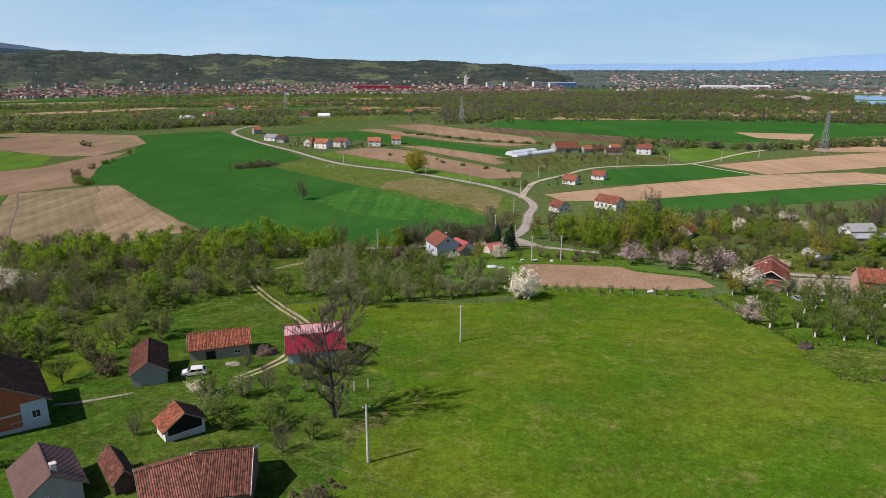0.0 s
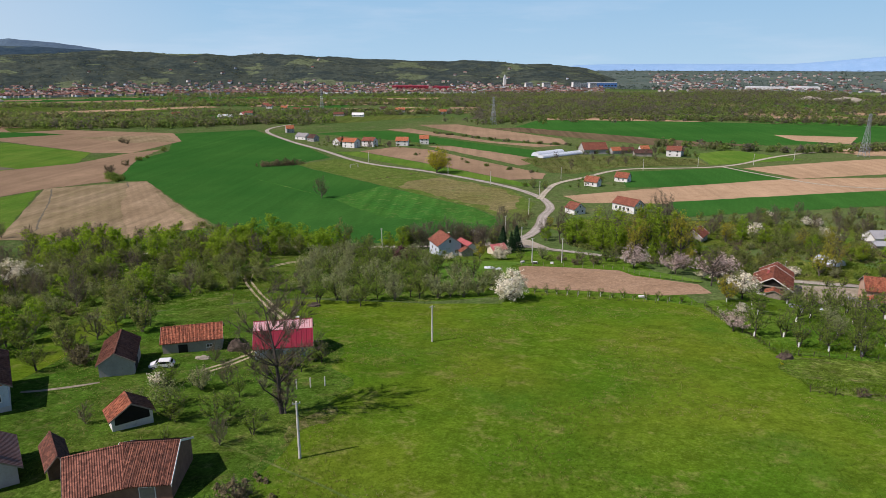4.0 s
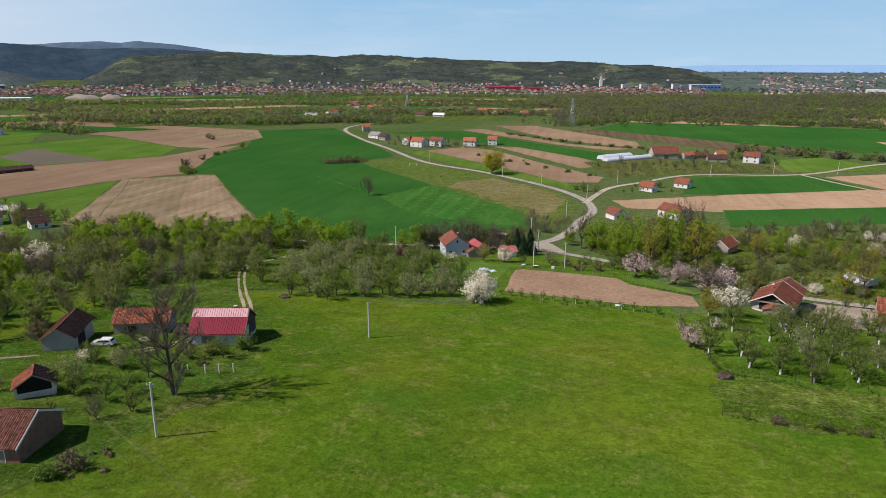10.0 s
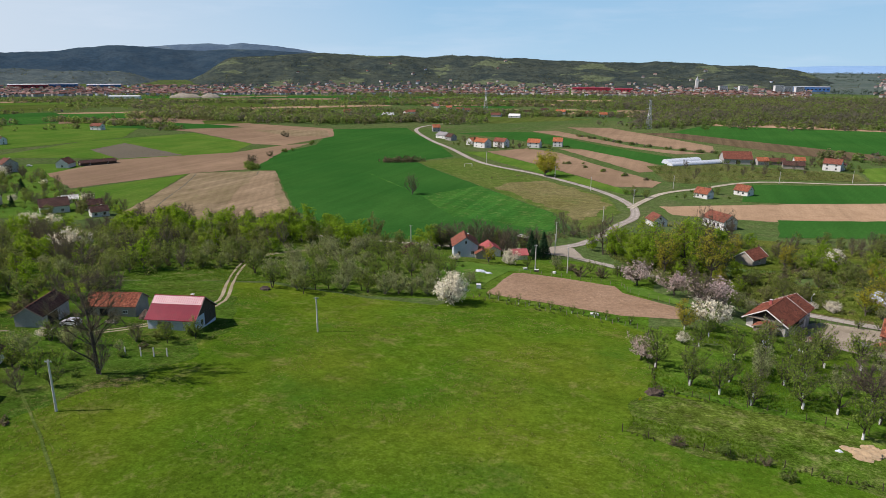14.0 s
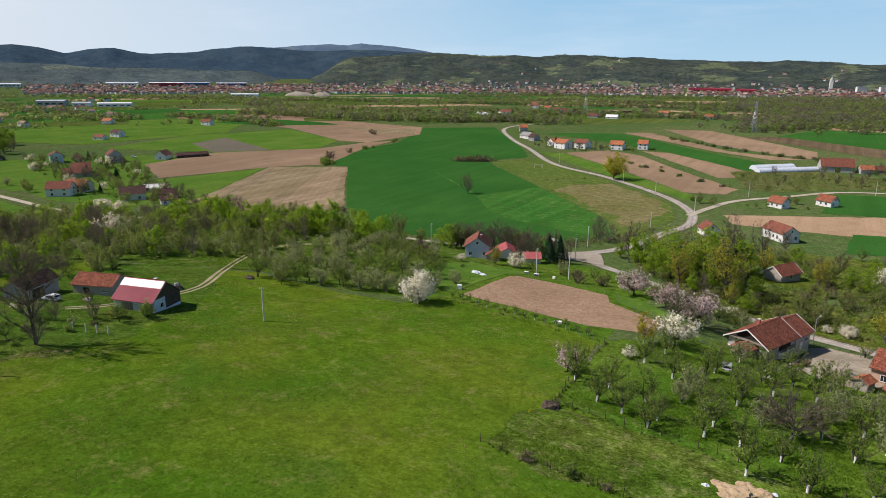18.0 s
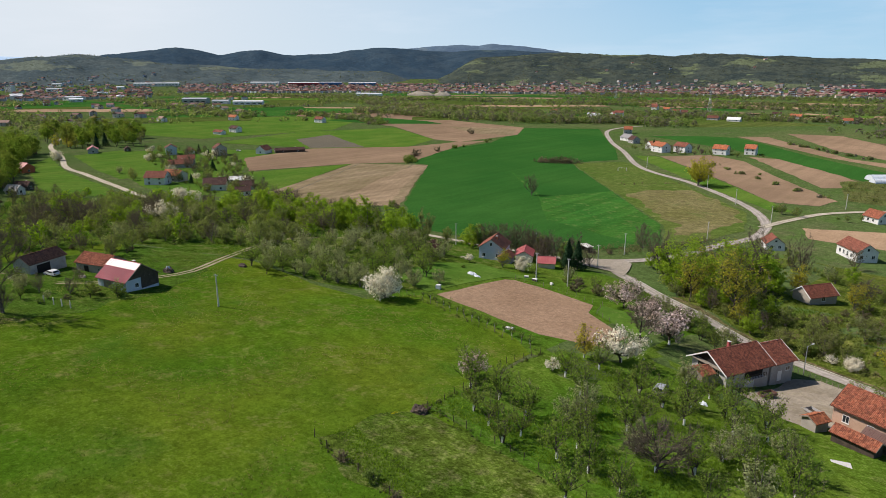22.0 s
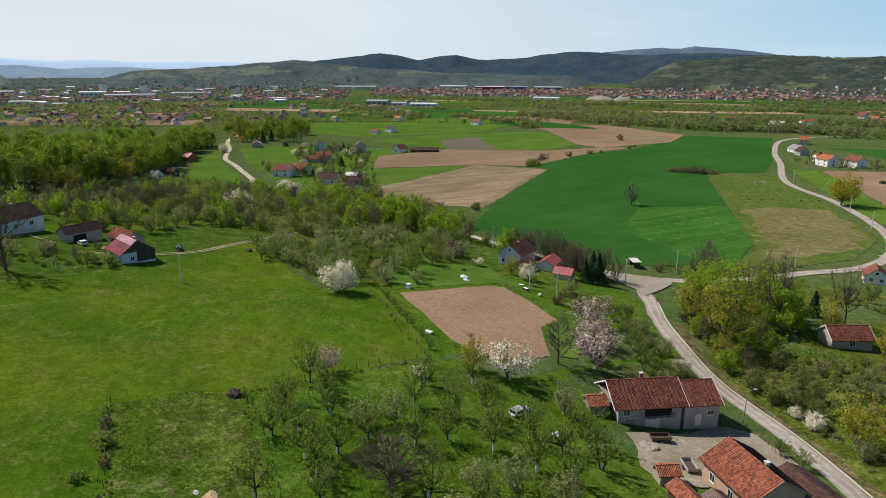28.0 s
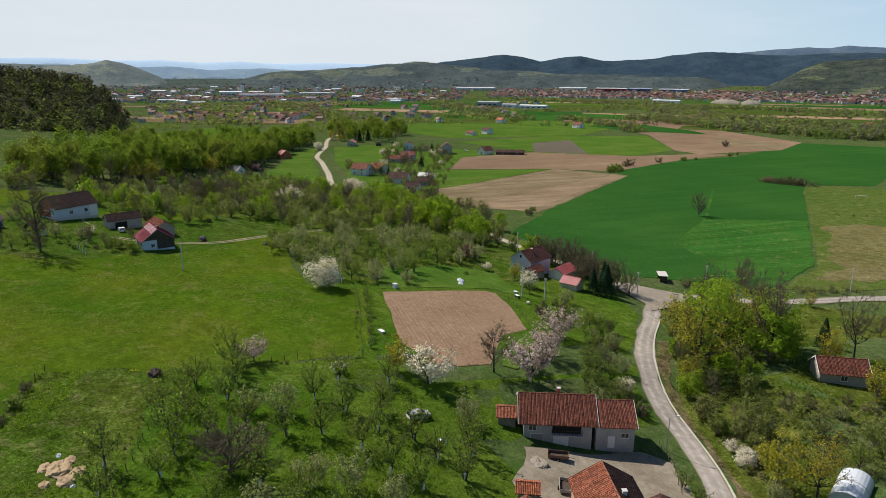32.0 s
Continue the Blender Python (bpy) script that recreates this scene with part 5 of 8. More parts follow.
for s0, s1, dz in ((0.08, 1.75, 0.2),):
    vs = [bm.verts.new((xx, -vv, 6.1 - vv * rise + d2)) for d2 in (dz, dz + 0.03) for xx, vv in ((-5.3, s0), (5.3, s0), (5.3, s1), (-5.3, s1))]
    for fc in ((0, 1, 2, 3), (7, 6, 5, 4), (0, 4, 5, 1), (2, 6, 7, 3), (1, 5, 6, 2), (0, 3, 7, 4)):
        bm.faces.new([vs[i] for i in fc])
rs = part("ridge_sheet", bm, surface("faded_pink_sheet", (0.62, 0.36, 0.38), (0.70, 0.45, 0.46), None, 0.5, 0.3, spec=0.6), rb, "faded pale pink ribbed sheet along the ridge")
for i in range(24):
    bm = bmesh.new()
    xx = -5.2 + i * 0.45
    vs = [bm.verts.new((xx + dx, -vv, 6.1 - vv * rise + 0.232 + dz)) for vv in (0.1, 1.7) for dx, dz in ((0, 0), (0.05, 0.06), (0.1, 0))]
    bm.faces.new((vs[0], vs[1], vs[4], vs[3]))
    bm.faces.new((vs[1], vs[2], vs[5], vs[4]))
    part("sheet_rib", bm, METAL_PINK, rs)
part("boarding", box(bmesh.new(), 5.005, -0.4, 0.3, 5.07, 4.4, 3.0), WOOD_DARK, rb, "dark boards on the end wall")

# ---- houses by the road ----
wh = house("white_house", 0.0, 225.5, -67, 10.2, 8.4, 4.7, 2.8, PLASTER_BLUE, TILE_RED, "white and bluish house with red tiled roof", 0.6, [(W, 5.1, 0, 5.3, 0.7, 1.0, "x+"), (W, 5.1, -2.4, 1.4, 1.0, 1.2, "x+"), (W, 5.1, 2.4, 1.4, 1.0, 1.2, "x+"), (W, -2, -4.2, 1.8, 1.0, 1.2, "y-"), (W, 2, -4.2, 1.8, 1.0, 1.2, "y-"), (W, 1, 4.2, 1.8, 1.0, 1.2, "y+")], chimney=(1, 1, 1.0, BRICK), zoff=0.3, roof2=TILE_OLD)
house("tiled_annex", 7.0, 223.0, -67, 5.5, 4.2, 2.4, 1.2, BLOCK, TILE_RED, "low annex with red tiled roof beside the white house", 0.5, category="annex")
house("pink_roof_annex", 7.3, 233.5, -60, 8.5, 5.5, 2.8, 1.5, PLASTER_WHITE, METAL_PINK, "white outbuilding with faded pink sheet roof", 0.5, sheet_ribs=0.5, category="outbuilding")
house("red_roof_hut", 18.6, 230.0, 30, 5.5, 4.5, 2.2, 1.4, CREAM, METAL_PINK, "small garden hut with red sheet roof", 0.5, sheet_ribs=0.5, category="hut")
fm = house("farmhouse", 94.8, 179.6, 65, 11.4, 9.0, 4.7, 2.65, PLASTER_GREY, TILE_RED, "grey two storey farmhouse with red tiled roof and balcony", 0.8, [(W, -4.2, -4.5, 2.9, 1.2, 1.0, "y-"), ("door", 0.6, -4.5, 0, 2.4, 2.1, "y-", None, FRAME_WHITE), ("door", -3.4, -4.5, 0, 2.2, 2.2, "y-", None, BLOCK), (W, -5.7, -2.2, 3.0, 1.0, 1.2, "x-")], chimney=(0.5, 1.4, 1.3, METAL_PINK), zoff=-0.7, sheet_ribs=0.36, boards=FRAME_WHITE, verge=0.95)
# loft and upper doorway: dark panels on the wall, painted as shade
part("gable_loft", prism(bmesh.new(), [(-3.6, 5.05), (3.6, 5.05), (0, 7.15)], 0, 0.05), OPENING_SHADE, fm, "dark panel for the shaded loft under the gable").matrix_local = pose(-5.76, 0, 0, 0, 0, 90)
part("loggia", box(bmesh.new(), -5.76, 0.3, 2.5, -5.705, 2.9, 4.6), OPENING_SHADE, fm, "dark panel for the shaded doorway of the upper floor")
part("gable_slab", box(bmesh.new(), -6.9, -0.4, 2.3, -5.71, 4.4, 2.45, 0.02), CONCRETE, fm, "concrete balcony slab on the gable side")
part("loft_beam", box(bmesh.new(), -6.55, -4.4, 4.72, -5.78, 4.4, 4.9), WOOD_GREY, fm, "pale beam across the gable")
# no real recess: a dark panel painted as its shade
part("balcony_recess", box(bmesh.new(), -0.9, -4.55, 2.5, 3.9, -4.49, 4.3), OPENING_SHADE, fm, "dark panel for the shaded balcony recess")
part("balcony_slab", box(bmesh.new(), -1.1, -5.4, 2.36, 4.1, -4.51, 2.49, 0.02), CONCRETE, fm, "concrete balcony slab")
for i in range(13):
    part("baluster", box(bmesh.new(), -1.05 + i * 0.42, -5.38, 2.495, -0.99 + i * 0.42, -5.32, 3.35), WOOD_DARK, fm)
part("handrail", box(bmesh.new(), -1.1, -5.4, 3.355, 4.1, -5.3, 3.42), WOOD_DARK, fm)
house("farmhouse_wing", 99.3, 188.0, 66, 6.4, 7.8, 4.4, 2.25, PLASTER_GREY, TILE_RED, "lower grey wing of the farmhouse with red tiles", 0.8, [("door", -0.6, -3.9, 0, 1.0, 2.0, "y-", None, FRAME_WHITE), (W, 1.6, -3.9, 1.9, 1.2, 0.8, "y-")], zoff=0.9, verge=0.3, category="house", sheet_ribs=0.36, boards=FRAME_WHITE)
house("lean_to", 91.8, 171.6, 65, 3.0, 3.8, 1.7, 0.8, WOOD_GREY, TILE_PATCHED, "wooden lean-to with rusty orange tiles", 0.4, category="shed")
bf = house("brick_farmhouse", 121.3, 172.7, -18, 10.5, 8.2, 3.9, 2.4, surface("pinkish_brick", (0.50, 0.32, 0.23), (0.56, 0.38, 0.28), (0.4, 0.25, 0.18), 1.0, 0.95), TILE_PATCHED, "old pinkish brick farmhouse with patched red tiled roof", 0.6, [(W, 1, -4.1, 1.4, 1.0, 1.2, "y-"), (W, -3, -4.1, 1.4, 1.0, 1.2, "y-"), (W, 5.25, 1.4, 1.4, 1.0, 1.2, "x+")], zoff=-0.2, chimney=(1.0, 1.2, 0.7, CONCRETE), roof2=TILE_DARK, sheet_ribs=0.36, boards=WOOD_GREY)
house("low_wing", 126.4, 178.6, -18, 9.0, 5.5, 2.6, 1.3, CREAM, TILE_DARK, "low wing with dark brown tiled roof", 0.5, category="outbuilding")
house("plank_shed", 120.2, 161.0, -18, 6.5, 2.6, 1.9, 0.8, WOOD_DARK, TILE_PATCHED, "open plank shed with old rusty tiles", 0.4, category="shed")
ls = house("sheet_lean_to", 123.6, 163.6, -18, 5.4, 2.8, 2.1, 0.7, WOOD_DARK, METAL_BROWN, "lean-to with brown sheet roof beside the plank shed", 0.3, sheet_ribs=0.35, category="shed")
slab = new("concrete_slab", None)
slab.matrix_world = pose(119.9, 151.1, height(119.9, 151.1), 0, 0, 20)
part("slab", box(bmesh.new(), -1.3, -0.9, -0.2, 1.3, 0.9, 0.14, 0.02), CONCRETE, slab)
tagged(slab, "pale concrete slab lying in the orchard grass", "slab")
house("orange_shed", 113.6, 164.2, 62, 2.8, 2.8, 2.1, 0.7, BLOCK, TILE_ORANGE, "tiny block shed with bright orange tiles", 0.3, category="shed")
house("stone_house", 95.2, 248.0, 58, 9.4, 6, 2.8, 2.2, BLOCK, TILE_RED, "small stone house with red tiled roof among trees", 0.5, [(W, 0, -3.0, 1.2, 1.2, 1.0, "y-")], sheet_ribs=0.36, boards=FRAME_WHITE)
house("white_cottage", 61.2, 335, -60, 8, 7, 3.0, 2.6, PLASTER_WHITE, TILE_RED, "white cottage with red tiled roof", 0.5, [(W, 4, 0, 3.6, 0.8, 0.8, "x+"), (W, 4, -1.5, 1.1, 1, 1.1, "x+"), (W, 4, 1.5, 1.1, 1, 1.1, "x+")])
lh = house("long_house", 89.8, 343, -50, 14, 8, 4.2, 2.8, PLASTER_WHITE, TILE_RED, "long white house with red tiled roof and arched porch", 0.5, [(W, i * 2.6 - 4.5, -4, 1.2, 1.1, 1.6, "y-") for i in range(4)] + [(W, 7, 0, 4.5, 0.8, 1.0, "x+"), (W, 7, -2.2, 1.4, 1.1, 1.3, "x+"), (W, 7, 2.2, 1.4, 1.1, 1.3, "x+")])
for x, y, r in ((84, 422, -35), (107, 441, -35)):
    house("small_house", x, y, r, 9, 6.5, 3.2, 2.8, PLASTER_WHITE, TILE_PATCHED, "small white walled house with brown tiled roof beside the lane", 0.5, [(W, 4.5, 0, 3.5, 0.9, 1.0, "x+"), (W, 4.5, -1.6, 1.0, 1.0, 1.2, "x+"), (W, 1.5, -3.25, 1.0, 1.0, 1.2, "y-"), (W, -1.5, -3.25, 1.0, 1.0, 1.2, "y-")])
house("grey_roof_house", 178, 271, 5, 12, 8, 4.5, 2.2, PLASTER_WHITE, surface("grey_roof_sheet", (0.30, 0.30, 0.31), (0.36, 0.36, 0.37), None, 0.6, 0.6), "white house with flat grey roof among trees", 0.6, [(W, -3, -4, 1.4, 1.2, 1.3, "y-"), (W, 3, -4, 1.4, 1.2, 1.3, "y-")])
house("grey_shed", 163, 240, 5, 16, 6, 2.6, 0.9, BLOCK, surface("fibre_cement", (0.33, 0.34, 0.36), (0.39, 0.40, 0.42), (0.27, 0.27, 0.28), 0.6, 0.8), "long low shed with grey corrugated roof", 0.4, sheet_ribs=0.8, category="shed")

# ---- farm by the far lane ----
def tunnel(x, y, rot, L, R, label, m):
    root = new("polytunnel")
    root.matrix_world = pose(x, y, height(x, y), 0, 0, rot)
    bm = bmesh.new()
    n = 12
    prof = [(math.cos(math.pi * k / n) * R, math.sin(math.pi * k / n) * R * 0.8) for k in range(n + 1)]
    rows = [[bm.verts.new((xx, a, b + 0.4)) for a, b in prof] for xx in (-L / 2, L / 2)]
    for k in range(n):
        bm.faces.new((rows[0][k], rows[0][k + 1], rows[1][k + 1], rows[1][k]))
    bm.faces.new(rows[0])
    bm.faces.new(rows[1][::-1])
    part("cover", bm, m, root)
    for i in range(int(L / 4) + 1):
        bm = bmesh.new()
        for k in range(n):
            (a, b), (c, d) = prof[k], prof[k + 1]
            xx = -L / 2 + i * 4
            tube(bm, (xx, a * 1.01, b * 1.01 + 0.4), (xx, c * 1.01, d * 1.01 + 0.4), 0.05, 0.05, 4)
        part("hoop", bm, STEEL, root)
    part("sole_board", box(bmesh.new(), -L / 2, -R - 0.06, -0.3, L / 2, -R + 0.04, 0.42), WOOD_GREY, root)
    return tagged(root, label, "greenhouse", "polytunnels")


FILM = surface("milky_film", (0.62, 0.68, 0.74), (0.68, 0.73, 0.78), None, 0.4, 0.35, spec=0.5)
tunnel(70, 576, 44, 34, 4.5, "long milky plastic greenhouse tunnel", FILM)
tunnel(80, 570, 42, 50, 3.4, "long low plastic greenhouse tunnel", FILM)
tunnel(126.5, 211.5, -62, 8, 2.3, "silvery plastic garden tunnel on the grass", FILM)
house("farm_barn", 111, 592, 12, 22, 14, 4.5, 5.0, PLASTER_GREY, TILE_RED, "large barn with red tiled roof", 0.7, [("door", 0, -7, 0, 3.5, 3.2, "y-", None, WOOD_DARK), (W, 11, 0, 4.5, 1.4, 1.6, "x+")], roof2=TILE_ORANGE, category="barn")
house("farm_shed", 130, 590, 20, 9, 7, 3.4, 2.5, PLASTER_GREY, TILE_ORANGE, "grey farm shed with orange roof", 0.5, category="shed")
house("farm_shed", 141, 596, 10, 13, 7, 2.8, 2.4, WOOD_GREY, TILE_OLD, "wooden farm shed with brown roof", 0.5, category="shed")
house("farm_shed", 151, 576, 0, 15, 7, 3.0, 2.6, BLOCK, TILE_DARK, "low farm shed with dark brown roof", 0.5, category="shed")
house("farm_shed", 159, 606, 10, 8, 6, 3.2, 2.4, PLASTER_WHITE, TILE_ORANGE, "white farm shed with orange roof", 0.5, category="shed")


def villa(x, y, rot, L, Wd, label, wall=PLASTER_WHITE, roof=TILE_ORANGE, hgt=5.6, rh=3.0, name="house"):
    ops = []
    for fl in (0.9, 3.6) if hgt > 4.5 else (0.9,):
        ops += [(W, -L / 4, -Wd / 2, fl, 1.2, 1.3, "y-"), (W, L / 4, -Wd / 2, fl, 1.2, 1.3, "y-"), (W, L / 2, 0, fl, 1.2, 1.3, "x+"), (W, -L / 2, 0, fl, 1.2, 1.3, "x-")]
    return house(name, x, y, rot, L, Wd, hgt, rh, wall, roof, label, 0.6, ops, chimney=(L * 0.2, 0.8, 0.9, BRICK))


villa(178, 577, -20, 12, 10, "white two storey villa with red roof and balcony", PLASTER_WHITE, TILE_RED)
villa(184, 583, 70, 8, 7, "red roofed side wing of the villa", PLASTER_WHITE, TILE_RED, 4.0, 2.4)
for x, y, r, L, wd, rf, wl, hg, lab in (
    (-128, 640, 60, 11, 9, TILE_ORANGE, PLASTER_WHITE, 4.2, "white house with bright orange tiled roof by the road"),
    (-113, 622, -25, 14, 10, TILE_ORANGE, PLASTER_WHITE, 5.6, "white two storey house with bright orange roof"),
    (-97, 632, -20, 13, 9, TILE_RED, PLASTER_WHITE, 5.6, "white house with dark red roof and terraces"),
    (-66, 640, 0, 12, 10, TILE_ORANGE, PLASTER_WHITE, 5.2, "white house with orange roof and garden"),
    (-46, 656, 5, 9, 9, TILE_ORANGE, PLASTER_WHITE, 5.6, "tall white house with orange red roof"),
    (-214, 762, 30, 9, 8, TILE_ORANGE, PLASTER_GREY, 5.2, "grey house with orange roof at the bend"),
    (-178, 690, -30, 15, 10, surface("grey_slate", (0.23, 0.22, 0.22), (0.28, 0.27, 0.27), None, 0.6, 0.8), PLASTER_WHITE, 3.6, "white house with grey roof beside the road"),
    (-163, 672, -30, 9, 8, TILE_DARK, PLASTER_GREY, 4.0, "grey house with dark roof beside the road"),
    (-462, 1000, 10, 12, 9, TILE_RED, PLASTER_WHITE, 4.5, "far white house with red roof"),
    (-372, 968, 0, 20, 9, surface("pale_roof", (0.5, 0.52, 0.55), (0.56, 0.58, 0.6), None, 0.5, 0.6), PLASTER_WHITE, 3.5, "far long shed with pale roof"),
    (-352, 1012, 20, 13, 10, TILE_RED, PLASTER_WHITE, 6.0, "far tall house with dark red roof"),
    (-320, 930, -10, 18, 9, TILE_OLD, PLASTER_GREY, 4.0, "far long house with brown roof"),
    (-384, 1215, 0, 10, 9, TILE_RED, PLASTER_WHITE, 5, "far house with red roof"),
    (-343, 1170, 10, 11, 9, TILE_ORANGE, PLASTER_WHITE, 5, "far house with orange roof"),
    (-308, 1128, 0, 12, 9, TILE_RED, PLASTER_WHITE, 5, "far white house with red roof"),
    (-286, 1105, 15, 10, 9, TILE_OLD, PLASTER_WHITE, 5, "far white house with brown roof"),
    (-215, 1036, 0, 16, 8, TILE_OLD, PLASTER_GREY, 3.4, "far low barn with brown roof"),
    (-183, 1028, 0, 18, 8, PLASTER_WHITE, PLASTER_WHITE, 3.0, "far long white shed"),
    (-80, 1110, 0, 11, 9, TILE_RED, PLASTER_GREY, 4.5, "far house with red roof beside a field"),
    (-55, 1095, 20, 12, 9, TILE_ORANGE, PLASTER_WHITE, 4.5, "far house with orange roof beside a field"),
    (-162, 1156, 10, 13, 10, TILE_DARK, PLASTER_WHITE, 5.4, "far white house with dark roof among trees"),
    (-131, 1142, 0, 16, 10, TILE_ORANGE, PLASTER_GREY, 4.4, "far long house with orange roof among trees"),
    (-340, 955, 10, 12, 8, TILE_DARK, PLASTER_GREY, 3.6, "far low farm building with dark roof"),
    (-408, 1266, 0, 12, 9, TILE_RED, PLASTER_GREY, 5.0, "far house with dull red roof behind the road"),
    (-358, 1012, 60, 14, 9, METAL_PINK, PLASTER_WHITE, 4.2, "far house with maroon roof at the road"),
    (-384, 985, 20, 9, 7, TILE_RED, WOOD_DARK, 3.0, "far red roofed barn at the road"),
):
    villa(x, y, r, L, wd, lab, wl, rf, hg, 3.0)

# ---- village in the dip ----
for x, y, r, L, wd, rf, wl, hg, rh, lab in (
    (-480, 276, -20, 13, 8, METAL_PINK, PLASTER_GREY, 3.6, 2.4, "grey barn with crimson roof in a pasture"),
    (-471, 302, -20, 7, 5, TILE_DARK, WOOD_DARK, 2.4, 1.8, "small dark shed in a pasture"),
    (-421, 318, -25, 11, 9, TILE_OLD, PLASTER_BLUE, 6.2, 2.4, "grey blue two storey house with brown roof"),
    (-417, 334, -25, 18, 5, TILE_OLD, PLASTER_WHITE, 2.8, 1.4, "long low garage row with brown roof"),
    (-386, 344, -20, 11, 10, TILE_OLD, PLASTER_GREY, 6.4, 3.4, "tall grey gabled house with brown roof"),
    (-368, 376, -65, 12, 9, TILE_OLD, PLASTER_WHITE, 3.6, 3.4, "white house with brown gabled roof"),
    (-358, 396, 65, 26, 6, TILE_DARK, WOOD_DARK, 2.4, 1.6, "long low dark shed beside the tilled field"),
    (-338, 284, 60, 17, 8, TILE_RED, PLASTER_GREY, 3.4, 2.6, "grey house with dull red roof"),
    (-352, 296, 60, 12, 8, TILE_RED, PLASTER_GREY, 4.6, 2.6, "house with dull red roof behind the lane"),
    (-280, 250, 20, 13, 10, TILE_ORANGE, CREAM, 4.5, 2.8, "cream house with orange tiled roof"),
    (-274, 236, 40, 13, 10, TILE_RED, PLASTER_WHITE, 5.0, 3.2, "white house with weathered pinkish roof"),
    (-229, 250, 55, 13, 10, TILE_DARK, PLASTER_WHITE, 4.0, 3.2, "white house with brown tiled roof at the village edge"),
    (-199, 250, 60, 8, 6, TILE_DARK, PLASTER_WHITE, 3.0, 2.0, "small white outbuilding with brown roof"),
    (-246, 274, 50, 8, 6, PLASTER_WHITE, PLASTER_WHITE, 2.6, 1.6, "white canvas roofed shelter"),
    (-218, 262, 60, 12, 7, TILE_DARK, PLASTER_GREY, 3.0, 2.2, "long outbuilding with dark roof"),
    (-390, 196, 10, 11, 8, METAL_PINK, BRICK, 4.0, 2.8, "reddish house half hidden by trees"),
    (-243, 149, 30, 7, 5.5, PLASTER_GREY, PLASTER_WHITE, 2.6, 2.2, "small white shed at the forest edge"),
    (-279, 163, 40, 8, 6, TILE_DARK, WOOD_DARK, 2.6, 2.2, "dark wooden shed at the forest edge"),
    (-560, 465, 10, 12, 9, TILE_DARK, PLASTER_WHITE, 5.0, 2.6, "white house with dark roof among blossom"),
    (-552, 440, 10, 14, 7, TILE_RED, PLASTER_WHITE, 3.0, 2.0, "low farm building with red roof"),
    (-91, 242.5, -40, 8, 5, TILE_DARK, WOOD_DARK, 2.6, 1.8, "dark wooden barn at the field edge"),
    (-600, 620, 10, 14, 9, TILE_RED, PLASTER_WHITE, 5, 3, "far white house with red roof"),
    (-720, 560, 20, 12, 9, TILE_ORANGE, PLASTER_WHITE, 5, 3, "far white house with orange roof"),
):
    villa(x, y, r, L, wd, lab, wl, rf, hg, rh, "barn" if "barn" in lab else ("shed" if "shed" in lab else "house"))


# ---- poles, pylons and street furniture ----
def pole(x, y, h, label="pale concrete power pole standing in the grass", thick=1.0):
    root = new("power_pole")
    root.matrix_world = pose(x, y, height(x, y), 0, 0, 20)
    bm = bmesh.new()
    tube(bm, (0, 0, -0.5), (0, 0, h), 0.19 * thick, 0.12 * thick, 8, True)
    part("shaft", bm, CONCRETE, root)
    part("crossarm", box(bmesh.new(), -0.5, -0.05, h - 0.35, 0.5, 0.05, h - 0.25), STEEL, root)
    for s in (-0.4, 0.4):
        bm = bmesh.new()
        tube(bm, (s, 0, h - 0.25), (s, 0, h - 0.05), 0.05, 0.035, 6, True)
        part("insulator", bm, PLASTER_WHITE, root)
    return tagged(root, label, "pole", "power poles")


for x, y, h in ((-9.1, 70.2, 7.9), (3.6, 119, 7.6)):
    pole(x, y, h)
for x, y in ((23.3, 278), (36.8, 328), (46.8, 384), (-11.6, 460), (18.2, 421), (66.5, 447), (132, 491), (179, 514), (225, 525), (268, 552), (-24, 233), (-78.5, 519), (39.5, 208.5), (28.5, 247), (2.6, 247.6), (29.6, 207)):
    pole(x, y, 8.5, "pale concrete power pole beside the road")
lamp = new("street_lamp")
lamp.matrix_world = pose(105.1, 195.5, height(105.1, 195.5), 0, 0, 60)
bm = bmesh.new()
tube(bm, (0, 0, -0.3), (0, 0, 6.5), 0.11, 0.07, 8, True)
part("shaft", bm, STEEL, lamp)
bm = bmesh.new()
tube(bm, (0, 0, 6.45), (1.2, 0, 6.9), 0.04, 0.035, 6, True)
part("arm", bm, STEEL, lamp)
part("lamp_head", box(bmesh.new(), 1.1, -0.13, 6.82, 1.75, 0.13, 6.98, 0.03), PLASTER_WHITE, lamp)
tagged(lamp, "grey street lamp with a bent arm beside the road", "street lamp")


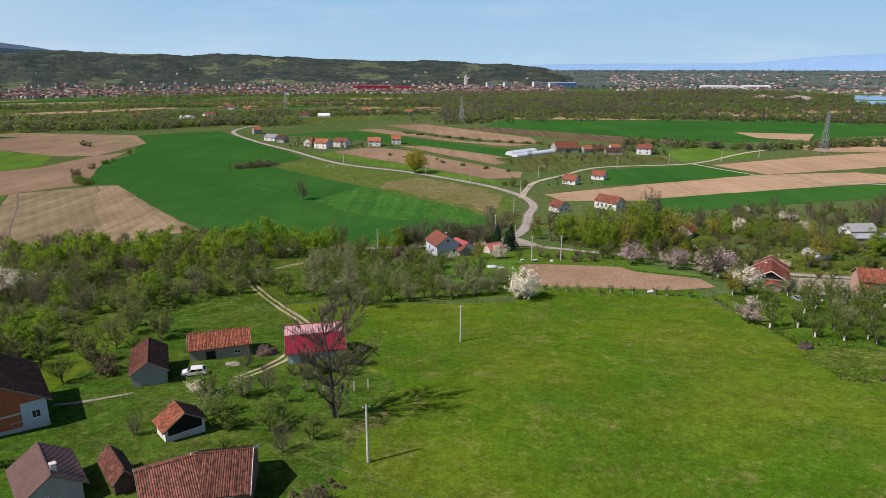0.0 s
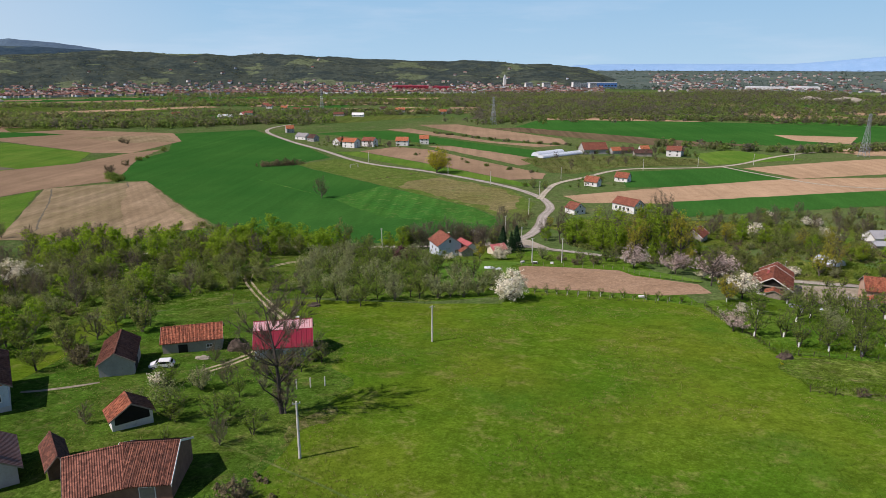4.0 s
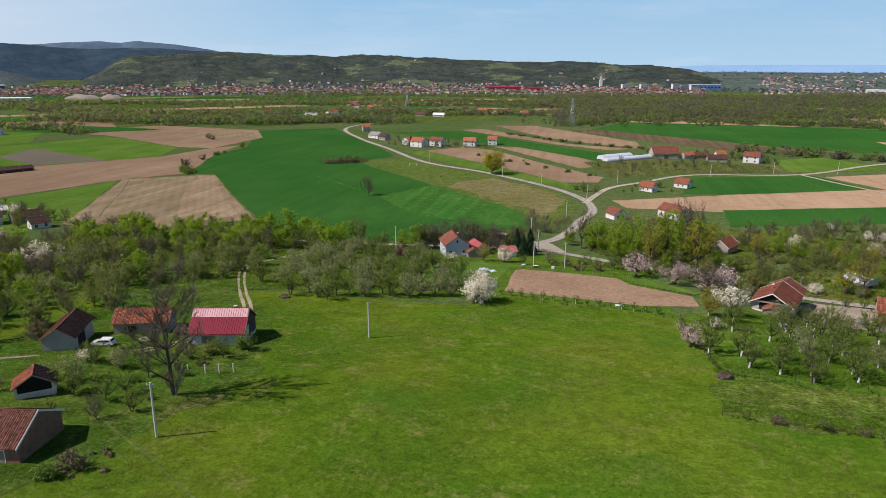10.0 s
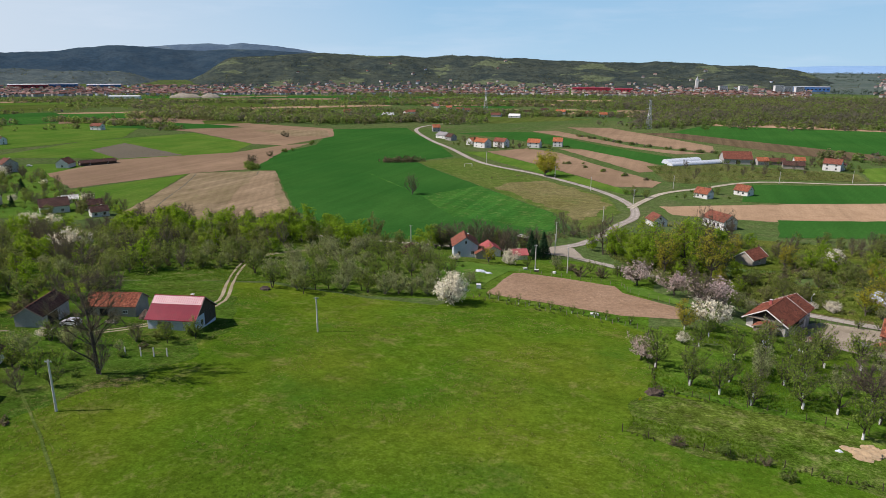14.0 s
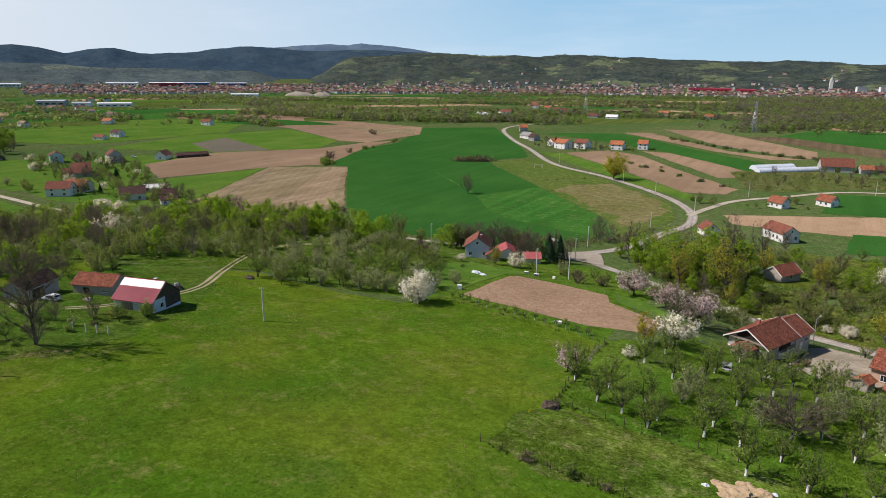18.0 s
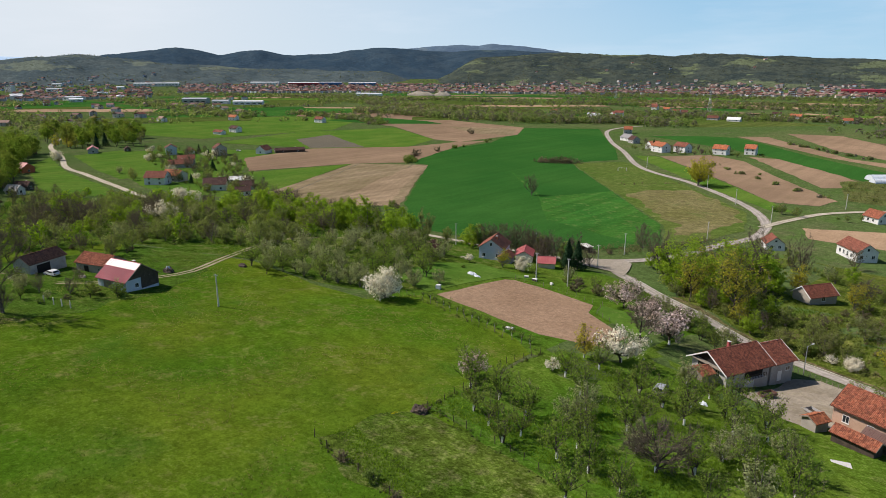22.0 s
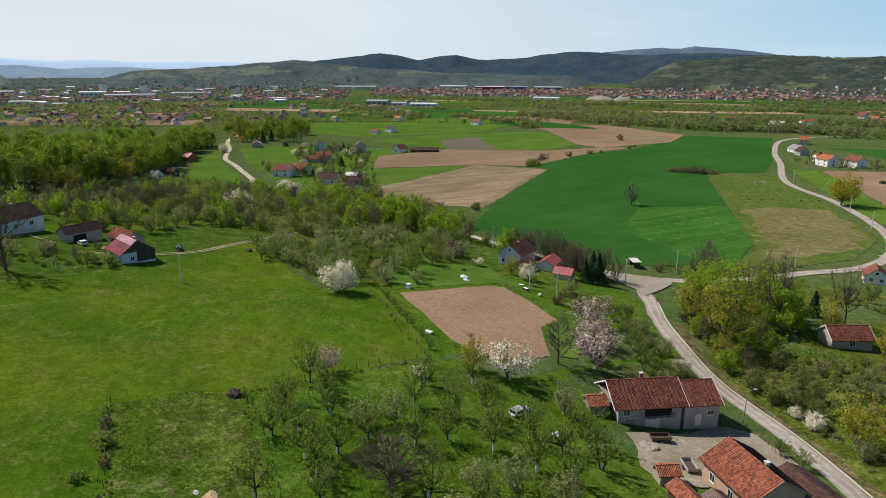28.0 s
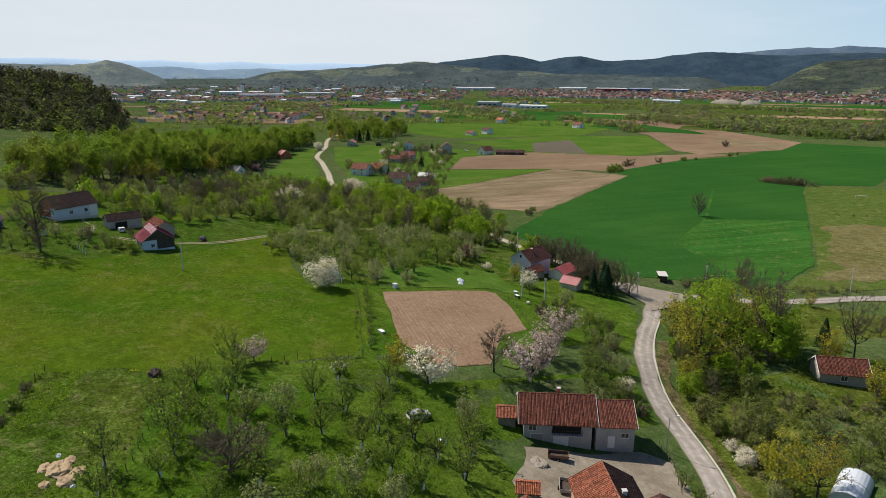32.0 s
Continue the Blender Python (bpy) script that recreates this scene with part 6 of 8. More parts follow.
def pylon(x, y, h, rot):
    root = new("pylon")
    root.matrix_world = pose(x, y, height(x, y), 0, 0, rot)
    bw_, tw = h * 0.09, h * 0.025

    def wid(z):
        return bw_ + (tw - bw_) * min(1, z / (h * 0.75))
    levels = [h * k / 9 for k in range(10)]
    for sx in (-1, 1):
        for sy in (-1, 1):
            bm = bmesh.new()
            bend = h * 0.75
            tube(bm, (sx * bw_, sy * bw_, 0), (sx * tw, sy * tw, bend), 0.17, 0.15, 4)
            tube(bm, (sx * tw, sy * tw, bend), (sx * tw, sy * tw, h), 0.15, 0.14, 4)
            bmesh.ops.remove_doubles(bm, verts=bm.verts, dist=0.06)
            part("leg", bm, STEEL, root)
    for f in range(4):
        bm = bmesh.new()
        c, s = [(1, 0), (0, 1), (-1, 0), (0, -1)][f]
        for a, b in zip(levels, levels[1:]):
            pa = [(c * wid(a) - s * q * wid(a), s * wid(a) + c * q * wid(a), a) for q in (-1, 1)]
            pb = [(c * wid(b) - s * q * wid(b), s * wid(b) + c * q * wid(b), b) for q in (-1, 1)]
            tube(bm, pa[0], pb[1], 0.09, 0.09, 3)
            tube(bm, pa[1], pb[0], 0.09, 0.09, 3)
            tube(bm, pb[0], pb[1], 0.09, 0.09, 3)
        part("lattice", bm, STEEL, root)
    for z, ln in ((h * 0.72, h * 0.17), (h * 0.86, h * 0.13), (h * 0.99, h * 0.08)):
        bm = bmesh.new()
        for s in (-1, 1):
            tube(bm, (0, 0, z), (s * ln, 0, z - 0.3), 0.14, 0.08, 4)
            tube(bm, (0, 0, z + h * 0.035), (s * ln, 0, z - 0.2), 0.1, 0.07, 4)
        part("crossarm", bm, STEEL, root)
    return tagged(root, "grey steel lattice power pylon in the fields", "pylon", "power pylons")


for x, y, h, r in ((26, 895, 36, 30), (340, 583, 36, 30), (-284, 1208, 36, 30), (-640, 1560, 34, 30)):
    pylon(x, y, h, r)

goal = new("football_goal")
goal.matrix_world = pose(-85, 492, height(-85, 492), 0, 0, 35)
for nm, a, b in (("goal_post", (-3, 0, -0.2), (-3, 0, 2.4)), ("goal_post", (3, 0, -0.2), (3, 0, 2.4)), ("crossbar", (-3, 0, 2.4), (3, 0, 2.4)), ("stay", (-3, 0, 2.4), (-3, 1.6, 0)), ("stay", (3, 0, 2.4), (3, 1.6, 0))):
    bm = bmesh.new()
    tube(bm, a, b, 0.09, 0.09, 6, True)
    part(nm, bm, FRAME_WHITE, goal)
tagged(goal, "white metal football goal on the pasture", "goal")


# ---- cars ----
def car(x, y, rot, paint, label):
    root = new("car")
    root.matrix_world = pose(x, y, height(x, y) + 0.02, 0, 0, rot)
    prof = [(-2.0, 0.35), (-2.05, 0.75), (-1.75, 0.95), (-1.45, 1.42), (0.35, 1.46), (1.05, 0.98), (1.9, 0.85), (2.05, 0.6), (2.0, 0.35)]
    bm = bmesh.new()
    prism(bm, prof, -0.84, 0.84)
    bmesh.ops.bevel(bm, geom=bm.edges[:], offset=0.07, segments=2, affect="EDGES")
    body = part("body", bm, paint, root)
    for s in (-1, 1):
        bm = bmesh.new()
        vs = [bm.verts.new((a, s * 0.852, b)) for a, b in ((-1.5, 1.0), (-1.3, 1.36), (0.3, 1.39), (0.88, 1.0))]
        bm.faces.new(vs)
        bmesh.ops.solidify(bm, geom=bm.faces[:], thickness=0.012)
        part("side_window", bm, GLASS_DARK, body)
    for pts in (((0.46, 1.40), (1.02, 1.03)), ((-1.52, 1.38), (-1.74, 1.0))):
        bm = bmesh.new()
        (a, b), (c, d) = pts
        off = 0.03 if a > 0 else -0.03
        vs = [bm.verts.new(q) for q in ((a + off, -0.68, b), (a + off, 0.68, b), (c + off, 0.72, d), (c + off, -0.72, d))]
        bm.faces.new(vs)
        bmesh.ops.solidify(bm, geom=bm.faces[:], thickness=0.012)
        part("windscreen" if a > 0 else "rear_window", bm, GLASS_DARK, body)
    for sx in (-1.28, 1.28):
        for sy in (-0.8, 0.8):
            bm = bmesh.new()
            tube(bm, (sx, sy - 0.1, 0.32), (sx, sy + 0.1, 0.32), 0.32, 0.32, 14, True)
            wheel = part("wheel", bm, surface("tyre_rubber", (0.015, 0.015, 0.016), (0.025, 0.025, 0.026), None, 4, 0.9) if "tyre_rubber" not in bpy.data.materials else bpy.data.materials["tyre_rubber"], root)
            bm = bmesh.new()
            yy = sy + (0.11 if sy > 0 else -0.11)
            tube(bm, (sx, yy - 0.008, 0.32), (sx, yy + 0.008, 0.32), 0.2, 0.2, 10, True)
            part("rim", bm, STEEL, wheel)
    for sy in (-0.6, 0.6):
        part("headlight", box(bmesh.new(), 1.96, sy - 0.18, 0.62, 2.07, sy + 0.18, 0.76, 0.02), FRAME_WHITE, root)
        part("tail_light", box(bmesh.new(), -2.07, sy - 0.15, 0.68, -1.98, sy + 0.15, 0.86, 0.02), METAL_RED, root)
    return tagged(root, label, "car")


car(-41.9, 100.6, 195, surface("white_car_paint", (0.78, 0.78, 0.78), (0.8, 0.8, 0.8), None, 1.0, 0.25, spec=0.6), "white hatchback car parked beside the garage")
car(90.4, 155.8, 95, surface("faded_grey_paint", (0.28, 0.30, 0.33), (0.36, 0.38, 0.4), (0.2, 0.18, 0.16), 1.0, 0.5), "faded grey old car parked under orchard trees")
car(-396, 368, 20, bpy.data.materials["white_car_paint"], "white car parked by the village houses")

# ---- furrows of the ploughed plot ----
f_rng = random.Random(31)
fv, ff = [], []
for k in range(48):
    y0, run = 160 + k * 0.95 + f_rng.uniform(-0.25, 0.25), []
    for i in range(90):
        x = 23 + i * 0.6
        y = y0 - 0.081 * (x - 25) + 0.35 * noise.noise((x * 0.2, y0, 2.0)) + 4.0
        if inside(x, y, PLOT) and inside(x, y + 0.5, PLOT) and inside(x - 0.5, y - 0.5, PLOT):
            z, h, w = height(x, y) + 0.09, 0.12 * f_rng.uniform(0.1, 1.2), 0.34 * f_rng.uniform(0.6, 1.3)
            run.append(len(fv))
            fv += [(x, y - w, height(x, y - w) + 0.09), (x, y, z + h), (x, y + w, height(x, y + w) + 0.09)]
        else:
            run.append(None)
    for a, b in zip(run, run[1:]):
        if a is not None and b is not None:
            ff += [(a, b, b + 1, a + 1), (a + 1, b + 1, b + 2, a + 2)]
tagged(mesh_ob("furrows", fv, ff, PLOT_SOIL), "low furrows of turned reddish soil on the plot", "furrows", kind="stuff")

# ---- trees ----
for x, y, r in ((-62.6, 83, 9), (-44, 64, 6), (-27, 64, 9), (-37, 66, 4), (-35, 78, 4.5), (-49, 100, 6.5), (-41, 112, 7), (-23.5, 111, 7.5), (-42, 101, 3.5), (0, 225.5, 7), (7, 233, 5.5), (18.6, 230, 4.5), (95, 180, 8.5), (100, 188, 6), (121, 173, 7.5), (126, 179, 6), (61, 335, 6), (90, 343, 9), (178, 271, 8), (163, 240, 8), (15, 250, 6), (22, 256, 10), (126.5, 211.5, 6), (131, 206, 5), (-243, 149, 10), (-279, 163, 8), (96.5, 243.5, 9), (93, 236, 6)):
    KEEP_CLEAR.append((x, y, r))
tree("walnut", -15.3, 83, 0.98, 1.27, label="large bare walnut tree standing at the meadow edge")
tree("white", 20.6, 154.0, 1.16, 1.0, label="big round tree in full white blossom at the meadow edge", var=0)
# round the farmstead
for k, x, y, s in (("fruit", -30.2, 79.5, 0.95), ("grey", -33, 84, 0.9), ("fruit", -23.5, 78.5, 0.85), ("fruit", -17.1, 76, 0.7), ("grey", -30.6, 91, 0.85), ("bare", -27.4, 93.2, 0.5), ("fruit", -36.2, 91.5, 0.8), ("bare", -22.5, 98, 0.45), ("fruit", -17.4, 100.2, 0.75), ("fruit", -14.9, 105, 0.7), ("shrub", -62, 107, 1.3), ("shrub", -58, 103, 1.1), ("bare", -20.3, 72.8, 0.45), ("bush", -20.2, 102, 1.15), ("bush", -16.5, 105.8, 1.2), ("bush", 79, 96, 0.8), ("shrub", 73, 96.5, 0.6), ("shrub", 84, 95.5, 0.5), ("white", -38.3, 92.3, 0.42), ("shrub", -56.6, 100.5, 1.2), ("white", 112.6, 205.6, 0.5), ("bush", -15, 58.5, 0.9), ("shrub", -13.5, 61, 1.0), ("grey", -56, 68, 0.8), ("bush", -51, 57, 1.2), ("shrub", -19, 96, 0.5), ("bush", -24.5, 86, 0.6), ("bare", -34, 104, 0.4), ("fruit", -62, 97, 0.9), ("fruit", -70, 104, 1.0), ("olive", -75, 112, 0.8)):
    tree(k, x, y, s)
wood([(-128, 104), (-104, 84), (-88, 82), (-72, 100), (-58, 112), (-54, 124), (-66, 132), (-84, 122), (-110, 112)], 40, [("olive", 4), ("green", 2.5), ("fruit", 2), ("bare", 1.5), ("shrub", 2), ("bush", 1)], 0.5, 0.85, 3.4, 41, group="trees behind the farmstead")
wood([(-42, 74), (-22, 70), (-14, 78), (-14, 100), (-26, 104), (-38, 92)], 12, [("fruit", 3), ("bare", 1), ("bush", 1.5), ("grey", 1)], 0.35, 0.7, 3.2, 42, group="farmstead garden trees")
# loose row along the top of the meadow
for x, y in ((-15.4, 144), (-15.1, 149), (-12.5, 151.5), (-8.3, 151), (-4.5, 154), (-2.2, 153), (2.3, 154), (5.5, 155.5), (8.7, 156), (12.5, 158), (-19, 147), (-22.5, 150), (-26, 146), (-32.5, 155.5), (-40, 158)):
    tree(tree_rng.choice(("fruit", "grey", "fruit")), x, y, tree_rng.uniform(0.95, 1.2), group="meadow edge trees")
wood([(-24, 153), (14, 160), (20, 176), (2, 192), (-10, 212), (-36, 226), (-42, 196), (-36, 165)], 62, [("grey", 5), ("fruit", 4)], 0.85, 1.2, 4.4, 4)
# thicket between farmstead and lane
wood([(-190, 176), (-130, 122), (-95, 118), (-78, 128), (-62, 142), (-46, 165), (-50, 185), (-60, 212), (-120, 212), (-185, 190)], 225, [("olive", 7), ("bare", 3), ("grey", 3), ("green", 2.5), ("shrub", 1)], 0.55, 0.95, 3.9, 3)
THICKET = [(-190, 176), (-130, 122), (-95, 118), (-78, 128), (-62, 142), (-46, 165), (-50, 185), (-60, 212), (-120, 212), (-185, 190)]
undergrowth("undergrowth", THICKET, 600, 0.8, 2.2, LEAF["hedge"], "low green scrub on the floor of the thicket", 2)
undergrowth("undergrowth", THICKET, 340, 0.8, 2.2, LEAF["brown"], "brown leafless scrub on the floor of the thicket", 3, 0.25)
wood([(-150, 212), (-120, 200), (-60, 210), (-30, 226), (-26, 234), (-75, 230), (-130, 218)], 54, [("green", 7), ("olive", 2), ("bare", 1)], 0.75, 1.2, 4.0, 9)
undergrowth("undergrowth", [(-150, 212), (-120, 200), (-60, 210), (-30, 226), (-26, 234), (-75, 230), (-130, 218)], 420, 0.8, 3.0, LEAF["hedge"], "green scrub under the trees beside the lane", 4)
wood([(-150, 219), (-76, 237), (-62, 246), (-120, 262), (-170, 240)], 26, [("bare", 3), ("olive", 3), ("green", 2), ("grey", 1)], 0.7, 1.1, 4.0, 19)
wood([(-230, 185), (-185, 150), (-130, 118), (-100, 98), (-90, 80), (-140, 70), (-200, 110), (-240, 160)], 85, [("bare", 3), ("olive", 5), ("fruit", 3), ("green", 1), ("shrub", 1), ("poplar", 1)], 0.45, 0.75, 4.2, 29)
for x, y, s in ((-116.5, 162.5, 1.3), (-113, 165, 1.1), (-190, 208, 1.2), (-183, 211, 1.0), (-199, 212, 1.0)):
    tree("white", x, y, s, label="wild cherry in white blossom rising from the thicket")
# gardens round the white house
for k, x, y, s in (("plum", -14, 209, 1.0), ("plum", -10, 206, 0.9), ("shrub", -17, 212, 1.2), ("gold", 12.5, 213.5, 0.62), ("white", 19.3, 214.5, 0.75), ("white", 2.5, 208.5, 0.5), ("conifer", 24, 234, 0.75), ("conifer", 26, 237.5, 0.95), ("conifer", 21, 240, 0.9), ("bare", 14, 240, 1.0), ("bare", 9, 243, 0.95), ("bare", 19, 243, 1.05), ("bare", 3, 243, 0.8), ("bare", 11.5, 237, 0.9), ("bare", -4, 240, 0.8), ("green", -16, 234, 0.9), ("green", -22, 237, 0.75), ("bush", -8, 200, 0.7), ("bush", 36, 214, 0.9), ("shrub", 40, 214, 1.0), ("shrub", 44, 205, 1.2), ("shrub", 50, 207, 1.2), ("fruit", 46, 213, 0.8), ("fruit", 55.4, 214.8, 0.8), ("bush", 8, 199, 0.5), ("fruit", 0, 194, 0.8), ("fruit", 26, 211, 0.7), ("fruit", 57, 217, 0.8), ("grey", 34, 219, 0.9)):
    tree(k, x, y, s)
wood([(-18, 233), (-2, 239), (26, 244), (26, 249), (8, 246.5), (-18, 240)], 17, [("bare", 6), ("olive", 1)], 0.85, 1.2, 2.2, 76, group="leafless tree row")
undergrowth("undergrowth", [(12, 277), (22, 271), (34, 300), (40, 330), (34, 332), (26, 306), (16, 294)], 260, 0.8, 2.6, LEAF["brown"], "brown scrub between the junction and the wheat", 21, 0.28)
undergrowth("undergrowth", [(-125, 229), (-76, 240), (-30, 246), (-4, 252), (-4, 256), (-34, 251), (-78, 246), (-122, 236)], 300, 0.6, 2.4, LEAF["hedge"], "low hedge growth between the lane and the wheat", 22, 0.3)
wood([(12, 277), (22, 271), (34, 300), (26, 306)], 6, [("bare", 2), ("shrub", 4)], 0.6, 1.0, 4.0, 77)
# between the ploughed plot and the farmhouse
for k, x, y, s, w in (("white", 79.6, 161.7, 1.25, True), ("walnut", 76.8, 176.2, 0.62, True), ("pink", 80.9, 182.2, 1.32, True), ("pink", 61, 200.5, 1.1, False), ("pink", 71.5, 191.5, 1.0, False), ("gold", 74.0, 157, 0.75, True), ("white", 73.5, 146.1, 0.42, False), ("pink", 66.2, 131.6, 0.72, False), ("fruit", 76, 199, 0.8, False), ("fruit", 80, 196, 0.9, False), ("fruit", 84, 193, 0.8, False), ("grey", 88, 199, 0.8, False), ("bush", 90, 195, 0.8, False), ("shrub", 94, 199, 1.0, False), ("fruit", 82, 200, 0.7, False), ("white", 77.5, 186, 0.45, False)):
    tree(k, x, y, s, wash=w, var=1 + int(x) % 2 if k == "white" else None)
# garden between the pink trees and the road
wood([(60, 216), (75, 207), (92, 199), (96, 195), (88, 190), (76, 197), (66, 204), (50, 214), (47, 221)], 40, [("fruit", 3), ("bush", 2), ("bare", 1.5), ("grey", 2), ("shrub", 2), ("white", 0.4)], 0.4, 0.8, 2.2, 75)
undergrowth("undergrowth", [(60, 216), (75, 208), (96, 197), (95, 193), (76, 200), (50, 216)], 90, 0.5, 1.5, LEAF["hedge"], "low green hedge growth beside the road", 8, 0.2)
# orchard with lime-washed trunks
orchard = ((86.5, 129.6), (94.4, 133.8), (94.7, 139.2), (78.9, 154.0), (88.9, 150), (92.2, 122.9), (107.9, 135.6), (105.9, 146.5), (99.2, 144.0), (76.8, 145.3), (84.6, 120.0), (74.9, 127.9), (109.2, 140.2), (102.1, 155.0), (101.7, 161.0), (79.4, 119.2), (83.9, 116.5), (91.6, 118.5), (87.1, 134.3), (96.4, 118.4), (101.7, 116.9), (106.5, 128.9), (112.0, 133.0), (110.5, 122.8), (114.5, 128.1), (116.3, 138.6), (74.8, 121.3), (69.0, 127.7), (81.3, 126.1), (90.2, 128.5), (98.4, 128.1), (83, 140), (88, 144), (94, 148), (97, 153), (110, 150), (114, 145), (118, 132), (120, 124), (105, 110), (112, 112), (98, 110), (92, 164), (97, 162), (108, 157))
for i, (x, y) in enumerate(orchard):
    tree("fruit" if i % 6 else "grey", x, y, 0.84 + 0.34 * ((i * 37) % 10) / 10, 1.12, wash=True, label="small fruit tree with lime-washed trunk in the orchard", group="orchard trees")
tree("oldfruit", 102.6, 125.3, 1.0, 1.0, wash=True, label="broad dark bare fruit tree with lime-washed trunk in the orchard")
tree("shrub", 69.8, 115.6, 0.5)
tree("bush", 86, 92.5, 0.7)
# saplings along the plot
for i in range(15):
    u = i / 14
    tree("fruit", 24.5 + 38 * u, 163.2 - 8.2 * u + 0.4 * (i % 2), 0.27 + 0.16 * ((i * 7) % 5) / 5, 1.1, wash=True, label="young fruit sapling with white trunk beside the plot", group="saplings")
# roadside wood across the road
wood([(66, 228), (90, 213), (118, 202), (112, 222), (96, 240), (80, 252), (52, 268), (44, 262), (54, 242)], 52, [("green", 2.5), ("olive", 4), ("bare", 1.5), ("gold", 0.6), ("shrub", 2), ("bush", 1.5)], 0.45, 0.8, 3.8, 5)
undergrowth("undergrowth", [(66, 228), (90, 213), (118, 202), (112, 222), (96, 240), (80, 252), (52, 268), (44, 262), (54, 242)], 800, 0.8, 2.6, LEAF["olive"], "olive scrub under the roadside wood", 5)
undergrowth("undergrowth", [(120, 200), (150, 182), (200, 165), (240, 200), (230, 240), (150, 262), (104, 286), (70, 306), (58, 290), (92, 282), (104, 250), (100, 236), (116, 224)], 1500, 0.7, 2.6, LEAF["olive"], "olive scrub between the trees beyond the road", 6, 0.3, 80)
undergrowth("undergrowth", [(66, 228), (90, 213), (118, 202), (150, 182), (200, 165), (215, 200), (150, 240), (112, 250), (80, 252), (52, 268), (44, 262)], 1800, 0.5, 1.8, LEAF["brown"], "brown brambles and dry scrub on the road bank", 16, 0.22)
wood([(120, 200), (150, 182), (200, 165), (240, 200), (230, 240), (150, 262), (104, 286), (70, 306), (58, 290), (92, 282), (104, 250), (100, 236), (116, 224)], 230, [("olive", 5), ("fruit", 2), ("grey", 2), ("green", 1.6), ("gold", 0.4), ("bush", 2.5), ("shrub", 3), ("bare", 1.5)], 0.5, 0.9, 3.6, 15)
for k, x, y, s in (("green", 58, 240, 1.0), ("lime", 64, 239, 1.2), ("lime", 73.5, 235, 1.32), ("lime", 77, 248, 1.25), ("lime", 50, 256, 1.1), ("lime", 59, 251, 1.15), ("green", 84, 240, 1.25), ("tallgold", 81.6, 221.8, 1.38), ("tallgold", 68, 228, 1.05), ("tallgold", 71, 246, 1.2), ("gold", 90, 252, 0.95), ("gold", 120, 204, 1.0), ("tallgold", 125.5, 206, 0.85), ("tallbare", 80.3, 244.3, 1.35), ("tallbare", 63, 262, 1.1), ("tallbare", 45, 259, 1.1), ("tallbare", 88, 262, 1.1), ("bush", 103, 212, 1.7), ("olive", 106, 211, 0.75), ("bare", 39.5, 271, 0.9), ("bare", 70, 255, 1.1), ("conifer", 80, 262, 0.7), ("green", 40, 265, 0.6), ("white", 112, 206, 0.5), ("white", 123, 262, 0.9), ("white", 150, 262, 1.1), ("white", 108, 207, 0.4), ("gold", 45, 300, 0.5), ("bare", 93, 322, 0.9), ("olive", 102, 217, 0.7), ("fruit", 115.3, 190.3, 0.6), ("fruit", 119.4, 189.3, 0.65), ("bush", 150, 190, 1.6)):
    tree(k, x, y, s)
wood([(110, 326), (230, 345), (330, 370), (330, 330), (230, 290), (130, 300)], 150, [("bare", 4), ("olive", 3), ("fruit", 2), ("white", 0.6), ("bush", 1)], 0.5, 0.9, 3.6, 25)
undergrowth("undergrowth", [(110, 322), (230, 340), (330, 362), (330, 330), (230, 290), (130, 300)], 700, 0.6, 2.0, LEAF["olive"], "olive scrub along the edge of the fields", 9, 0.4)
# valley trees
tree("oldgold", -20, 467, 1.05, 1.0, label="large golden tree standing alone beside the road")
tree("bare", -80, 367, 1.35, 1.0, label="bare tree standing alone in the wheat")
for k, x, y, s in (("bush", -237, 424, 2.6), ("bush", -243, 432, 2.3), ("bush", -232, 418, 1.9), ("shrub", -256, 453, 2.2), ("shrub", -253, 447, 1.8), ("shrub", -262, 487, 1.8), ("bush", -268, 517, 1.9), ("shrub", -140, 497, 2.0), ("shrub", -146, 494, 1.9), ("shrub", -134, 501, 1.8), ("bush", -268, 530, 1.1), ("bush", -275, 575, 1.8), ("bush", -282, 590, 1.3), ("shrub", -350, 640, 2.2), ("shrub", -340, 632, 1.8), ("bush", -118, 290, 1.3), ("bush", -112, 284, 1.1), ("shrub", -106, 282, 1.2), ("bare", -195, 262, 0.8), ("bare", -180, 258, 0.75), ("bare", -235, 262, 0.9), ("white", -235, 275, 1.0), ("bare", -228, 270, 0.9), ("bush", 40, 416, 1.3), ("olive", 45, 410, 0.8), ("olive", 52, 408, 0.7), ("bush", -4, 540, 0.8), ("grey", -340, 240, 1.1), ("conifer", -262, 252, 0.6), ("white", -445, 236, 1.2), ("bare", -268, 244, 1.1), ("olive", -300, 232, 0.9), ("olive", -312, 236, 0.9), ("olive", 92, 436, 0.6), ("bush", 98, 424, 0.7), ("bush", 190, 575, 1.2), ("bush", 196, 572, 1.2), ("bare", 130, 560, 0.8), ("bare", 112, 520, 0.8), ("grey", 140, 556, 0.8)):
    tree(k, x, y, s)
undergrowth("field_scrub", [(-162, 490), (-150, 486), (-130, 500), (-126, 508), (-140, 511), (-158, 502)], 110, 2.0, 4.2, LEAF["brown"], "low brown scrub in the middle of the wheat", 12, 0.5, 70)
undergrowth("field_scrub", [(-248, 436), (-240, 420), (-230, 414), (-226, 422), (-240, 438)], 60, 1.6, 3.6, LEAF["hedge"], "low green scrub at the field corner", 13, 0.5, 70)
undergrowth("field_scrub", [(-62, 438), (-43, 458), (-26, 473), (-24, 471), (-41, 454), (-60, 435)], 120, 0.4, 1.2, LEAF["brown"], "thin line of brown scrub across the pasture", 15, 0.3, 40)
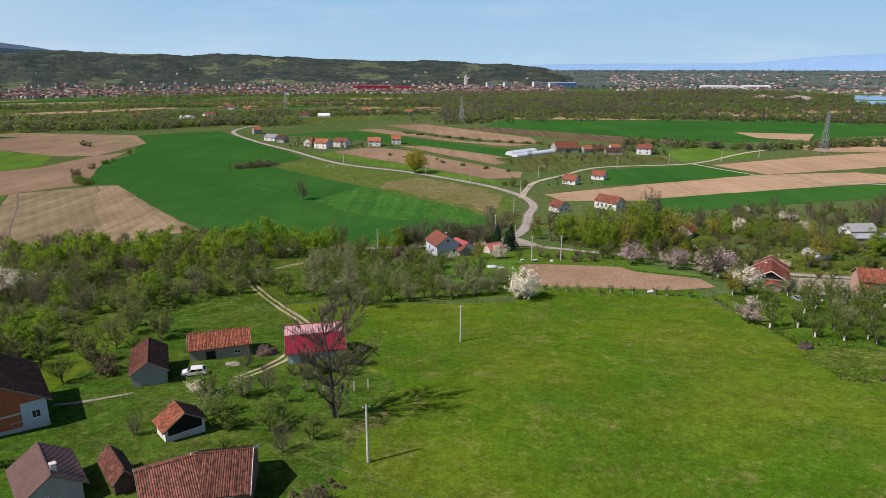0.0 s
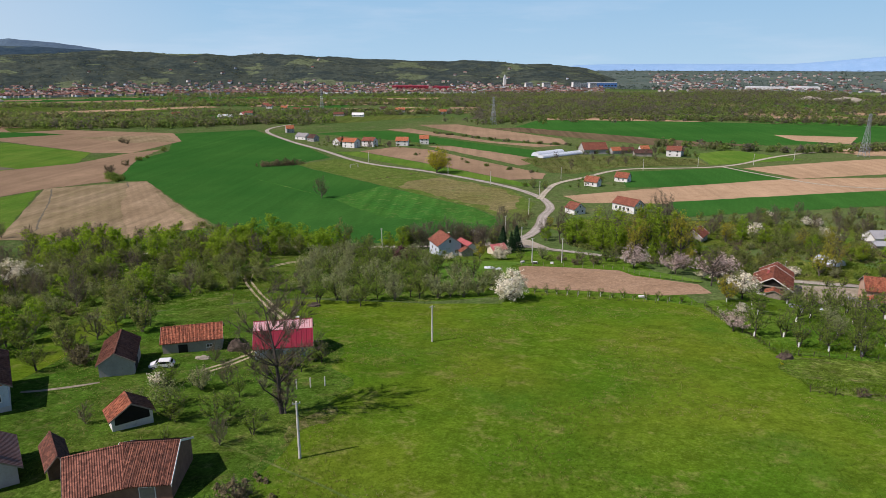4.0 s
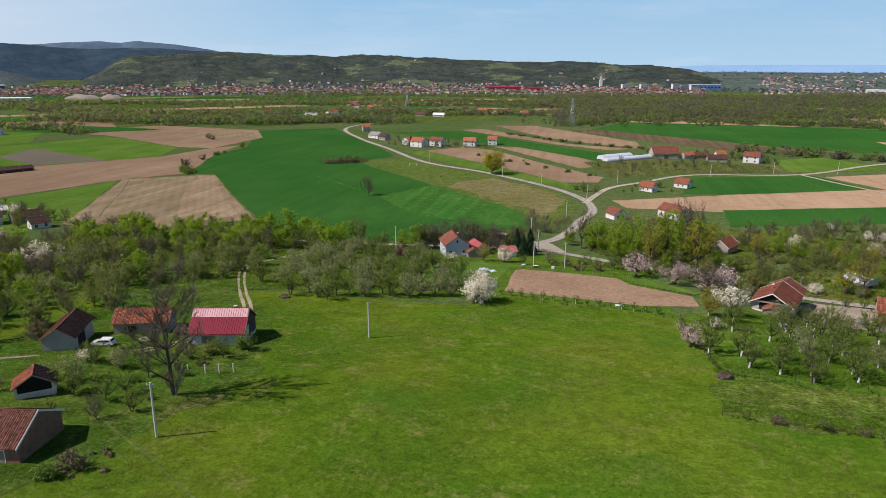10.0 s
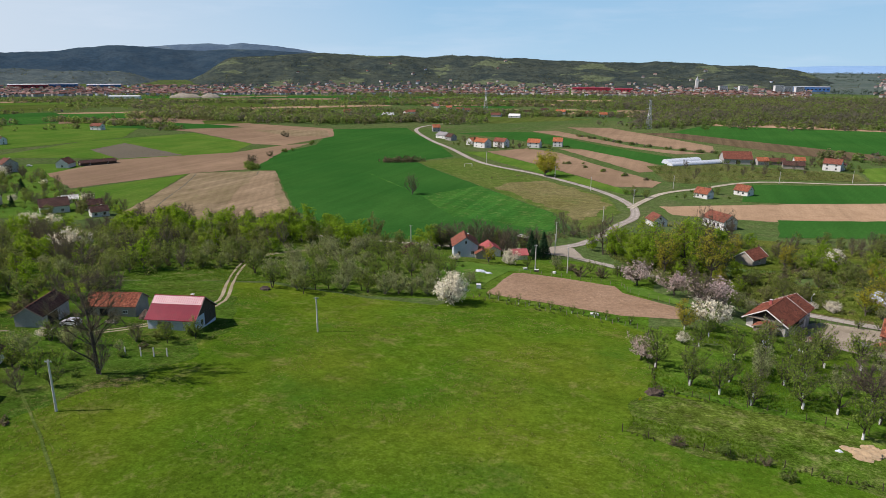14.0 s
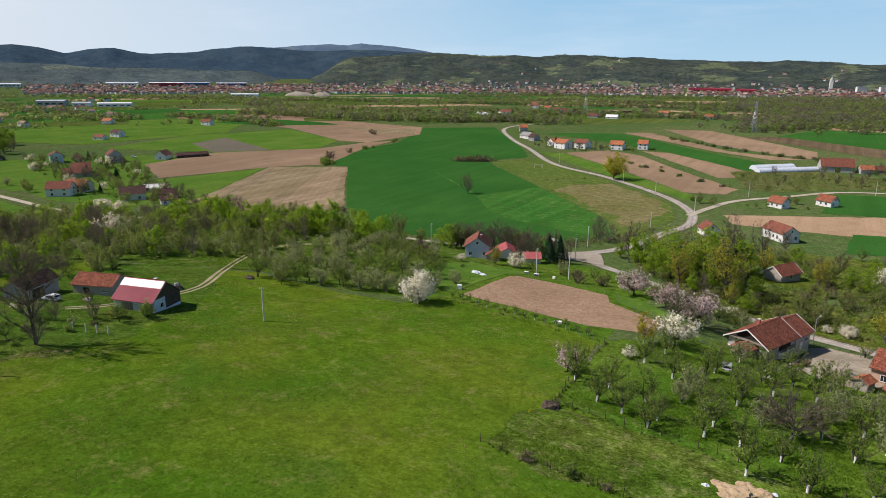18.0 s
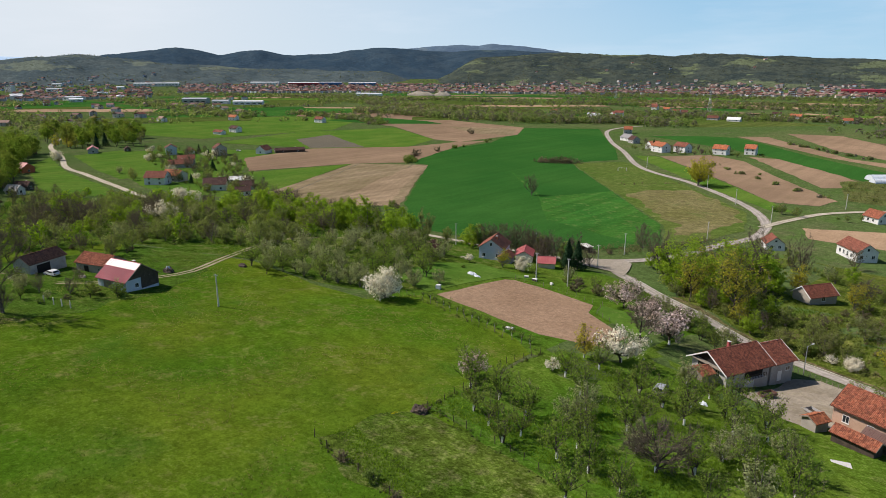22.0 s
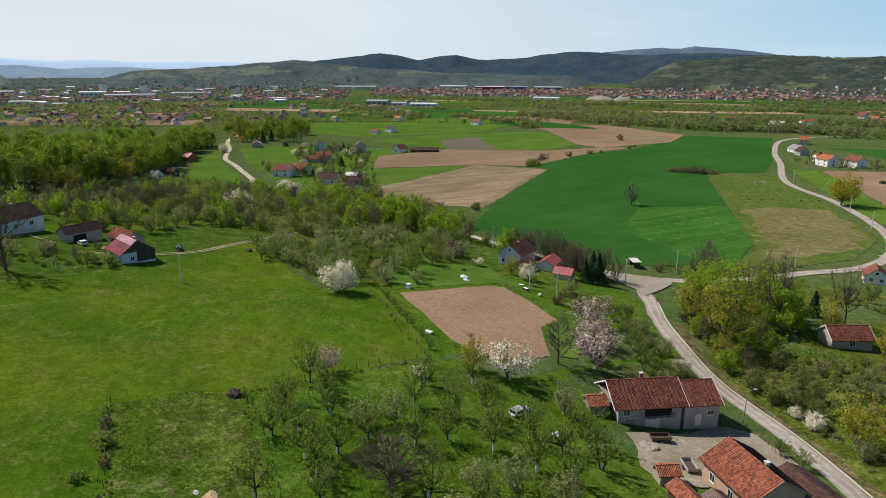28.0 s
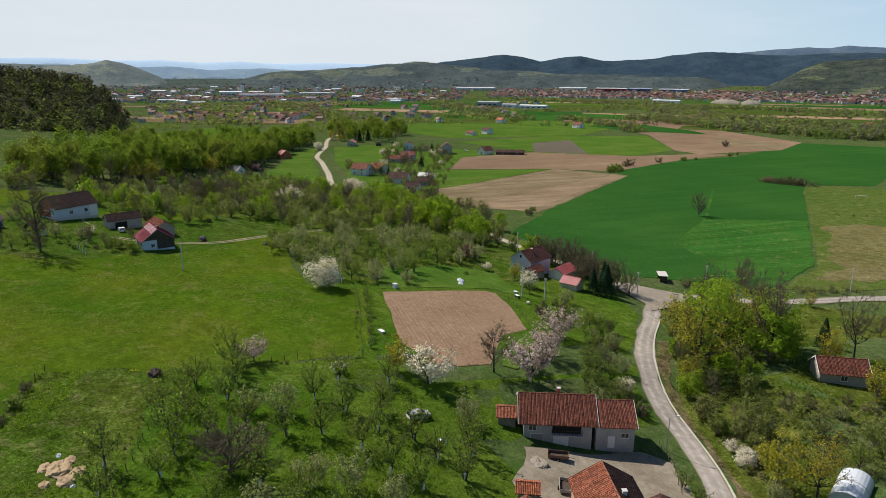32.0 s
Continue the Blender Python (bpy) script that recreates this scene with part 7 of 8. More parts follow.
undergrowth("dry_scrub", [(-19, 62), (-13, 59), (-8, 63), (-9, 66), (-16, 65.5)], 34, 0.3, 0.8, LEAF["brown"], "dry brown scrub beside the barn", 14, 0.2, 60)
for x, y, r in ((-128, 640, 8), (-113, 622, 9), (-97, 632, 9), (-66, 640, 9), (-46, 656, 8), (111, 592, 14), (130, 590, 6), (141, 596, 8), (151, 576, 9), (159, 606, 6), (178, 577, 9), (184, 583, 6)):
    KEEP_CLEAR.append((x, y, r))
wood([(-150, 662), (-150, 618), (-100, 606), (-30, 634), (-28, 668), (-90, 655)], 48, [("fruit", 3), ("bush", 3), ("bare", 1.5), ("grey", 1), ("conifer", 0.3)], 0.5, 0.95, 3.0, 85, group="road house gardens")
wood([(96, 612), (100, 575), (150, 562), (196, 568), (196, 600), (150, 618)], 44, [("fruit", 3), ("bush", 3), ("bare", 2), ("olive", 2)], 0.5, 1.0, 3.0, 95, group="farm gardens")
wood([(88, 420), (60, 400), (72, 440), (112, 470), (120, 455)], 12, [("fruit", 3), ("bush", 2), ("grey", 2)], 0.5, 0.85, 5.0, 96, group="lane gardens")
undergrowth("nursery_rows", [(46, 540), (62, 476), (80, 473), (118, 508), (185, 526), (186, 552), (112, 570), (72, 562)], 900, 0.5, 1.5, LEAF["olive"], "rows of low budding nursery saplings", 61, 0.3, 40)
wood([(46, 540), (62, 476), (118, 508), (185, 526), (150, 560)], 14, [("bare", 2), ("fruit", 2)], 0.4, 0.75, 6.0, 97, group="nursery trees")
# village gardens and the far wood
wood([(-460, 310), (-330, 262), (-215, 232), (-190, 262), (-240, 290), (-330, 330), (-420, 350)], 150, [("fruit", 3), ("bare", 2.5), ("white", 0.8), ("bush", 3), ("olive", 2), ("conifer", 0.2)], 0.55, 1.0, 4.5, 35)
undergrowth("garden_hedge", [(-345, 276), (-335, 270), (-270, 226), (-200, 238), (-195, 246), (-262, 240), (-330, 282)], 260, 0.6, 2.0, LEAF["hedge"], "low garden hedges between the village houses", 62, 0.35, 50)
FOREST = [(-146, 60), (-160, 96), (-192, 120), (-250, 146), (-330, 172), (-414, 199), (-509, 242), (-600, 250), (-560, 150), (-430, 90), (-300, 55), (-200, 30)]
FRONT = [(-146, 60), (-160, 96), (-192, 120), (-250, 146), (-330, 172), (-414, 199), (-509, 242), (-530, 215), (-420, 165), (-330, 135), (-250, 108), (-200, 78), (-186, 40)]
wood(FRONT, 190, [("forest", 8), ("poplar", 0.8), ("gold", 1.4), ("tallbare", 0.8)], 0.85, 1.15, 6.0, 45)
wood(FOREST, 90, [("forest", 9), ("gold", 0.8)], 0.9, 1.2, 7.0, 46)
undergrowth("undergrowth", FRONT, 500, 1.0, 3.5, LEAF["brown"], "brown scrub along the edge of the forest", 7, 0.5)
wood([(-210, 40), (-140, 20), (-112, 40), (-128, 70), (-150, 84)], 36, [("green", 3), ("olive", 3), ("bare", 2), ("shrub", 1)], 0.7, 1.05, 4.0, 47)
wood([(-520, 262), (-500, 330), (-560, 360), (-640, 380), (-660, 300), (-600, 275)], 70, [("forest", 6), ("poplar", 2), ("conifer", 0.6), ("gold", 1)], 0.8, 1.2, 7.0, 55)
wood([(-100, 104), (-150, 132), (-160, 148), (-110, 140), (-96, 116)], 40, [("poplar", 3), ("bare", 3)], 0.6, 0.9, 2.4, 65)


# ---- far woods and town, too many to count ----
def far_clumps(name, spots, material, label, size=1.0, per=34):
    rng = np.random.default_rng(len(spots))
    P, V, F, base = [], [], [], 0
    for x, y, z, r, h in spots:
        n = per
        u = rng.uniform(0, 1, n)
        a = rng.uniform(0, 6.2832, n)
        rad = r * np.sqrt(rng.uniform(0.1, 1, n)) * np.sin(np.clip(u * 0.9 + 0.12, 0, 1) * math.pi) ** 0.6
        pts = np.stack([x + rad * np.cos(a), y + rad * np.sin(a), z + 0.12 * h + u * h * 0.88], 1)
        v, f = cards(rng, pts, size * min(r * 0.36, 1.35), mid=np.array([x, y, z + h * 0.4]))
        V.append(v), F.append(f + base)
        base += len(v)
    return tagged(mesh_ob(name, np.concatenate(V).tolist(), np.concatenate(F).tolist(), material), label, "woodland", kind="stuff")


far_rng = random.Random(5)


def belt(line, width, n, lo=5, hi=11, out=None):
    c = curve_pts(line, 20)
    for _ in range(int(n * 2.3)):
        p = far_rng.choice(c)
        x, y = p.x + far_rng.gauss(0, width / 2), p.y + far_rng.gauss(0, width / 2)
        h = far_rng.uniform(lo, hi)
        if not (x > 850 and inside(x, y, POND)):
            out[far_rng.choice((0, 0, 1, 2, 2))].append((x, y, height(x, y), h * far_rng.uniform(0.5, 0.8), h))


spots = ([], [], [])
for line, wd, n in (
    ([(20, 915), (90, 1000), (220, 1020), (400, 985), (620, 910), (860, 850)], 40, 420),
    ([(100, 1260), (450, 1260), (900, 1150), (1300, 1000)], 170, 900),
    ([(-1300, 1130), (-800, 1250), (-250, 1360), (100, 1400)], 50, 420),
    ([(-1000, 1800), (-300, 1830), (300, 1830), (900, 1750), (1500, 1600)], 110, 620),
    ([(-520, 660), (-640, 690), (-760, 700)], 16, 70),
    ([(-1500, 720), (-1100, 660), (-760, 610)], 40, 200),
    ([(-1500, 300), (-1000, 360), (-700, 350)], 60, 240),
    ([(-1600, 1000), (-1200, 1100), (-900, 1080)], 60, 200),
    ([(-450, 1060), (-300, 1060), (-150, 1080), (-20, 1120)], 40, 170),
    ([(500, 1600), (900, 1500), (1400, 1300)], 160, 420),
    ([(-700, 1450), (-300, 1500), (200, 1560)], 60, 260),
    ([(190, 650), (300, 610), (420, 640)], 12, 50),
    ([(-1700, 100), (-1200, 160), (-800, 180)], 70, 240),
):
    belt(line, wd, n, 3.5, 9, spots)
belt([(-720, 815), (-560, 826), (-380, 840), (-290, 905), (-235, 905)], 40, 380, 6.5, 12.5, spots)
belt([(-900, 1000), (-700, 960), (-480, 960), (-420, 985)], 36, 170, 6, 11, spots)
belt([(-40, 762), (20, 702), (70, 664), (96, 652)], 4, 60, 1.4, 2.8, spots)
belt([(-45, 566), (0, 520), (50, 474)], 2.5, 22, 1.2, 2.4, spots)
FAR_GREEN = leafy("far_green_wood", (0.125, 0.18, 0.055), (0.205, 0.27, 0.08), (0.17, 0.205, 0.07), 0.12)
FAR_BROWN = leafy("far_brown_wood", (0.135, 0.124, 0.1), (0.19, 0.172, 0.138), (0.16, 0.148, 0.115), 0.12)
FAR_OLIVE = leafy("far_olive_wood", (0.135, 0.15, 0.068), (0.205, 0.22, 0.098), (0.16, 0.165, 0.088), 0.12)
far_clumps("far_woods", spots[0], FAR_GREEN, "belts of fresh green trees across the valley", 1.5)
far_clumps("far_woods", spots[1], FAR_BROWN, "belts of leafless brown trees across the valley", 1.5)
far_clumps("far_woods", spots[2], FAR_OLIVE, "belts of budding olive trees across the valley", 1.5)
wood_fill = []
for _ in range(950):
    x, y = far_rng.uniform(-600, -150), far_rng.uniform(20, 250)
    if inside(x, y, FOREST):
        h = far_rng.uniform(12, 19)
        wood_fill.append((x, y, height(x, y) + 4.0, h * 0.42, h * 0.7))
far_clumps("forest_crowns", wood_fill, LEAF["forest"], "dense yellow green crowns deep in the forest", 0.3, 150)
# scrub and small woods scattered over the plain
plain = ([], [], [])
for _ in range(17000):
    ad, r = far_rng.uniform(-36, 100), far_rng.uniform(900, 2150)
    x, y = 60 - math.sin(radians(ad)) * r, 40 + math.cos(radians(ad)) * r
    # hedges and copses lie in long bands across the valley
    n = noise.fractal((ad * 0.075, r * 0.0075, 8.0), 1.0, 2.0, 4)
    if n < 0.27 + 0.06 * ((ad > 55) - (ad < 2)) or (x > 850 and inside(x, y, POND)):
        continue
    h = far_rng.uniform(4.0, 9.5)
    plain[far_rng.choice((0, 0, 1, 2, 2))].append((x, y, height(x, y), h * far_rng.uniform(0.55, 0.85), h))
for sp, m, w in zip(plain, (FAR_GREEN, FAR_BROWN, FAR_OLIVE), ("green", "leafless brown", "budding olive")):
    far_clumps("plain_woods", sp, m, "patches of " + w + " trees on the plain", 1.7, 20)
# the broad wood along the river
RIVER_WOOD = [(-10, 990), (120, 1000), (330, 1085), (425, 1215), (425, 1440), (780, 1440), (1000, 1880), (820, 2060), (0, 1940), (-90, 1700), (-80, 1400), (10, 1250)]
river = ([], [], [])
while sum(map(len, river)) < 4200:
    x, y = far_rng.uniform(-90, 1000), far_rng.uniform(990, 2060)
    if not inside(x, y, RIVER_WOOD) or inside(x, y, POND) or (100 < x < 330 and 955 < y < 1062) or noise.fractal((x * 0.005, y * 0.009, 4.0), 1.0, 2.0, 3) < -0.3:
        continue
    n = noise.fractal((x * 0.011, y * 0.011, 9.0), 1.0, 2.0, 3) + far_rng.gauss(0, 0.22)
    h = far_rng.uniform(7, 14) + (5 if y > 1750 and x > 600 else 0)
    river[0 if n > 0.3 else (1 if n < -0.02 else 2)].append((x, y, height(x, y), h * far_rng.uniform(0.5, 0.75), h))
for sp, m, w in zip(river, (FAR_GREEN, FAR_BROWN, FAR_OLIVE), ("fresh green", "leafless brown", "budding olive")):
    far_clumps("river_wood", sp, m, "broad wood of " + w + " trees along the river", 1.75, 20)
near_plain = ([], [], [])
for _ in range(1500):
    a, r = radians(far_rng.uniform(66, 92)), far_rng.uniform(640, 1050)
    x, y = 60 - math.sin(a) * r, 40 + math.cos(a) * r
    if noise.fractal((x * 0.008, y * 0.008, 2.0), 1.0, 2.0, 4) < 0.1 or (-770 < x < -500 and y > 355):
        continue
    h = far_rng.uniform(4, 11)
    near_plain[far_rng.choice((0, 0, 1, 2, 2))].append((x, y, height(x, y), h * far_rng.uniform(0.4, 0.6), h))
for sp, m, w in zip(near_plain, (FAR_GREEN, FAR_BROWN, LEAF["forest"]), ("green", "leafless brown", "fresh yellow green")):
    far_clumps("garden_woods", sp, m, "groups of " + w + " trees beyond the village", 0.6, 60)
outer = []
for _ in range(8000):
    ad, r = far_rng.choice((far_rng.uniform(-46, -3), far_rng.uniform(62, 112))), far_rng.uniform(2350, 4700)
    x, y = 60 - math.sin(radians(ad)) * r, 40 + math.cos(radians(ad)) * r
    if noise.fractal((ad * 0.11, r * 0.006, 3.0), 1.0, 2.0, 4) < 0.08:
        continue
    h = far_rng.uniform(5, 10)
    outer.append((x, y, height(x, y) + 0.5, h * 1.2, h))
# Leaf colour dulled and blued to stand for haze over the far plain.
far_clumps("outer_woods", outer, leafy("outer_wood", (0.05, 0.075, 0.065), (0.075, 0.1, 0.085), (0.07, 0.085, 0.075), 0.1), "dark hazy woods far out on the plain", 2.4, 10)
# wooded hill at the edge of the valley
hill_range("wooded_hill", [(118, 56), (110, 52), (105, 48), (99, 43), (96.5, 40), (94, 35), (92, 29), (91, 15), (89.8, -10), (88.5, -29)], 520, 820, hill_mat("wooded_hill_floor", (0.05, 0.055, 0.03), (0.065, 0.068, 0.036), (0.07, 0.09, 0.03), 0.6), "dark wooded hill beside the valley", 4, floor=-29)
hs = ([], [])
for _ in range(1300):
    a, u = far_rng.uniform(89.6, 117), far_rng.uniform(0.05, 1.15)
    r = 520 + 300 * u
    x, y = 60 - math.sin(radians(a)) * r, 40 + math.cos(radians(a)) * r
    top = float(np.interp(a, [88.5, 89.8, 91, 92, 94, 96.5, 99, 105, 110, 118], [-29, -10, 15, 29, 35, 40, 43, 48, 52, 56]))
    s = min(u, 2 - u)
    s = s * s * (3 - 2 * s)
    h = far_rng.uniform(9, 14)
    hs[0 if far_rng.random() < 1.15 - 1.1 * u else 1].append((x, y, -29 + (top + 29) * s - 1, h * 0.42, h))
far_clumps("hill_woods", hs[0], leafy("hill_foot_wood", (0.07, 0.09, 0.03), (0.115, 0.14, 0.048), (0.1, 0.1, 0.04)), "budding woods at the foot of the hill", 1.3, 46)
far_clumps("hill_woods", hs[1], leafy("dark_wood", (0.04, 0.043, 0.03), (0.066, 0.066, 0.044), (0.06, 0.066, 0.034)), "dark leafless woods on the hill", 1.3, 46)

# ---- town along the foot of the hills ----
def box_house_mesh(L, Wd, h, rh, name):
    bm = bmesh.new()
    box(bm, -L / 2, -Wd / 2, -0.5, L / 2, Wd / 2, h)
    a = bpy.data.meshes.new(name + "_wall")
    bm.to_mesh(a)
    bm.free()
    bm = bmesh.new()
    o = 0.6
    prof = [(-Wd / 2 - o, h - o * rh / (Wd / 2)), (0, h + rh), (Wd / 2 + o, h - o * rh / (Wd / 2)), (0, h + rh - 0.3)]
    m0 = [bm.verts.new((-L / 2 - o, y, z)) for y, z in prof]
    m1 = [bm.verts.new((L / 2 + o, y, z)) for y, z in prof]
    for k in range(4):
        bm.faces.new((m0[k], m0[(k + 1) % 4], m1[(k + 1) % 4], m1[k]))
    for s in (-1, 1):
        bm.faces.new([bm.verts.new((s * (L / 2 - 0.01), y, z)) for y, z in ((-Wd / 2, h), (Wd / 2, h), (0, h + rh - 0.15))])
    b = bpy.data.meshes.new(name + "_roof")
    bm.to_mesh(b)
    bm.free()
    bm = bmesh.new()
    for zz in ((1.0, 3.8) if h > 4.5 else (1.0,)):
        for xx in (-L / 4, L / 4):
            for s in (-1, 1):
                box(bm, xx - 0.6, s * Wd / 2 - 0.04, zz, xx + 0.6, s * Wd / 2 + 0.04, zz + 1.3)
        for s in (-1, 1):
            box(bm, s * L / 2 - 0.04, -0.6, zz, s * L / 2 + 0.04, 0.6, zz + 1.3)
    c = bpy.data.meshes.new(name + "_windows")
    bm.to_mesh(c)
    bm.free()
    c.materials.append(GLASS_DARK)
    return a, b, c


# Town roofs and walls dulled towards grey: distance haze put into their colour.
TOWN_RED = surface("hazed_red_tile", (0.205, 0.12, 0.105), (0.25, 0.15, 0.13), (0.165, 0.12, 0.11), 0.1, 0.9, rnd=0.35)
TOWN_ORANGE = surface("hazed_orange_tile", (0.255, 0.165, 0.13), (0.3, 0.195, 0.155), (0.22, 0.155, 0.13), 0.1, 0.9, rnd=0.3)
TOWN_WALL = surface("hazed_town_render", (0.5, 0.49, 0.47), (0.62, 0.6, 0.57), (0.4, 0.39, 0.38), 0.1, 0.9, rnd=0.45)
TOWN_CREAM = surface("town_cream_render", (0.45, 0.4, 0.33), (0.52, 0.46, 0.38), (0.38, 0.33, 0.28), 0.1, 0.9, rnd=0.3)
town_rng = random.Random(11)
town_kinds = []
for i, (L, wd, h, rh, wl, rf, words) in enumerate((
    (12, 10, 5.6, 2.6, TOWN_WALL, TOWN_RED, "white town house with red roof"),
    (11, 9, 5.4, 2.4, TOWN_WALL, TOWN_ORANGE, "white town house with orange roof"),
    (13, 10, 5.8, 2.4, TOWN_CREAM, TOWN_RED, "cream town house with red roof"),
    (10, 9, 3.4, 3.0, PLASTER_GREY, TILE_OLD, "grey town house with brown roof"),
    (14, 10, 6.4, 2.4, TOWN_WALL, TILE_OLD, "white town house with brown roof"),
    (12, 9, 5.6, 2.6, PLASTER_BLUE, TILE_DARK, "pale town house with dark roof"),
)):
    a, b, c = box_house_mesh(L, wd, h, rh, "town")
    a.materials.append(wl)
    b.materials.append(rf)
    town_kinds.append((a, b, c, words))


def town_house(x, y, rot, k):
    a, b, c, words = town_kinds[k]
    root = new("town_house")
    root.matrix_world = pose(x, y, land(x, y), 0, 0, rot)
    for nm, me in (("wall", a), ("roof", b), ("windows", c)):
        ob = new(nm, me)
        ob.parent = root
    tagged(root, words, "house", "town houses")


from mathutils.bvhtree import BVHTree

# the hills' surfaces, so that houses and trees stand on them
SLOPES = [BVHTree.FromPolygons([v.co for v in ob.data.vertices], [tuple(p.vertices) for p in ob.data.polygons]) for ob in (green_hills, low_hills)]


def land(x, y):
    z = height(x, y)
    for tree_ in SLOPES:
        at = tree_.ray_cast(Vector((x, y, 600)), Vector((0, 0, -1)))[0]
        if at is not None:
            z = max(z, at.z)
    return z


def town_place(a0, a1, r0, r1):
    a, r = town_rng.uniform(a0, a1), r0 + (r1 - r0) * town_rng.random() ** 1.3
    return 60 - math.sin(radians(a)) * r, 40 + math.cos(radians(a)) * r


SECT = ((-9, 44, 1950, 2740, 8), (42, 62, 2000, 2780, 4), (64, 97, 1700, 3000, 6), (-40, -13, 2250, 3900, 3))
placed = 0
while placed < 150:
    sec = town_rng.choices(SECT, [s[4] for s in SECT])[0]
    x, y = town_place(*sec[:4])
    town_house(x, y, town_rng.choice((0, 15, 40, 70, 90)) + town_rng.uniform(-8, 8), town_rng.choices(range(6), (1, 0.5, 1, 3, 5, 4) if sec[0] == 64 else (5, 3, 3, 3, 4, 4))[0])
    placed += 1
# the rest of the town, joined
for k, count in ((0, 900), (1, 460), (2, 560), (4, 760), (5, 620)):
    a, b, c, words = town_kinds[k]
    V, F, M, base = [], [], [], 0
    va, vb = np.array([v.co[:] for v in a.vertices]), np.array([v.co[:] for v in b.vertices])
    fa, fb = [tuple(p.vertices) for p in a.polygons], [tuple(p.vertices) for p in b.polygons]
    for _ in range(count):
        sec = town_rng.choices(SECT, (8, 4, 2.2, 3) if k < 3 else (7, 4, 9, 3))[0]
        x, y = town_place(*sec[:4])
        t = town_rng.uniform(0, 3.14)
        R = np.array([[math.cos(t), -math.sin(t), 0], [math.sin(t), math.cos(t), 0], [0, 0, 1]]).T
        off = np.array([x, y, land(x, y)])
        V.append(va @ R + off)
        F += [tuple(i + base for i in f) for f in fa]
        M += [0] * len(fa)
        base += len(va)
        V.append(vb @ R + off)
        F += [tuple(i + base for i in f) for f in fb]
        M += [1] * len(fb)
        base += len(vb)
    ob = mesh_ob("town_rows", np.concatenate(V).tolist(), F, a.materials[0])
    ob.data.materials.append(b.materials[0])
    ob.data.polygons.foreach_set("material_index", M)
    tagged(ob, "distant rows of " + words + "s", "houses", kind="stuff")
tree_spots = ([], [])
for _ in range(2300):
    sec = town_rng.choices(SECT, [s[4] for s in SECT])[0]
    x, y = town_place(sec[0], sec[1], sec[2] - 150, sec[3])
    h = town_rng.uniform(4, 8)
    tree_spots[town_rng.randrange(2)].append((x, y, land(x, y), h * 0.45, h))
far_clumps("town_trees", tree_spots[0], FAR_GREEN, "trees between the town houses", per=14, size=1.9)
far_clumps("town_trees", tree_spots[1], FAR_BROWN, "leafless trees between the town houses", per=14, size=1.9)


def hall(x, y, rot, L, Wd, h, wall, roof, label, name="factory_hall"):
    root = new(name)
    root.matrix_world = pose(x, y, height(x, y), 0, 0, rot)
    part("wall", box(bmesh.new(), -L / 2, -Wd / 2, -0.5, L / 2, Wd / 2, h), wall, root)
    bm = bmesh.new()
    vs = [bm.verts.new((sx * (L / 2 + 0.5), yy, zz)) for sx in (-1, 1) for yy, zz in ((-Wd / 2 - 0.5, h + 0.02), (0, h + 1.8), (Wd / 2 + 0.5, h + 0.02))]
    bm.faces.new((vs[0], vs[1], vs[4], vs[3]))
    bm.faces.new((vs[1], vs[2], vs[5], vs[4]))
    bm.faces.new((vs[0], vs[3], vs[5], vs[2]))
    bm.faces.new((vs[0], vs[2], vs[1]))
    bm.faces.new((vs[3], vs[4], vs[5]))
    part("roof", bm, roof, root)
    for i in range(int(L / 12)):
        part("window", box(bmesh.new(), -L / 2 + 4 + i * 12, -Wd / 2 - 0.1, h * 0.35, -L / 2 + 11 + i * 12, -Wd / 2 - 0.02, h * 0.6), GLASS_DARK, root)
    return tagged(root, label, "factory")


RED_WALL = surface("crimson_cladding", (0.30, 0.025, 0.045), (0.34, 0.03, 0.05), None, 0.1, 0.6)
BLUE_WALL = surface("blue_cladding", (0.05, 0.14, 0.34), (0.06, 0.16, 0.38), None, 0.1, 0.6)
WHITE_ROOF = surface("white_roof_sheet", (0.72, 0.73, 0.75), (0.78, 0.79, 0.8), None, 0.1, 0.5)
GREY_ROOF = surface("dull_roof_sheet", (0.36, 0.38, 0.41), (0.42, 0.44, 0.47), None, 0.1, 0.6)
hall(-250, 2390, 5, 130, 40, 12, RED_WALL, RED_WALL, "long crimson factory hall at the edge of town")
hall(-140, 2380, 5, 60, 40, 11, RED_WALL, RED_WALL, "smaller crimson factory hall")
hall(980, 2380, -15, 120, 60, 11, PLASTER_WHITE, WHITE_ROOF, "long white factory hall")
hall(1120, 2400, -15, 90, 60, 10, PLASTER_WHITE, WHITE_ROOF, "white factory hall beside the town")
hall(470, 2650, -5, 110, 70, 16, BLUE_WALL, GREY_ROOF, "grey roofed sports hall with blue walls")
hall(-2080, 1700, 50, 120, 50, 12, RED_WALL, WHITE_ROOF, "white roofed market hall with red front")
hall(-2020, 1790, 50, 90, 50, 12, BLUE_WALL, GREY_ROOF, "factory hall with bright blue walls")
hall(-1930, 1880, 50, 110, 45, 10, BLUE_WALL, WHITE_ROOF, "blue walled warehouse with white roof")
hall(-2200, 1600, 50, 110, 60, 12, PLASTER_WHITE, WHITE_ROOF, "white warehouse at the edge of town")
hall(-2400, 1250, 60, 160, 60, 11, PLASTER_WHITE, WHITE_ROOF, "long white warehouse at the edge of town")
hall(-2050, 520, 80, 90, 40, 10, PLASTER_WHITE, GREY_ROOF, "grey roofed hall between houses")
hall(-1900, 330, 80, 130, 40, 11, PLASTER_WHITE, GREY_ROOF, "long grey roofed factory between houses")
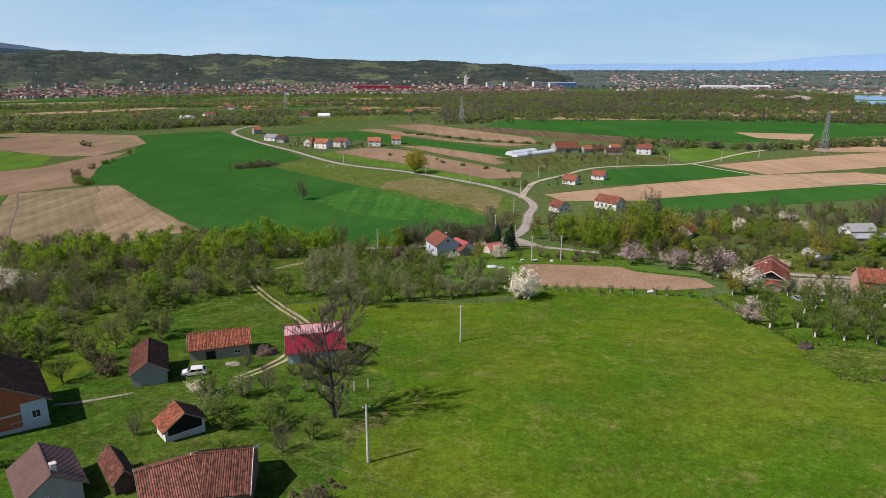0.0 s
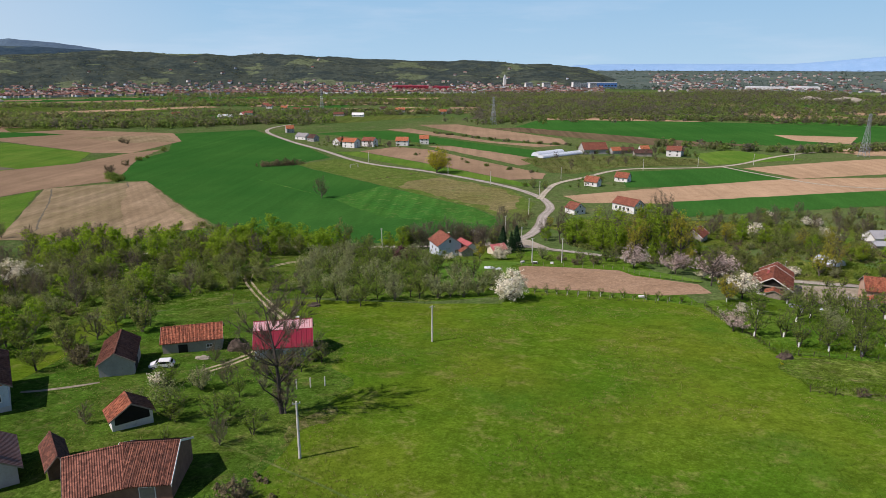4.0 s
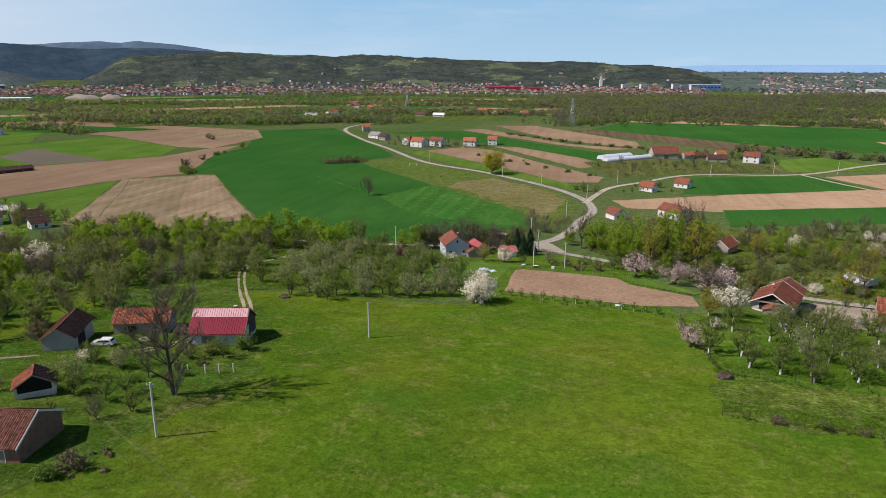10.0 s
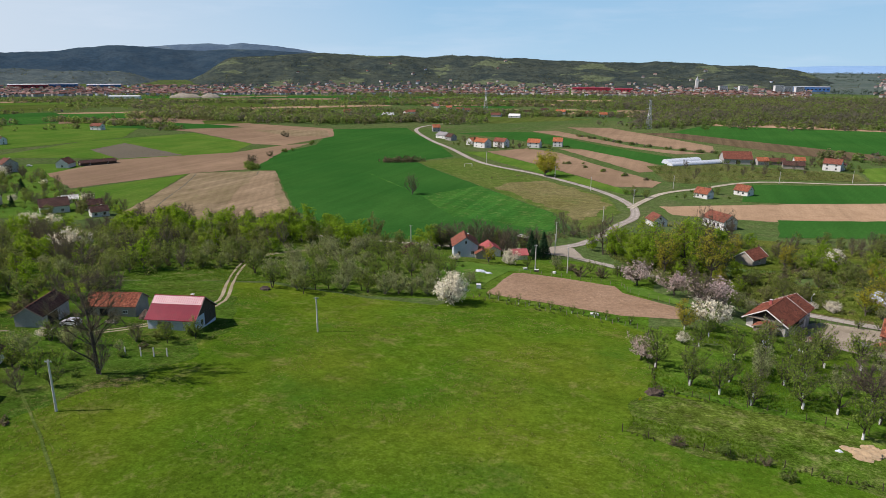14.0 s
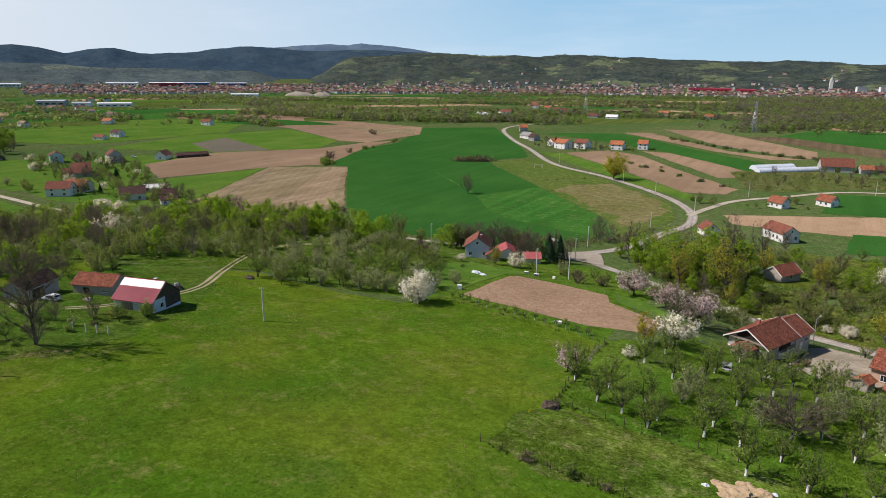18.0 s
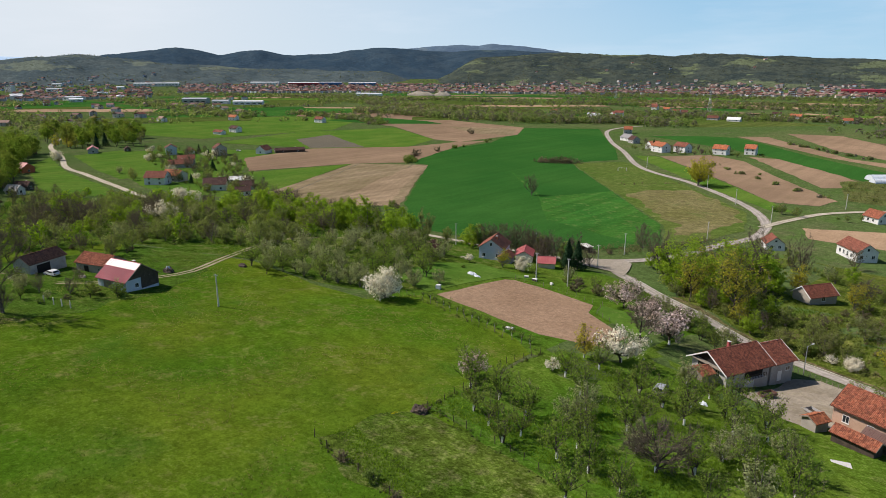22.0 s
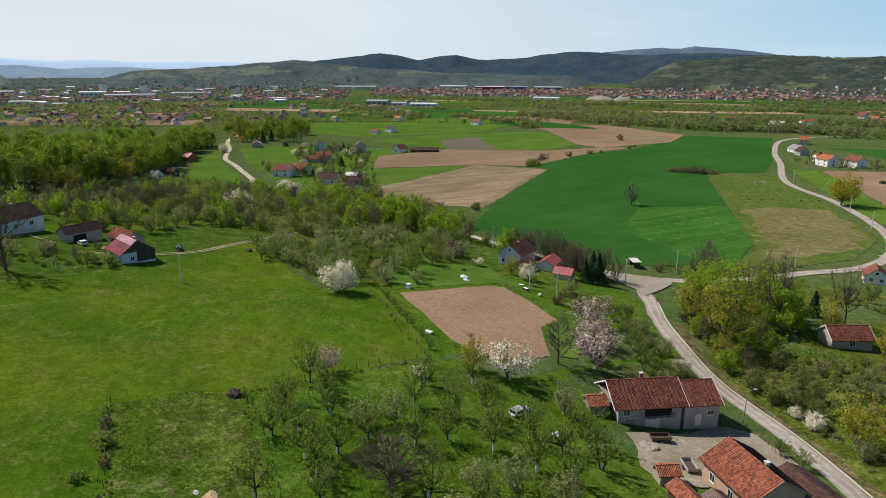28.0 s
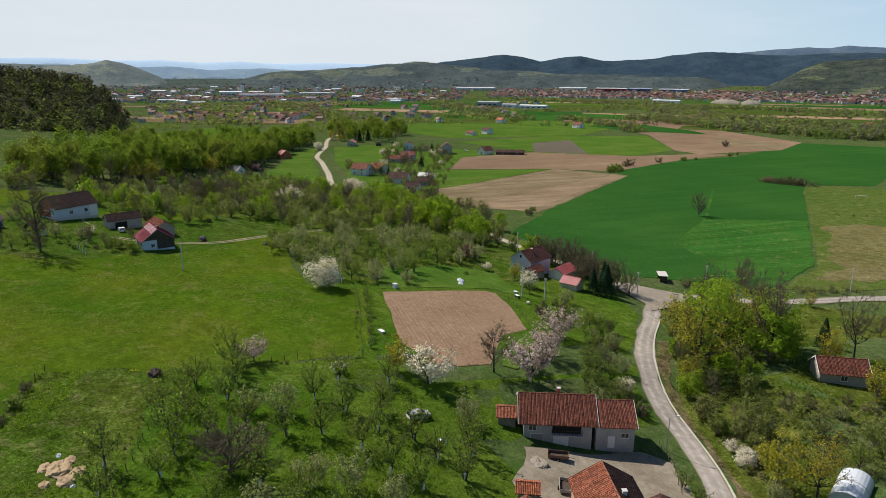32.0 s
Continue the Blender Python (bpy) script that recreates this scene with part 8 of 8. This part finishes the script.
hall(-2100, 250, 85, 70, 40, 14, PLASTER_WHITE, WHITE_ROOF, "white factory hall between houses")
hall(-1068, 805, 40, 60, 16, 7, PLASTER_WHITE, WHITE_ROOF, "long white warehouse beyond the village")
hall(-1134, 782, 40, 34, 16, 7, PLASTER_WHITE, GREY_ROOF, "grey roofed warehouse beyond the village")
hall(-1196, 760, 45, 50, 30, 10, PLASTER_GREY, GREY_ROOF, "grey warehouse at the village edge")
hall(-1205, 1260, 30, 70, 18, 7, PLASTER_WHITE, WHITE_ROOF, "white farm halls in the fields")
for x, y, h in ((350, 2500, 24), (380, 2520, 20), (240, 2480, 22), (420, 2560, 18), (-2300, 420, 26), (-2250, 560, 22), (-2350, 300, 30), (-2200, 700, 18), (180, 2540, 20)):
    root = new("apartment_block")
    root.matrix_world = pose(x, y, height(x, y), 0, 0, 20)
    part("wall", box(bmesh.new(), -14, -7, -0.5, 14, 7, h), PLASTER_WHITE, root)
    for fl in range(int(h / 3)):
        part("window_row", box(bmesh.new(), -13, -7.06, fl * 3 + 1, 13, -7.01, fl * 3 + 2.3), GLASS_DARK, root)
    part("roof", box(bmesh.new(), -14.4, -7.4, h + 0.004, 14.4, 7.4, h + 0.5), GREY_ROOF, root)
    tagged(root, "pale apartment block in the town", "apartment block", "apartment blocks")
tower = new("church_tower")
tower.matrix_world = pose(95, 2700, height(95, 2700), 0, 0, 10)
part("shaft", box(bmesh.new(), -5, -5, -0.5, 5, 5, 34), PLASTER_WHITE, tower)
bm = bmesh.new()
tube(bm, (0, 0, 34.01), (0, 0, 48), 6.5, 0.3, 8, True)
part("spire", bm, GREY_ROOF, tower)
tagged(tower, "white church tower above the town roofs", "tower")
# gravel heaps of the quarry
for x, y, L in ((-1125, 1375, 100), (-1060, 1390, 60), (830, 1560, 90), (760, 1580, 70)):
    bm = bmesh.new()
    bmesh.ops.create_icosphere(bm, subdivisions=3, radius=1)
    for vert in bm.verts:
        n = noise.noise(vert.co * 2.2)
        vert.co = Vector((vert.co.x * L * 0.5, vert.co.y * 16, max(-0.05, vert.co.z) * 11 * (1 + 0.4 * n)))
    me = bpy.data.meshes.new("gravel_mound")
    bm.to_mesh(me)
    bm.free()
    me.materials.append(GRAVEL)
    ob = new("gravel_mound", me)
    ob.location = (x, y, height(x, y))
    tagged(ob, "long pale gravel heap of a quarry", "gravel heap", "gravel heaps")
# scattered houses between village and town
for _ in range(64):
    x, y = town_place(56, 92, 900, 1700)
    town_house(x, y, town_rng.uniform(0, 180), town_rng.randrange(6))
for x, y, k in ((-1052, 665, 1), (-1075, 690, 0), (-1010, 700, 4), (-985, 655, 5), (-1100, 720, 3)):
    town_house(x, y, town_rng.uniform(0, 180), k)
# pale halls and blocks on the far side of town
for i in range(46):
    x, y = town_place(66, 95, 1500, 2900)
    hall(x, y, town_rng.choice((20, 70, 75, 160)), town_rng.uniform(22, 55), town_rng.uniform(14, 26), town_rng.uniform(6, 10), PLASTER_WHITE, town_rng.choice((WHITE_ROOF, GREY_ROOF, WHITE_ROOF)), "pale industrial hall between the town houses")
# houses of the next village
for _ in range(40):
    x, y = town_place(74, 92, 950, 1500)
    town_house(x, y, town_rng.uniform(0, 180), town_rng.choice((0, 3, 4, 4, 5)))
# woods and lone houses on the slopes of the hills
slope_spots = ([], [], [])
for _ in range(5200):
    a, r = radians(town_rng.uniform(-12, 86)), town_rng.uniform(2560, 3420)
    x, y = 60 - math.sin(a) * r, 40 + math.cos(a) * r
    if noise.fractal((x * 0.004, y * 0.004, 4.0), 1.0, 2.0, 4) < -0.12:
        continue
    z = land(x, y)
    if z < -20:
        continue
    h = town_rng.uniform(4, 7)
    slope_spots[town_rng.choice((0, 0, 1, 2))].append((x, y, z - 1.5, h * 0.75, h))
# Leaf tones greyed and blued, so the haze over the slopes sits in the colour.
far_clumps("slope_woods", slope_spots[0], leafy("slope_green", (0.075, 0.095, 0.065), (0.1, 0.122, 0.08), (0.09, 0.105, 0.075)), "green woods on the slopes of the hills", 1.5, 12)
far_clumps("slope_woods", slope_spots[1], leafy("slope_brown", (0.085, 0.083, 0.076), (0.115, 0.108, 0.094), (0.095, 0.092, 0.082)), "leafless brown woods on the slopes of the hills", 1.5, 12)
far_clumps("slope_woods", slope_spots[2], leafy("slope_olive", (0.1, 0.118, 0.078), (0.138, 0.155, 0.098), (0.112, 0.125, 0.085)), "budding olive woods on the slopes of the hills", 1.5, 12)
for _ in range(26):
    x, y = town_place(-8, 60, 2650, 3200)
    town_house(x, y, town_rng.uniform(0, 180), town_rng.randrange(6))
# long narrow fields across the plain
for i in range(64):
    a, r = radians(town_rng.uniform(-34, 92)), town_rng.uniform(960, 1900)
    x, y = 60 - math.sin(a) * r, 40 + math.cos(a) * r
    t = a + radians(town_rng.uniform(-20, 20))
    ux, uy = math.cos(t), math.sin(t)
    L, w = town_rng.uniform(90, 230), town_rng.uniform(22, 55)
    m, words = town_rng.choice(((WHEAT, "far strip of green wheat"), (WHEAT_LIGHT, "far strip of young wheat"), (SOIL_BROWN, "far tilled strip"), (SOIL, "far pale tilled strip"), (FAR_PASTURE, "far strip of pasture"), (BRIGHT_GRASS, "far strip of bright grass")))
    drape("field", [(x + ux * p * L - uy * q * w, y + uy * p * L + ux * q * w) for p, q in ((-1, -1), (1, -1), (1, 1), (-1, 1))], m, words, 0.2 + 0.004 * i, edge=40.0, amp=3.0)

# ---- fences and small things ----
OLD_WIRE = surface("rusty_wire", (0.1, 0.075, 0.06), (0.14, 0.1, 0.08), None, 4.0, 0.8)


def fence(pts, label, step=2.4, h=1.25, wires=(0.5, 1.0), wood_m=None):
    root = new("fence")
    root.matrix_world = pose(pts[0][0], pts[0][1], height(*pts[0]))
    rng = random.Random(int(pts[0][0] * 10))
    o = root.matrix_world.translation
    me_ = []
    for k in range(3):
        bm = bmesh.new()
        tube(bm, (0, 0, -0.3), (0.04 * k - 0.03, 0.03, h * (0.9 + 0.1 * k)), 0.065, 0.05, 6, True)
        me = bpy.data.meshes.new("post")
        bm.to_mesh(me)
        bm.free()
        me.materials.append(wood_m or WOOD_GREY)
        me_.append(me)
    tops = []
    for (x0, y0), (x1, y1) in zip(pts, pts[1:]):
        n = max(1, int(math.dist((x0, y0), (x1, y1)) / step))
        for i in range(n):
            x, y = x0 + (x1 - x0) * i / n, y0 + (y1 - y0) * i / n
            x, y = x + rng.uniform(-0.1, 0.1), y + rng.uniform(-0.1, 0.1)
            p = new("post", rng.choice(me_))
            p.parent = root
            p.matrix_local = Matrix.Translation(Vector((x, y, height(x, y))) - o) @ pose(0, 0, 0, rng.uniform(-4, 4), rng.uniform(-4, 4), rng.uniform(0, 360))
            tops.append(Vector((x, y, height(x, y))) - o)
    for w in wires:
        for a, b in zip(tops, tops[1:]):
            bm = bmesh.new()
            tube(bm, a + Vector((0, 0, w)), b + Vector((0, 0, w)), 0.006, 0.006, 3)
            part("wire", bm, OLD_WIRE, root)
    return tagged(root, label, "fence", "fences")


fence([(20.7, 161.3), (30, 160), (40, 158.2), (56, 154.5), (67, 152)], "fence of weathered posts along the ploughed plot")
fence([(67, 152), (66, 142), (67.5, 130), (69, 121), (69.5, 116.5)], "fence of weathered posts along the orchard", wood_m=WOOD_DARK)
FENCE_WEEDS = leafy("fence_weeds", (0.075, 0.1, 0.028), (0.12, 0.135, 0.05), (0.13, 0.115, 0.065), 0.15)
for i, (a_, b_) in enumerate((((65.6, 97.7), (104, 93.2)), ((69.5, 116.5), (114, 109.5)), ((67, 152), (69, 118)), ((22, 161.2), (66, 152)))):
    (xa, ya), (xb, yb) = a_, b_
    undergrowth("fence_weeds", [(xa, ya - 0.7), (xb, yb - 0.7), (xb + 0.6, yb + 0.7), (xa + 0.6, ya + 0.7)], 200, 0.2, 0.7, FENCE_WEEDS, "rank weeds along the fence line", 31 + i, 0.14, 26)
fence([(69.5, 116.5), (86.2, 115.2), (99.3, 112.8), (114, 109.5)], "fence of leaning posts between paddock and orchard", wood_m=WOOD_DARK)
fence([(65.6, 97.7), (76.3, 96.2), (89.1, 95), (104, 93.2)], "short fence of leaning posts in weeds", 3.2, wood_m=WOOD_DARK)
fence([(26, 201.5), (36, 201), (57, 196.5), (60, 188), (75.5, 178)], "wire fence round the ploughed plot", 3.0)
posts = new("post_row")
posts.matrix_world = pose(-15, 92.8, height(-15, 92.8))
for x, y in ((-18.4, 91.4), (-15.9, 92.4), (-13.9, 93.3), (-11.8, 94.2)):
    bm = bmesh.new()
    box(bm, x + 15 - 0.09, y - 92.8 - 0.09, height(x, y) - height(-15, 92.8) - 0.3, x + 15 + 0.09, y - 92.8 + 0.09, height(x, y) - height(-15, 92.8) + 1.75, 0.02)
    part("post", bm, CONCRETE, posts)
tagged(posts, "row of four pale concrete posts beside the barn", "fence")
fence([(103, 195.5), (110, 193), (118, 188)], "garden fence of dark posts by the road", 1.2, 1.3)

# tall grass, weeds and dry stems on the meadow, weeds and flowers
def tufts(name, n, poly, lo, hi, material, label, seed, lean=0.5, wide=0.03, patch=0.0, blades=5):
    rng = random.Random(seed)
    V, F = [], []
    xs, ys = [p[0] for p in poly], [p[1] for p in poly]
    made = tries = 0
    while made < n and tries < n * 30:
        tries += 1
        x, y = rng.uniform(min(xs), max(xs)), rng.uniform(min(ys), max(ys))
        if not inside(x, y, poly) or noise.noise((x * 0.06, y * 0.06, seed)) < patch:
            continue
        made += 1
        z = height(x, y) + 0.03
        for _ in range(blades):
            a, h = rng.uniform(0, 6.283), rng.uniform(lo, hi)
            dx, dy = math.cos(a), math.sin(a)
            i = len(V)
            px, py = x + rng.uniform(-0.15, 0.15), y + rng.uniform(-0.15, 0.15)
            V += [(px - dy * wide, py + dx * wide, z), (px + dy * wide, py - dx * wide, z), (px + dx * h * lean, py + dy * h * lean, z + h)]
            F.append((i, i + 1, i + 2))
    return tagged(mesh_ob(name, V, F, material), label, "grass", kind="stuff")


MEADOW = [(-70, 45), (120, 45), (112, 92), (70, 112), (66, 150), (24, 163), (-10, 148), (-40, 140), (-70, 110)]
GRASS_BLADE = leafy("grass_blades", (0.105, 0.165, 0.018), (0.15, 0.21, 0.03), (0.12, 0.17, 0.022), 0.2)
DRY_BLADE = leafy("dry_blades", (0.22, 0.20, 0.07), (0.33, 0.29, 0.13), (0.25, 0.22, 0.09), 0.25)
tufts("meadow_grass", 30000, MEADOW, 0.06, 0.17, GRASS_BLADE, "short uneven grass tufts on the meadow", 1, 0.9, 0.035)
tufts("dry_grass", 9000, MEADOW, 0.1, 0.25, DRY_BLADE, "straw coloured dry tufts on the meadow", 2, 0.8, 0.03, 0.12)
tufts("weeds", 12000, [(66, 98), (77, 96), (113, 92), (124, 120), (120, 135), (108, 160), (72, 156)], 0.15, 0.45, leafy("weed_blades", (0.12, 0.21, 0.016), (0.17, 0.26, 0.028), (0.16, 0.22, 0.03)), "lush weeds and long grass in the orchard", 3, 0.5, 0.05)
tufts("weeds", 5000, [(64, 230), (92, 211), (130, 196), (160, 190), (140, 240), (100, 270), (70, 270)], 0.2, 0.6, GRASS_BLADE, "long grass and weeds under the roadside trees", 4, 0.5, 0.06)
tufts("weeds", 7000, [(-110, 104), (-70, 132), (-30, 152), (0, 150), (20, 168), (20, 190), (-40, 225), (-120, 205)], 0.15, 0.5, GRASS_BLADE, "long grass under the thicket trees", 5, 0.5, 0.06)
tufts("yellow_flowers", 60, [(67, 111), (71, 110), (75, 114), (69, 116)], 0.2, 0.35, leafy("yellow_petals", (0.36, 0.36, 0.02), (0.45, 0.43, 0.03), (0.3, 0.34, 0.03)), "patch of yellow flowering weeds", 6, 0.3, 0.05, 0.0, 3)
# wilted heap with plastic scraps
def heap(name, x, y, rx, ry, h, material, label, seed=0):
    bm = bmesh.new()
    bmesh.ops.create_icosphere(bm, subdivisions=4, radius=1)
    for vert in bm.verts:
        n = noise.fractal(vert.co * 1.8 + Vector((seed, 0, 0)), 1.0, 2.0, 4)
        c = vert.co
        vert.co = Vector((c.x * rx * (1 + 0.25 * n), c.y * ry * (1 + 0.25 * n), max(-0.1, c.z) * h * (1 + 0.55 * n)))
    me = bpy.data.meshes.new(name)
    bm.to_mesh(me)
    bm.free()
    me.materials.append(material)
    ob = new(name, me)
    ob.location = (x, y, height(x, y))
    return tagged(ob, label, name.replace("_", " "))


STRAW = surface("old_straw", (0.40, 0.29, 0.17), (0.48, 0.36, 0.22), (0.28, 0.2, 0.12), 2.0, 0.95, bump=0.8)
PLASTIC = surface("pale_plastic", (0.62, 0.67, 0.74), (0.72, 0.75, 0.8), None, 2.0, 0.4)
for i, (dx, dy, rx, ry, h) in enumerate(((0, 0, 1.5, 1.0, 0.6), (2.0, 1.0, 1.1, 0.8, 0.5), (0.6, 1.8, 0.9, 0.7, 0.4), (-1.6, 0.8, 0.8, 0.5, 0.35), (2.4, -0.7, 0.7, 0.5, 0.35), (-0.6, -1.2, 0.9, 0.6, 0.35))):
    heap("straw_mound", 97.4 + dx * 1.35, 104.6 + dy * 1.35, rx * 1.4, ry * 1.4, h, STRAW, "rotting tan straw heap on the grass", i * 3.1)
heap("plastic_sheet", 93.9, 104.2, 0.5, 0.3, 0.3, PLASTIC, "crumpled pale plastic sheet beside the straw", 1)
heap("plastic_sheet", 101.6, 106.9, 0.4, 0.35, 0.3, PLASTIC, "crumpled bluish plastic scrap beside the straw", 5)
heap("brush_mound", 69.4, 114.7, 1.5, 1.1, 0.9, WOOD_DARK, "dark pile of cut brushwood at the fence corner", 2)
heap("brush_mound", -26.3, 143.4, 1.4, 1.0, 0.8, WOOD_DARK, "dark brush pile beside the track", 4)
heap("rubble_mound", -37.0, 105.6, 1.6, 0.8, 0.5, GRAVEL, "pale heap of broken stones in front of the stable", 3)
heap("covered_stack", -31.0, 124.5, 1.6, 1.2, 1.2, WOOD_DARK, "dark covered stack beside the track", 7)
heap("white_tarp", -31.0, 124.5, 0.9, 0.7, 1.5, PLASTIC, "white tarp lying over a dark stack", 8)
heap("woodpile", -32.6, 111.5, 2.2, 1.6, 1.6, WOOD_DARK, "dark woodpile beside the stable", 9)
heap("tarp", 15.4, 194.2, 1.6, 1.0, 0.8, PLASTIC, "white plastic sheeting over a garden bed", 10)
heap("tarp", 18.2, 193.0, 1.2, 0.8, 0.5, PLASTIC, "crumpled white sheeting in the garden", 11)
heap("sand_mound", 104.6, 171.0, 2.2, 1.4, 0.7, GRAVEL, "pale sand heap in the farmyard", 12)
heap("tarp", 97.5, 157.5, 0.8, 0.7, 0.6, PLASTIC, "white tarp among orchard trees", 13)


def crate(x, y, rot, L, wd, h, material, label, name="garden_bin"):
    root = new(name)
    root.matrix_world = pose(x, y, height(x, y), 0, 0, rot)
    part("body", box(bmesh.new(), -L / 2, -wd / 2, 0, L / 2, wd / 2, h, 0.04), material, root)
    part("lid", box(bmesh.new(), -L / 2 - 0.04, -wd / 2 - 0.04, h + 0.004, L / 2 + 0.04, wd / 2 + 0.04, h + 0.07, 0.02), FRAME_WHITE, root)
    for sx in (-1, 1):
        part("corner_post", box(bmesh.new(), sx * (L / 2 + 0.035) - 0.03, -wd / 2 - 0.03, 0, sx * (L / 2 + 0.035) + 0.03, -wd / 2 + 0.03, h), STEEL, root)
    return tagged(root, label, "bin")


crate(21.5, 172.4, 20, 1.2, 1.0, 1.2, PLASTIC, "white caged water tank on the lawn", "water_tank")
crate(30.5, 205.0, 10, 1.4, 0.8, 0.7, WOOD_DARK, "dark garden box with pale lid", "garden_box")
crate(26.5, 206.5, 30, 1.2, 0.8, 0.6, PLASTER_GREY, "grey garden box with pale lid", "garden_box")
crate(36, 205.5, -20, 0.9, 0.6, 0.6, PLASTER_WHITE, "small white garden box", "garden_box")
crate(54.0, 159.6, 15, 1.8, 0.9, 0.4, CONCRETE, "low concrete trough beside the fence", "trough")

# trailers in the farmyard
def trailer(x, y, rot, L, board, label):
    tr = new("farm_trailer")
    tr.matrix_world = pose(x, y, height(x, y) + 0.1, 0, 0, rot)
    part("bed", box(bmesh.new(), -L, -0.8, 0.62, L, 0.8, 0.7), WOOD_DARK, tr)
    for s in (-1, 1):
        part("side_board", box(bmesh.new(), -L, s * 0.8 - 0.03, 0.704, L, s * 0.8 + 0.03, 1.2, 0.01), board, tr)
        part("end_board", box(bmesh.new(), s * (L + 0.03) - 0.03, -0.77, 0.704, s * (L + 0.03) + 0.03, 0.77, 1.2, 0.01), board, tr)
        bm = bmesh.new()
        tube(bm, (0, s * 0.98 - 0.1, 0.36), (0, s * 0.98 + 0.1, 0.36), 0.36, 0.36, 12, True)
        wheel = part("wheel", bm, bpy.data.materials["tyre_rubber"], tr)
        bm = bmesh.new()
        tube(bm, (0, s * 1.09 - 0.01, 0.36), (0, s * 1.09 + 0.01, 0.36), 0.2, 0.2, 10, True)
        part("rim", bm, STEEL, wheel)
    bm = bmesh.new()
    tube(bm, (L, 0, 0.6), (L + 1.4, 0, 0.35), 0.05, 0.05, 6, True)
    part("drawbar", bm, STEEL, tr)
    return tagged(tr, label, "trailer")


trailer(103.4, 175.2, 60, 1.6, METAL_BROWN, "brown wooden farm trailer standing in the yard")
trailer(112.3, 171.1, 150, 1.5, PLASTER_GREY, "grey flat cart standing beside the orange shed")

# bus shelter at the junction
bsh = new("bus_shelter")
bsh.matrix_world = pose(11, 270.5, height(11, 270.5), 0, 0, -30)
part("back_wall", box(bmesh.new(), -2.6, 1.1, -0.3, 2.6, 1.25, 2.3), WOOD_DARK, bsh)
for s in (-1, 1):
    part("side_wall", box(bmesh.new(), s * 2.55 - 0.07, -1.0, -0.3, s * 2.55 + 0.07, 1.095, 2.3), WOOD_DARK, bsh)
part("roof", box(bmesh.new(), -3.0, -1.5, 2.31, 3.0, 1.6, 2.48, 0.03), CONCRETE, bsh, "pale flat roof")
part("bench", box(bmesh.new(), -2.2, 0.5, 0.42, 2.2, 1.0, 0.5), WOOD_GREY, bsh)
tagged(bsh, "small dark bus shelter with pale flat roof", "shelter")
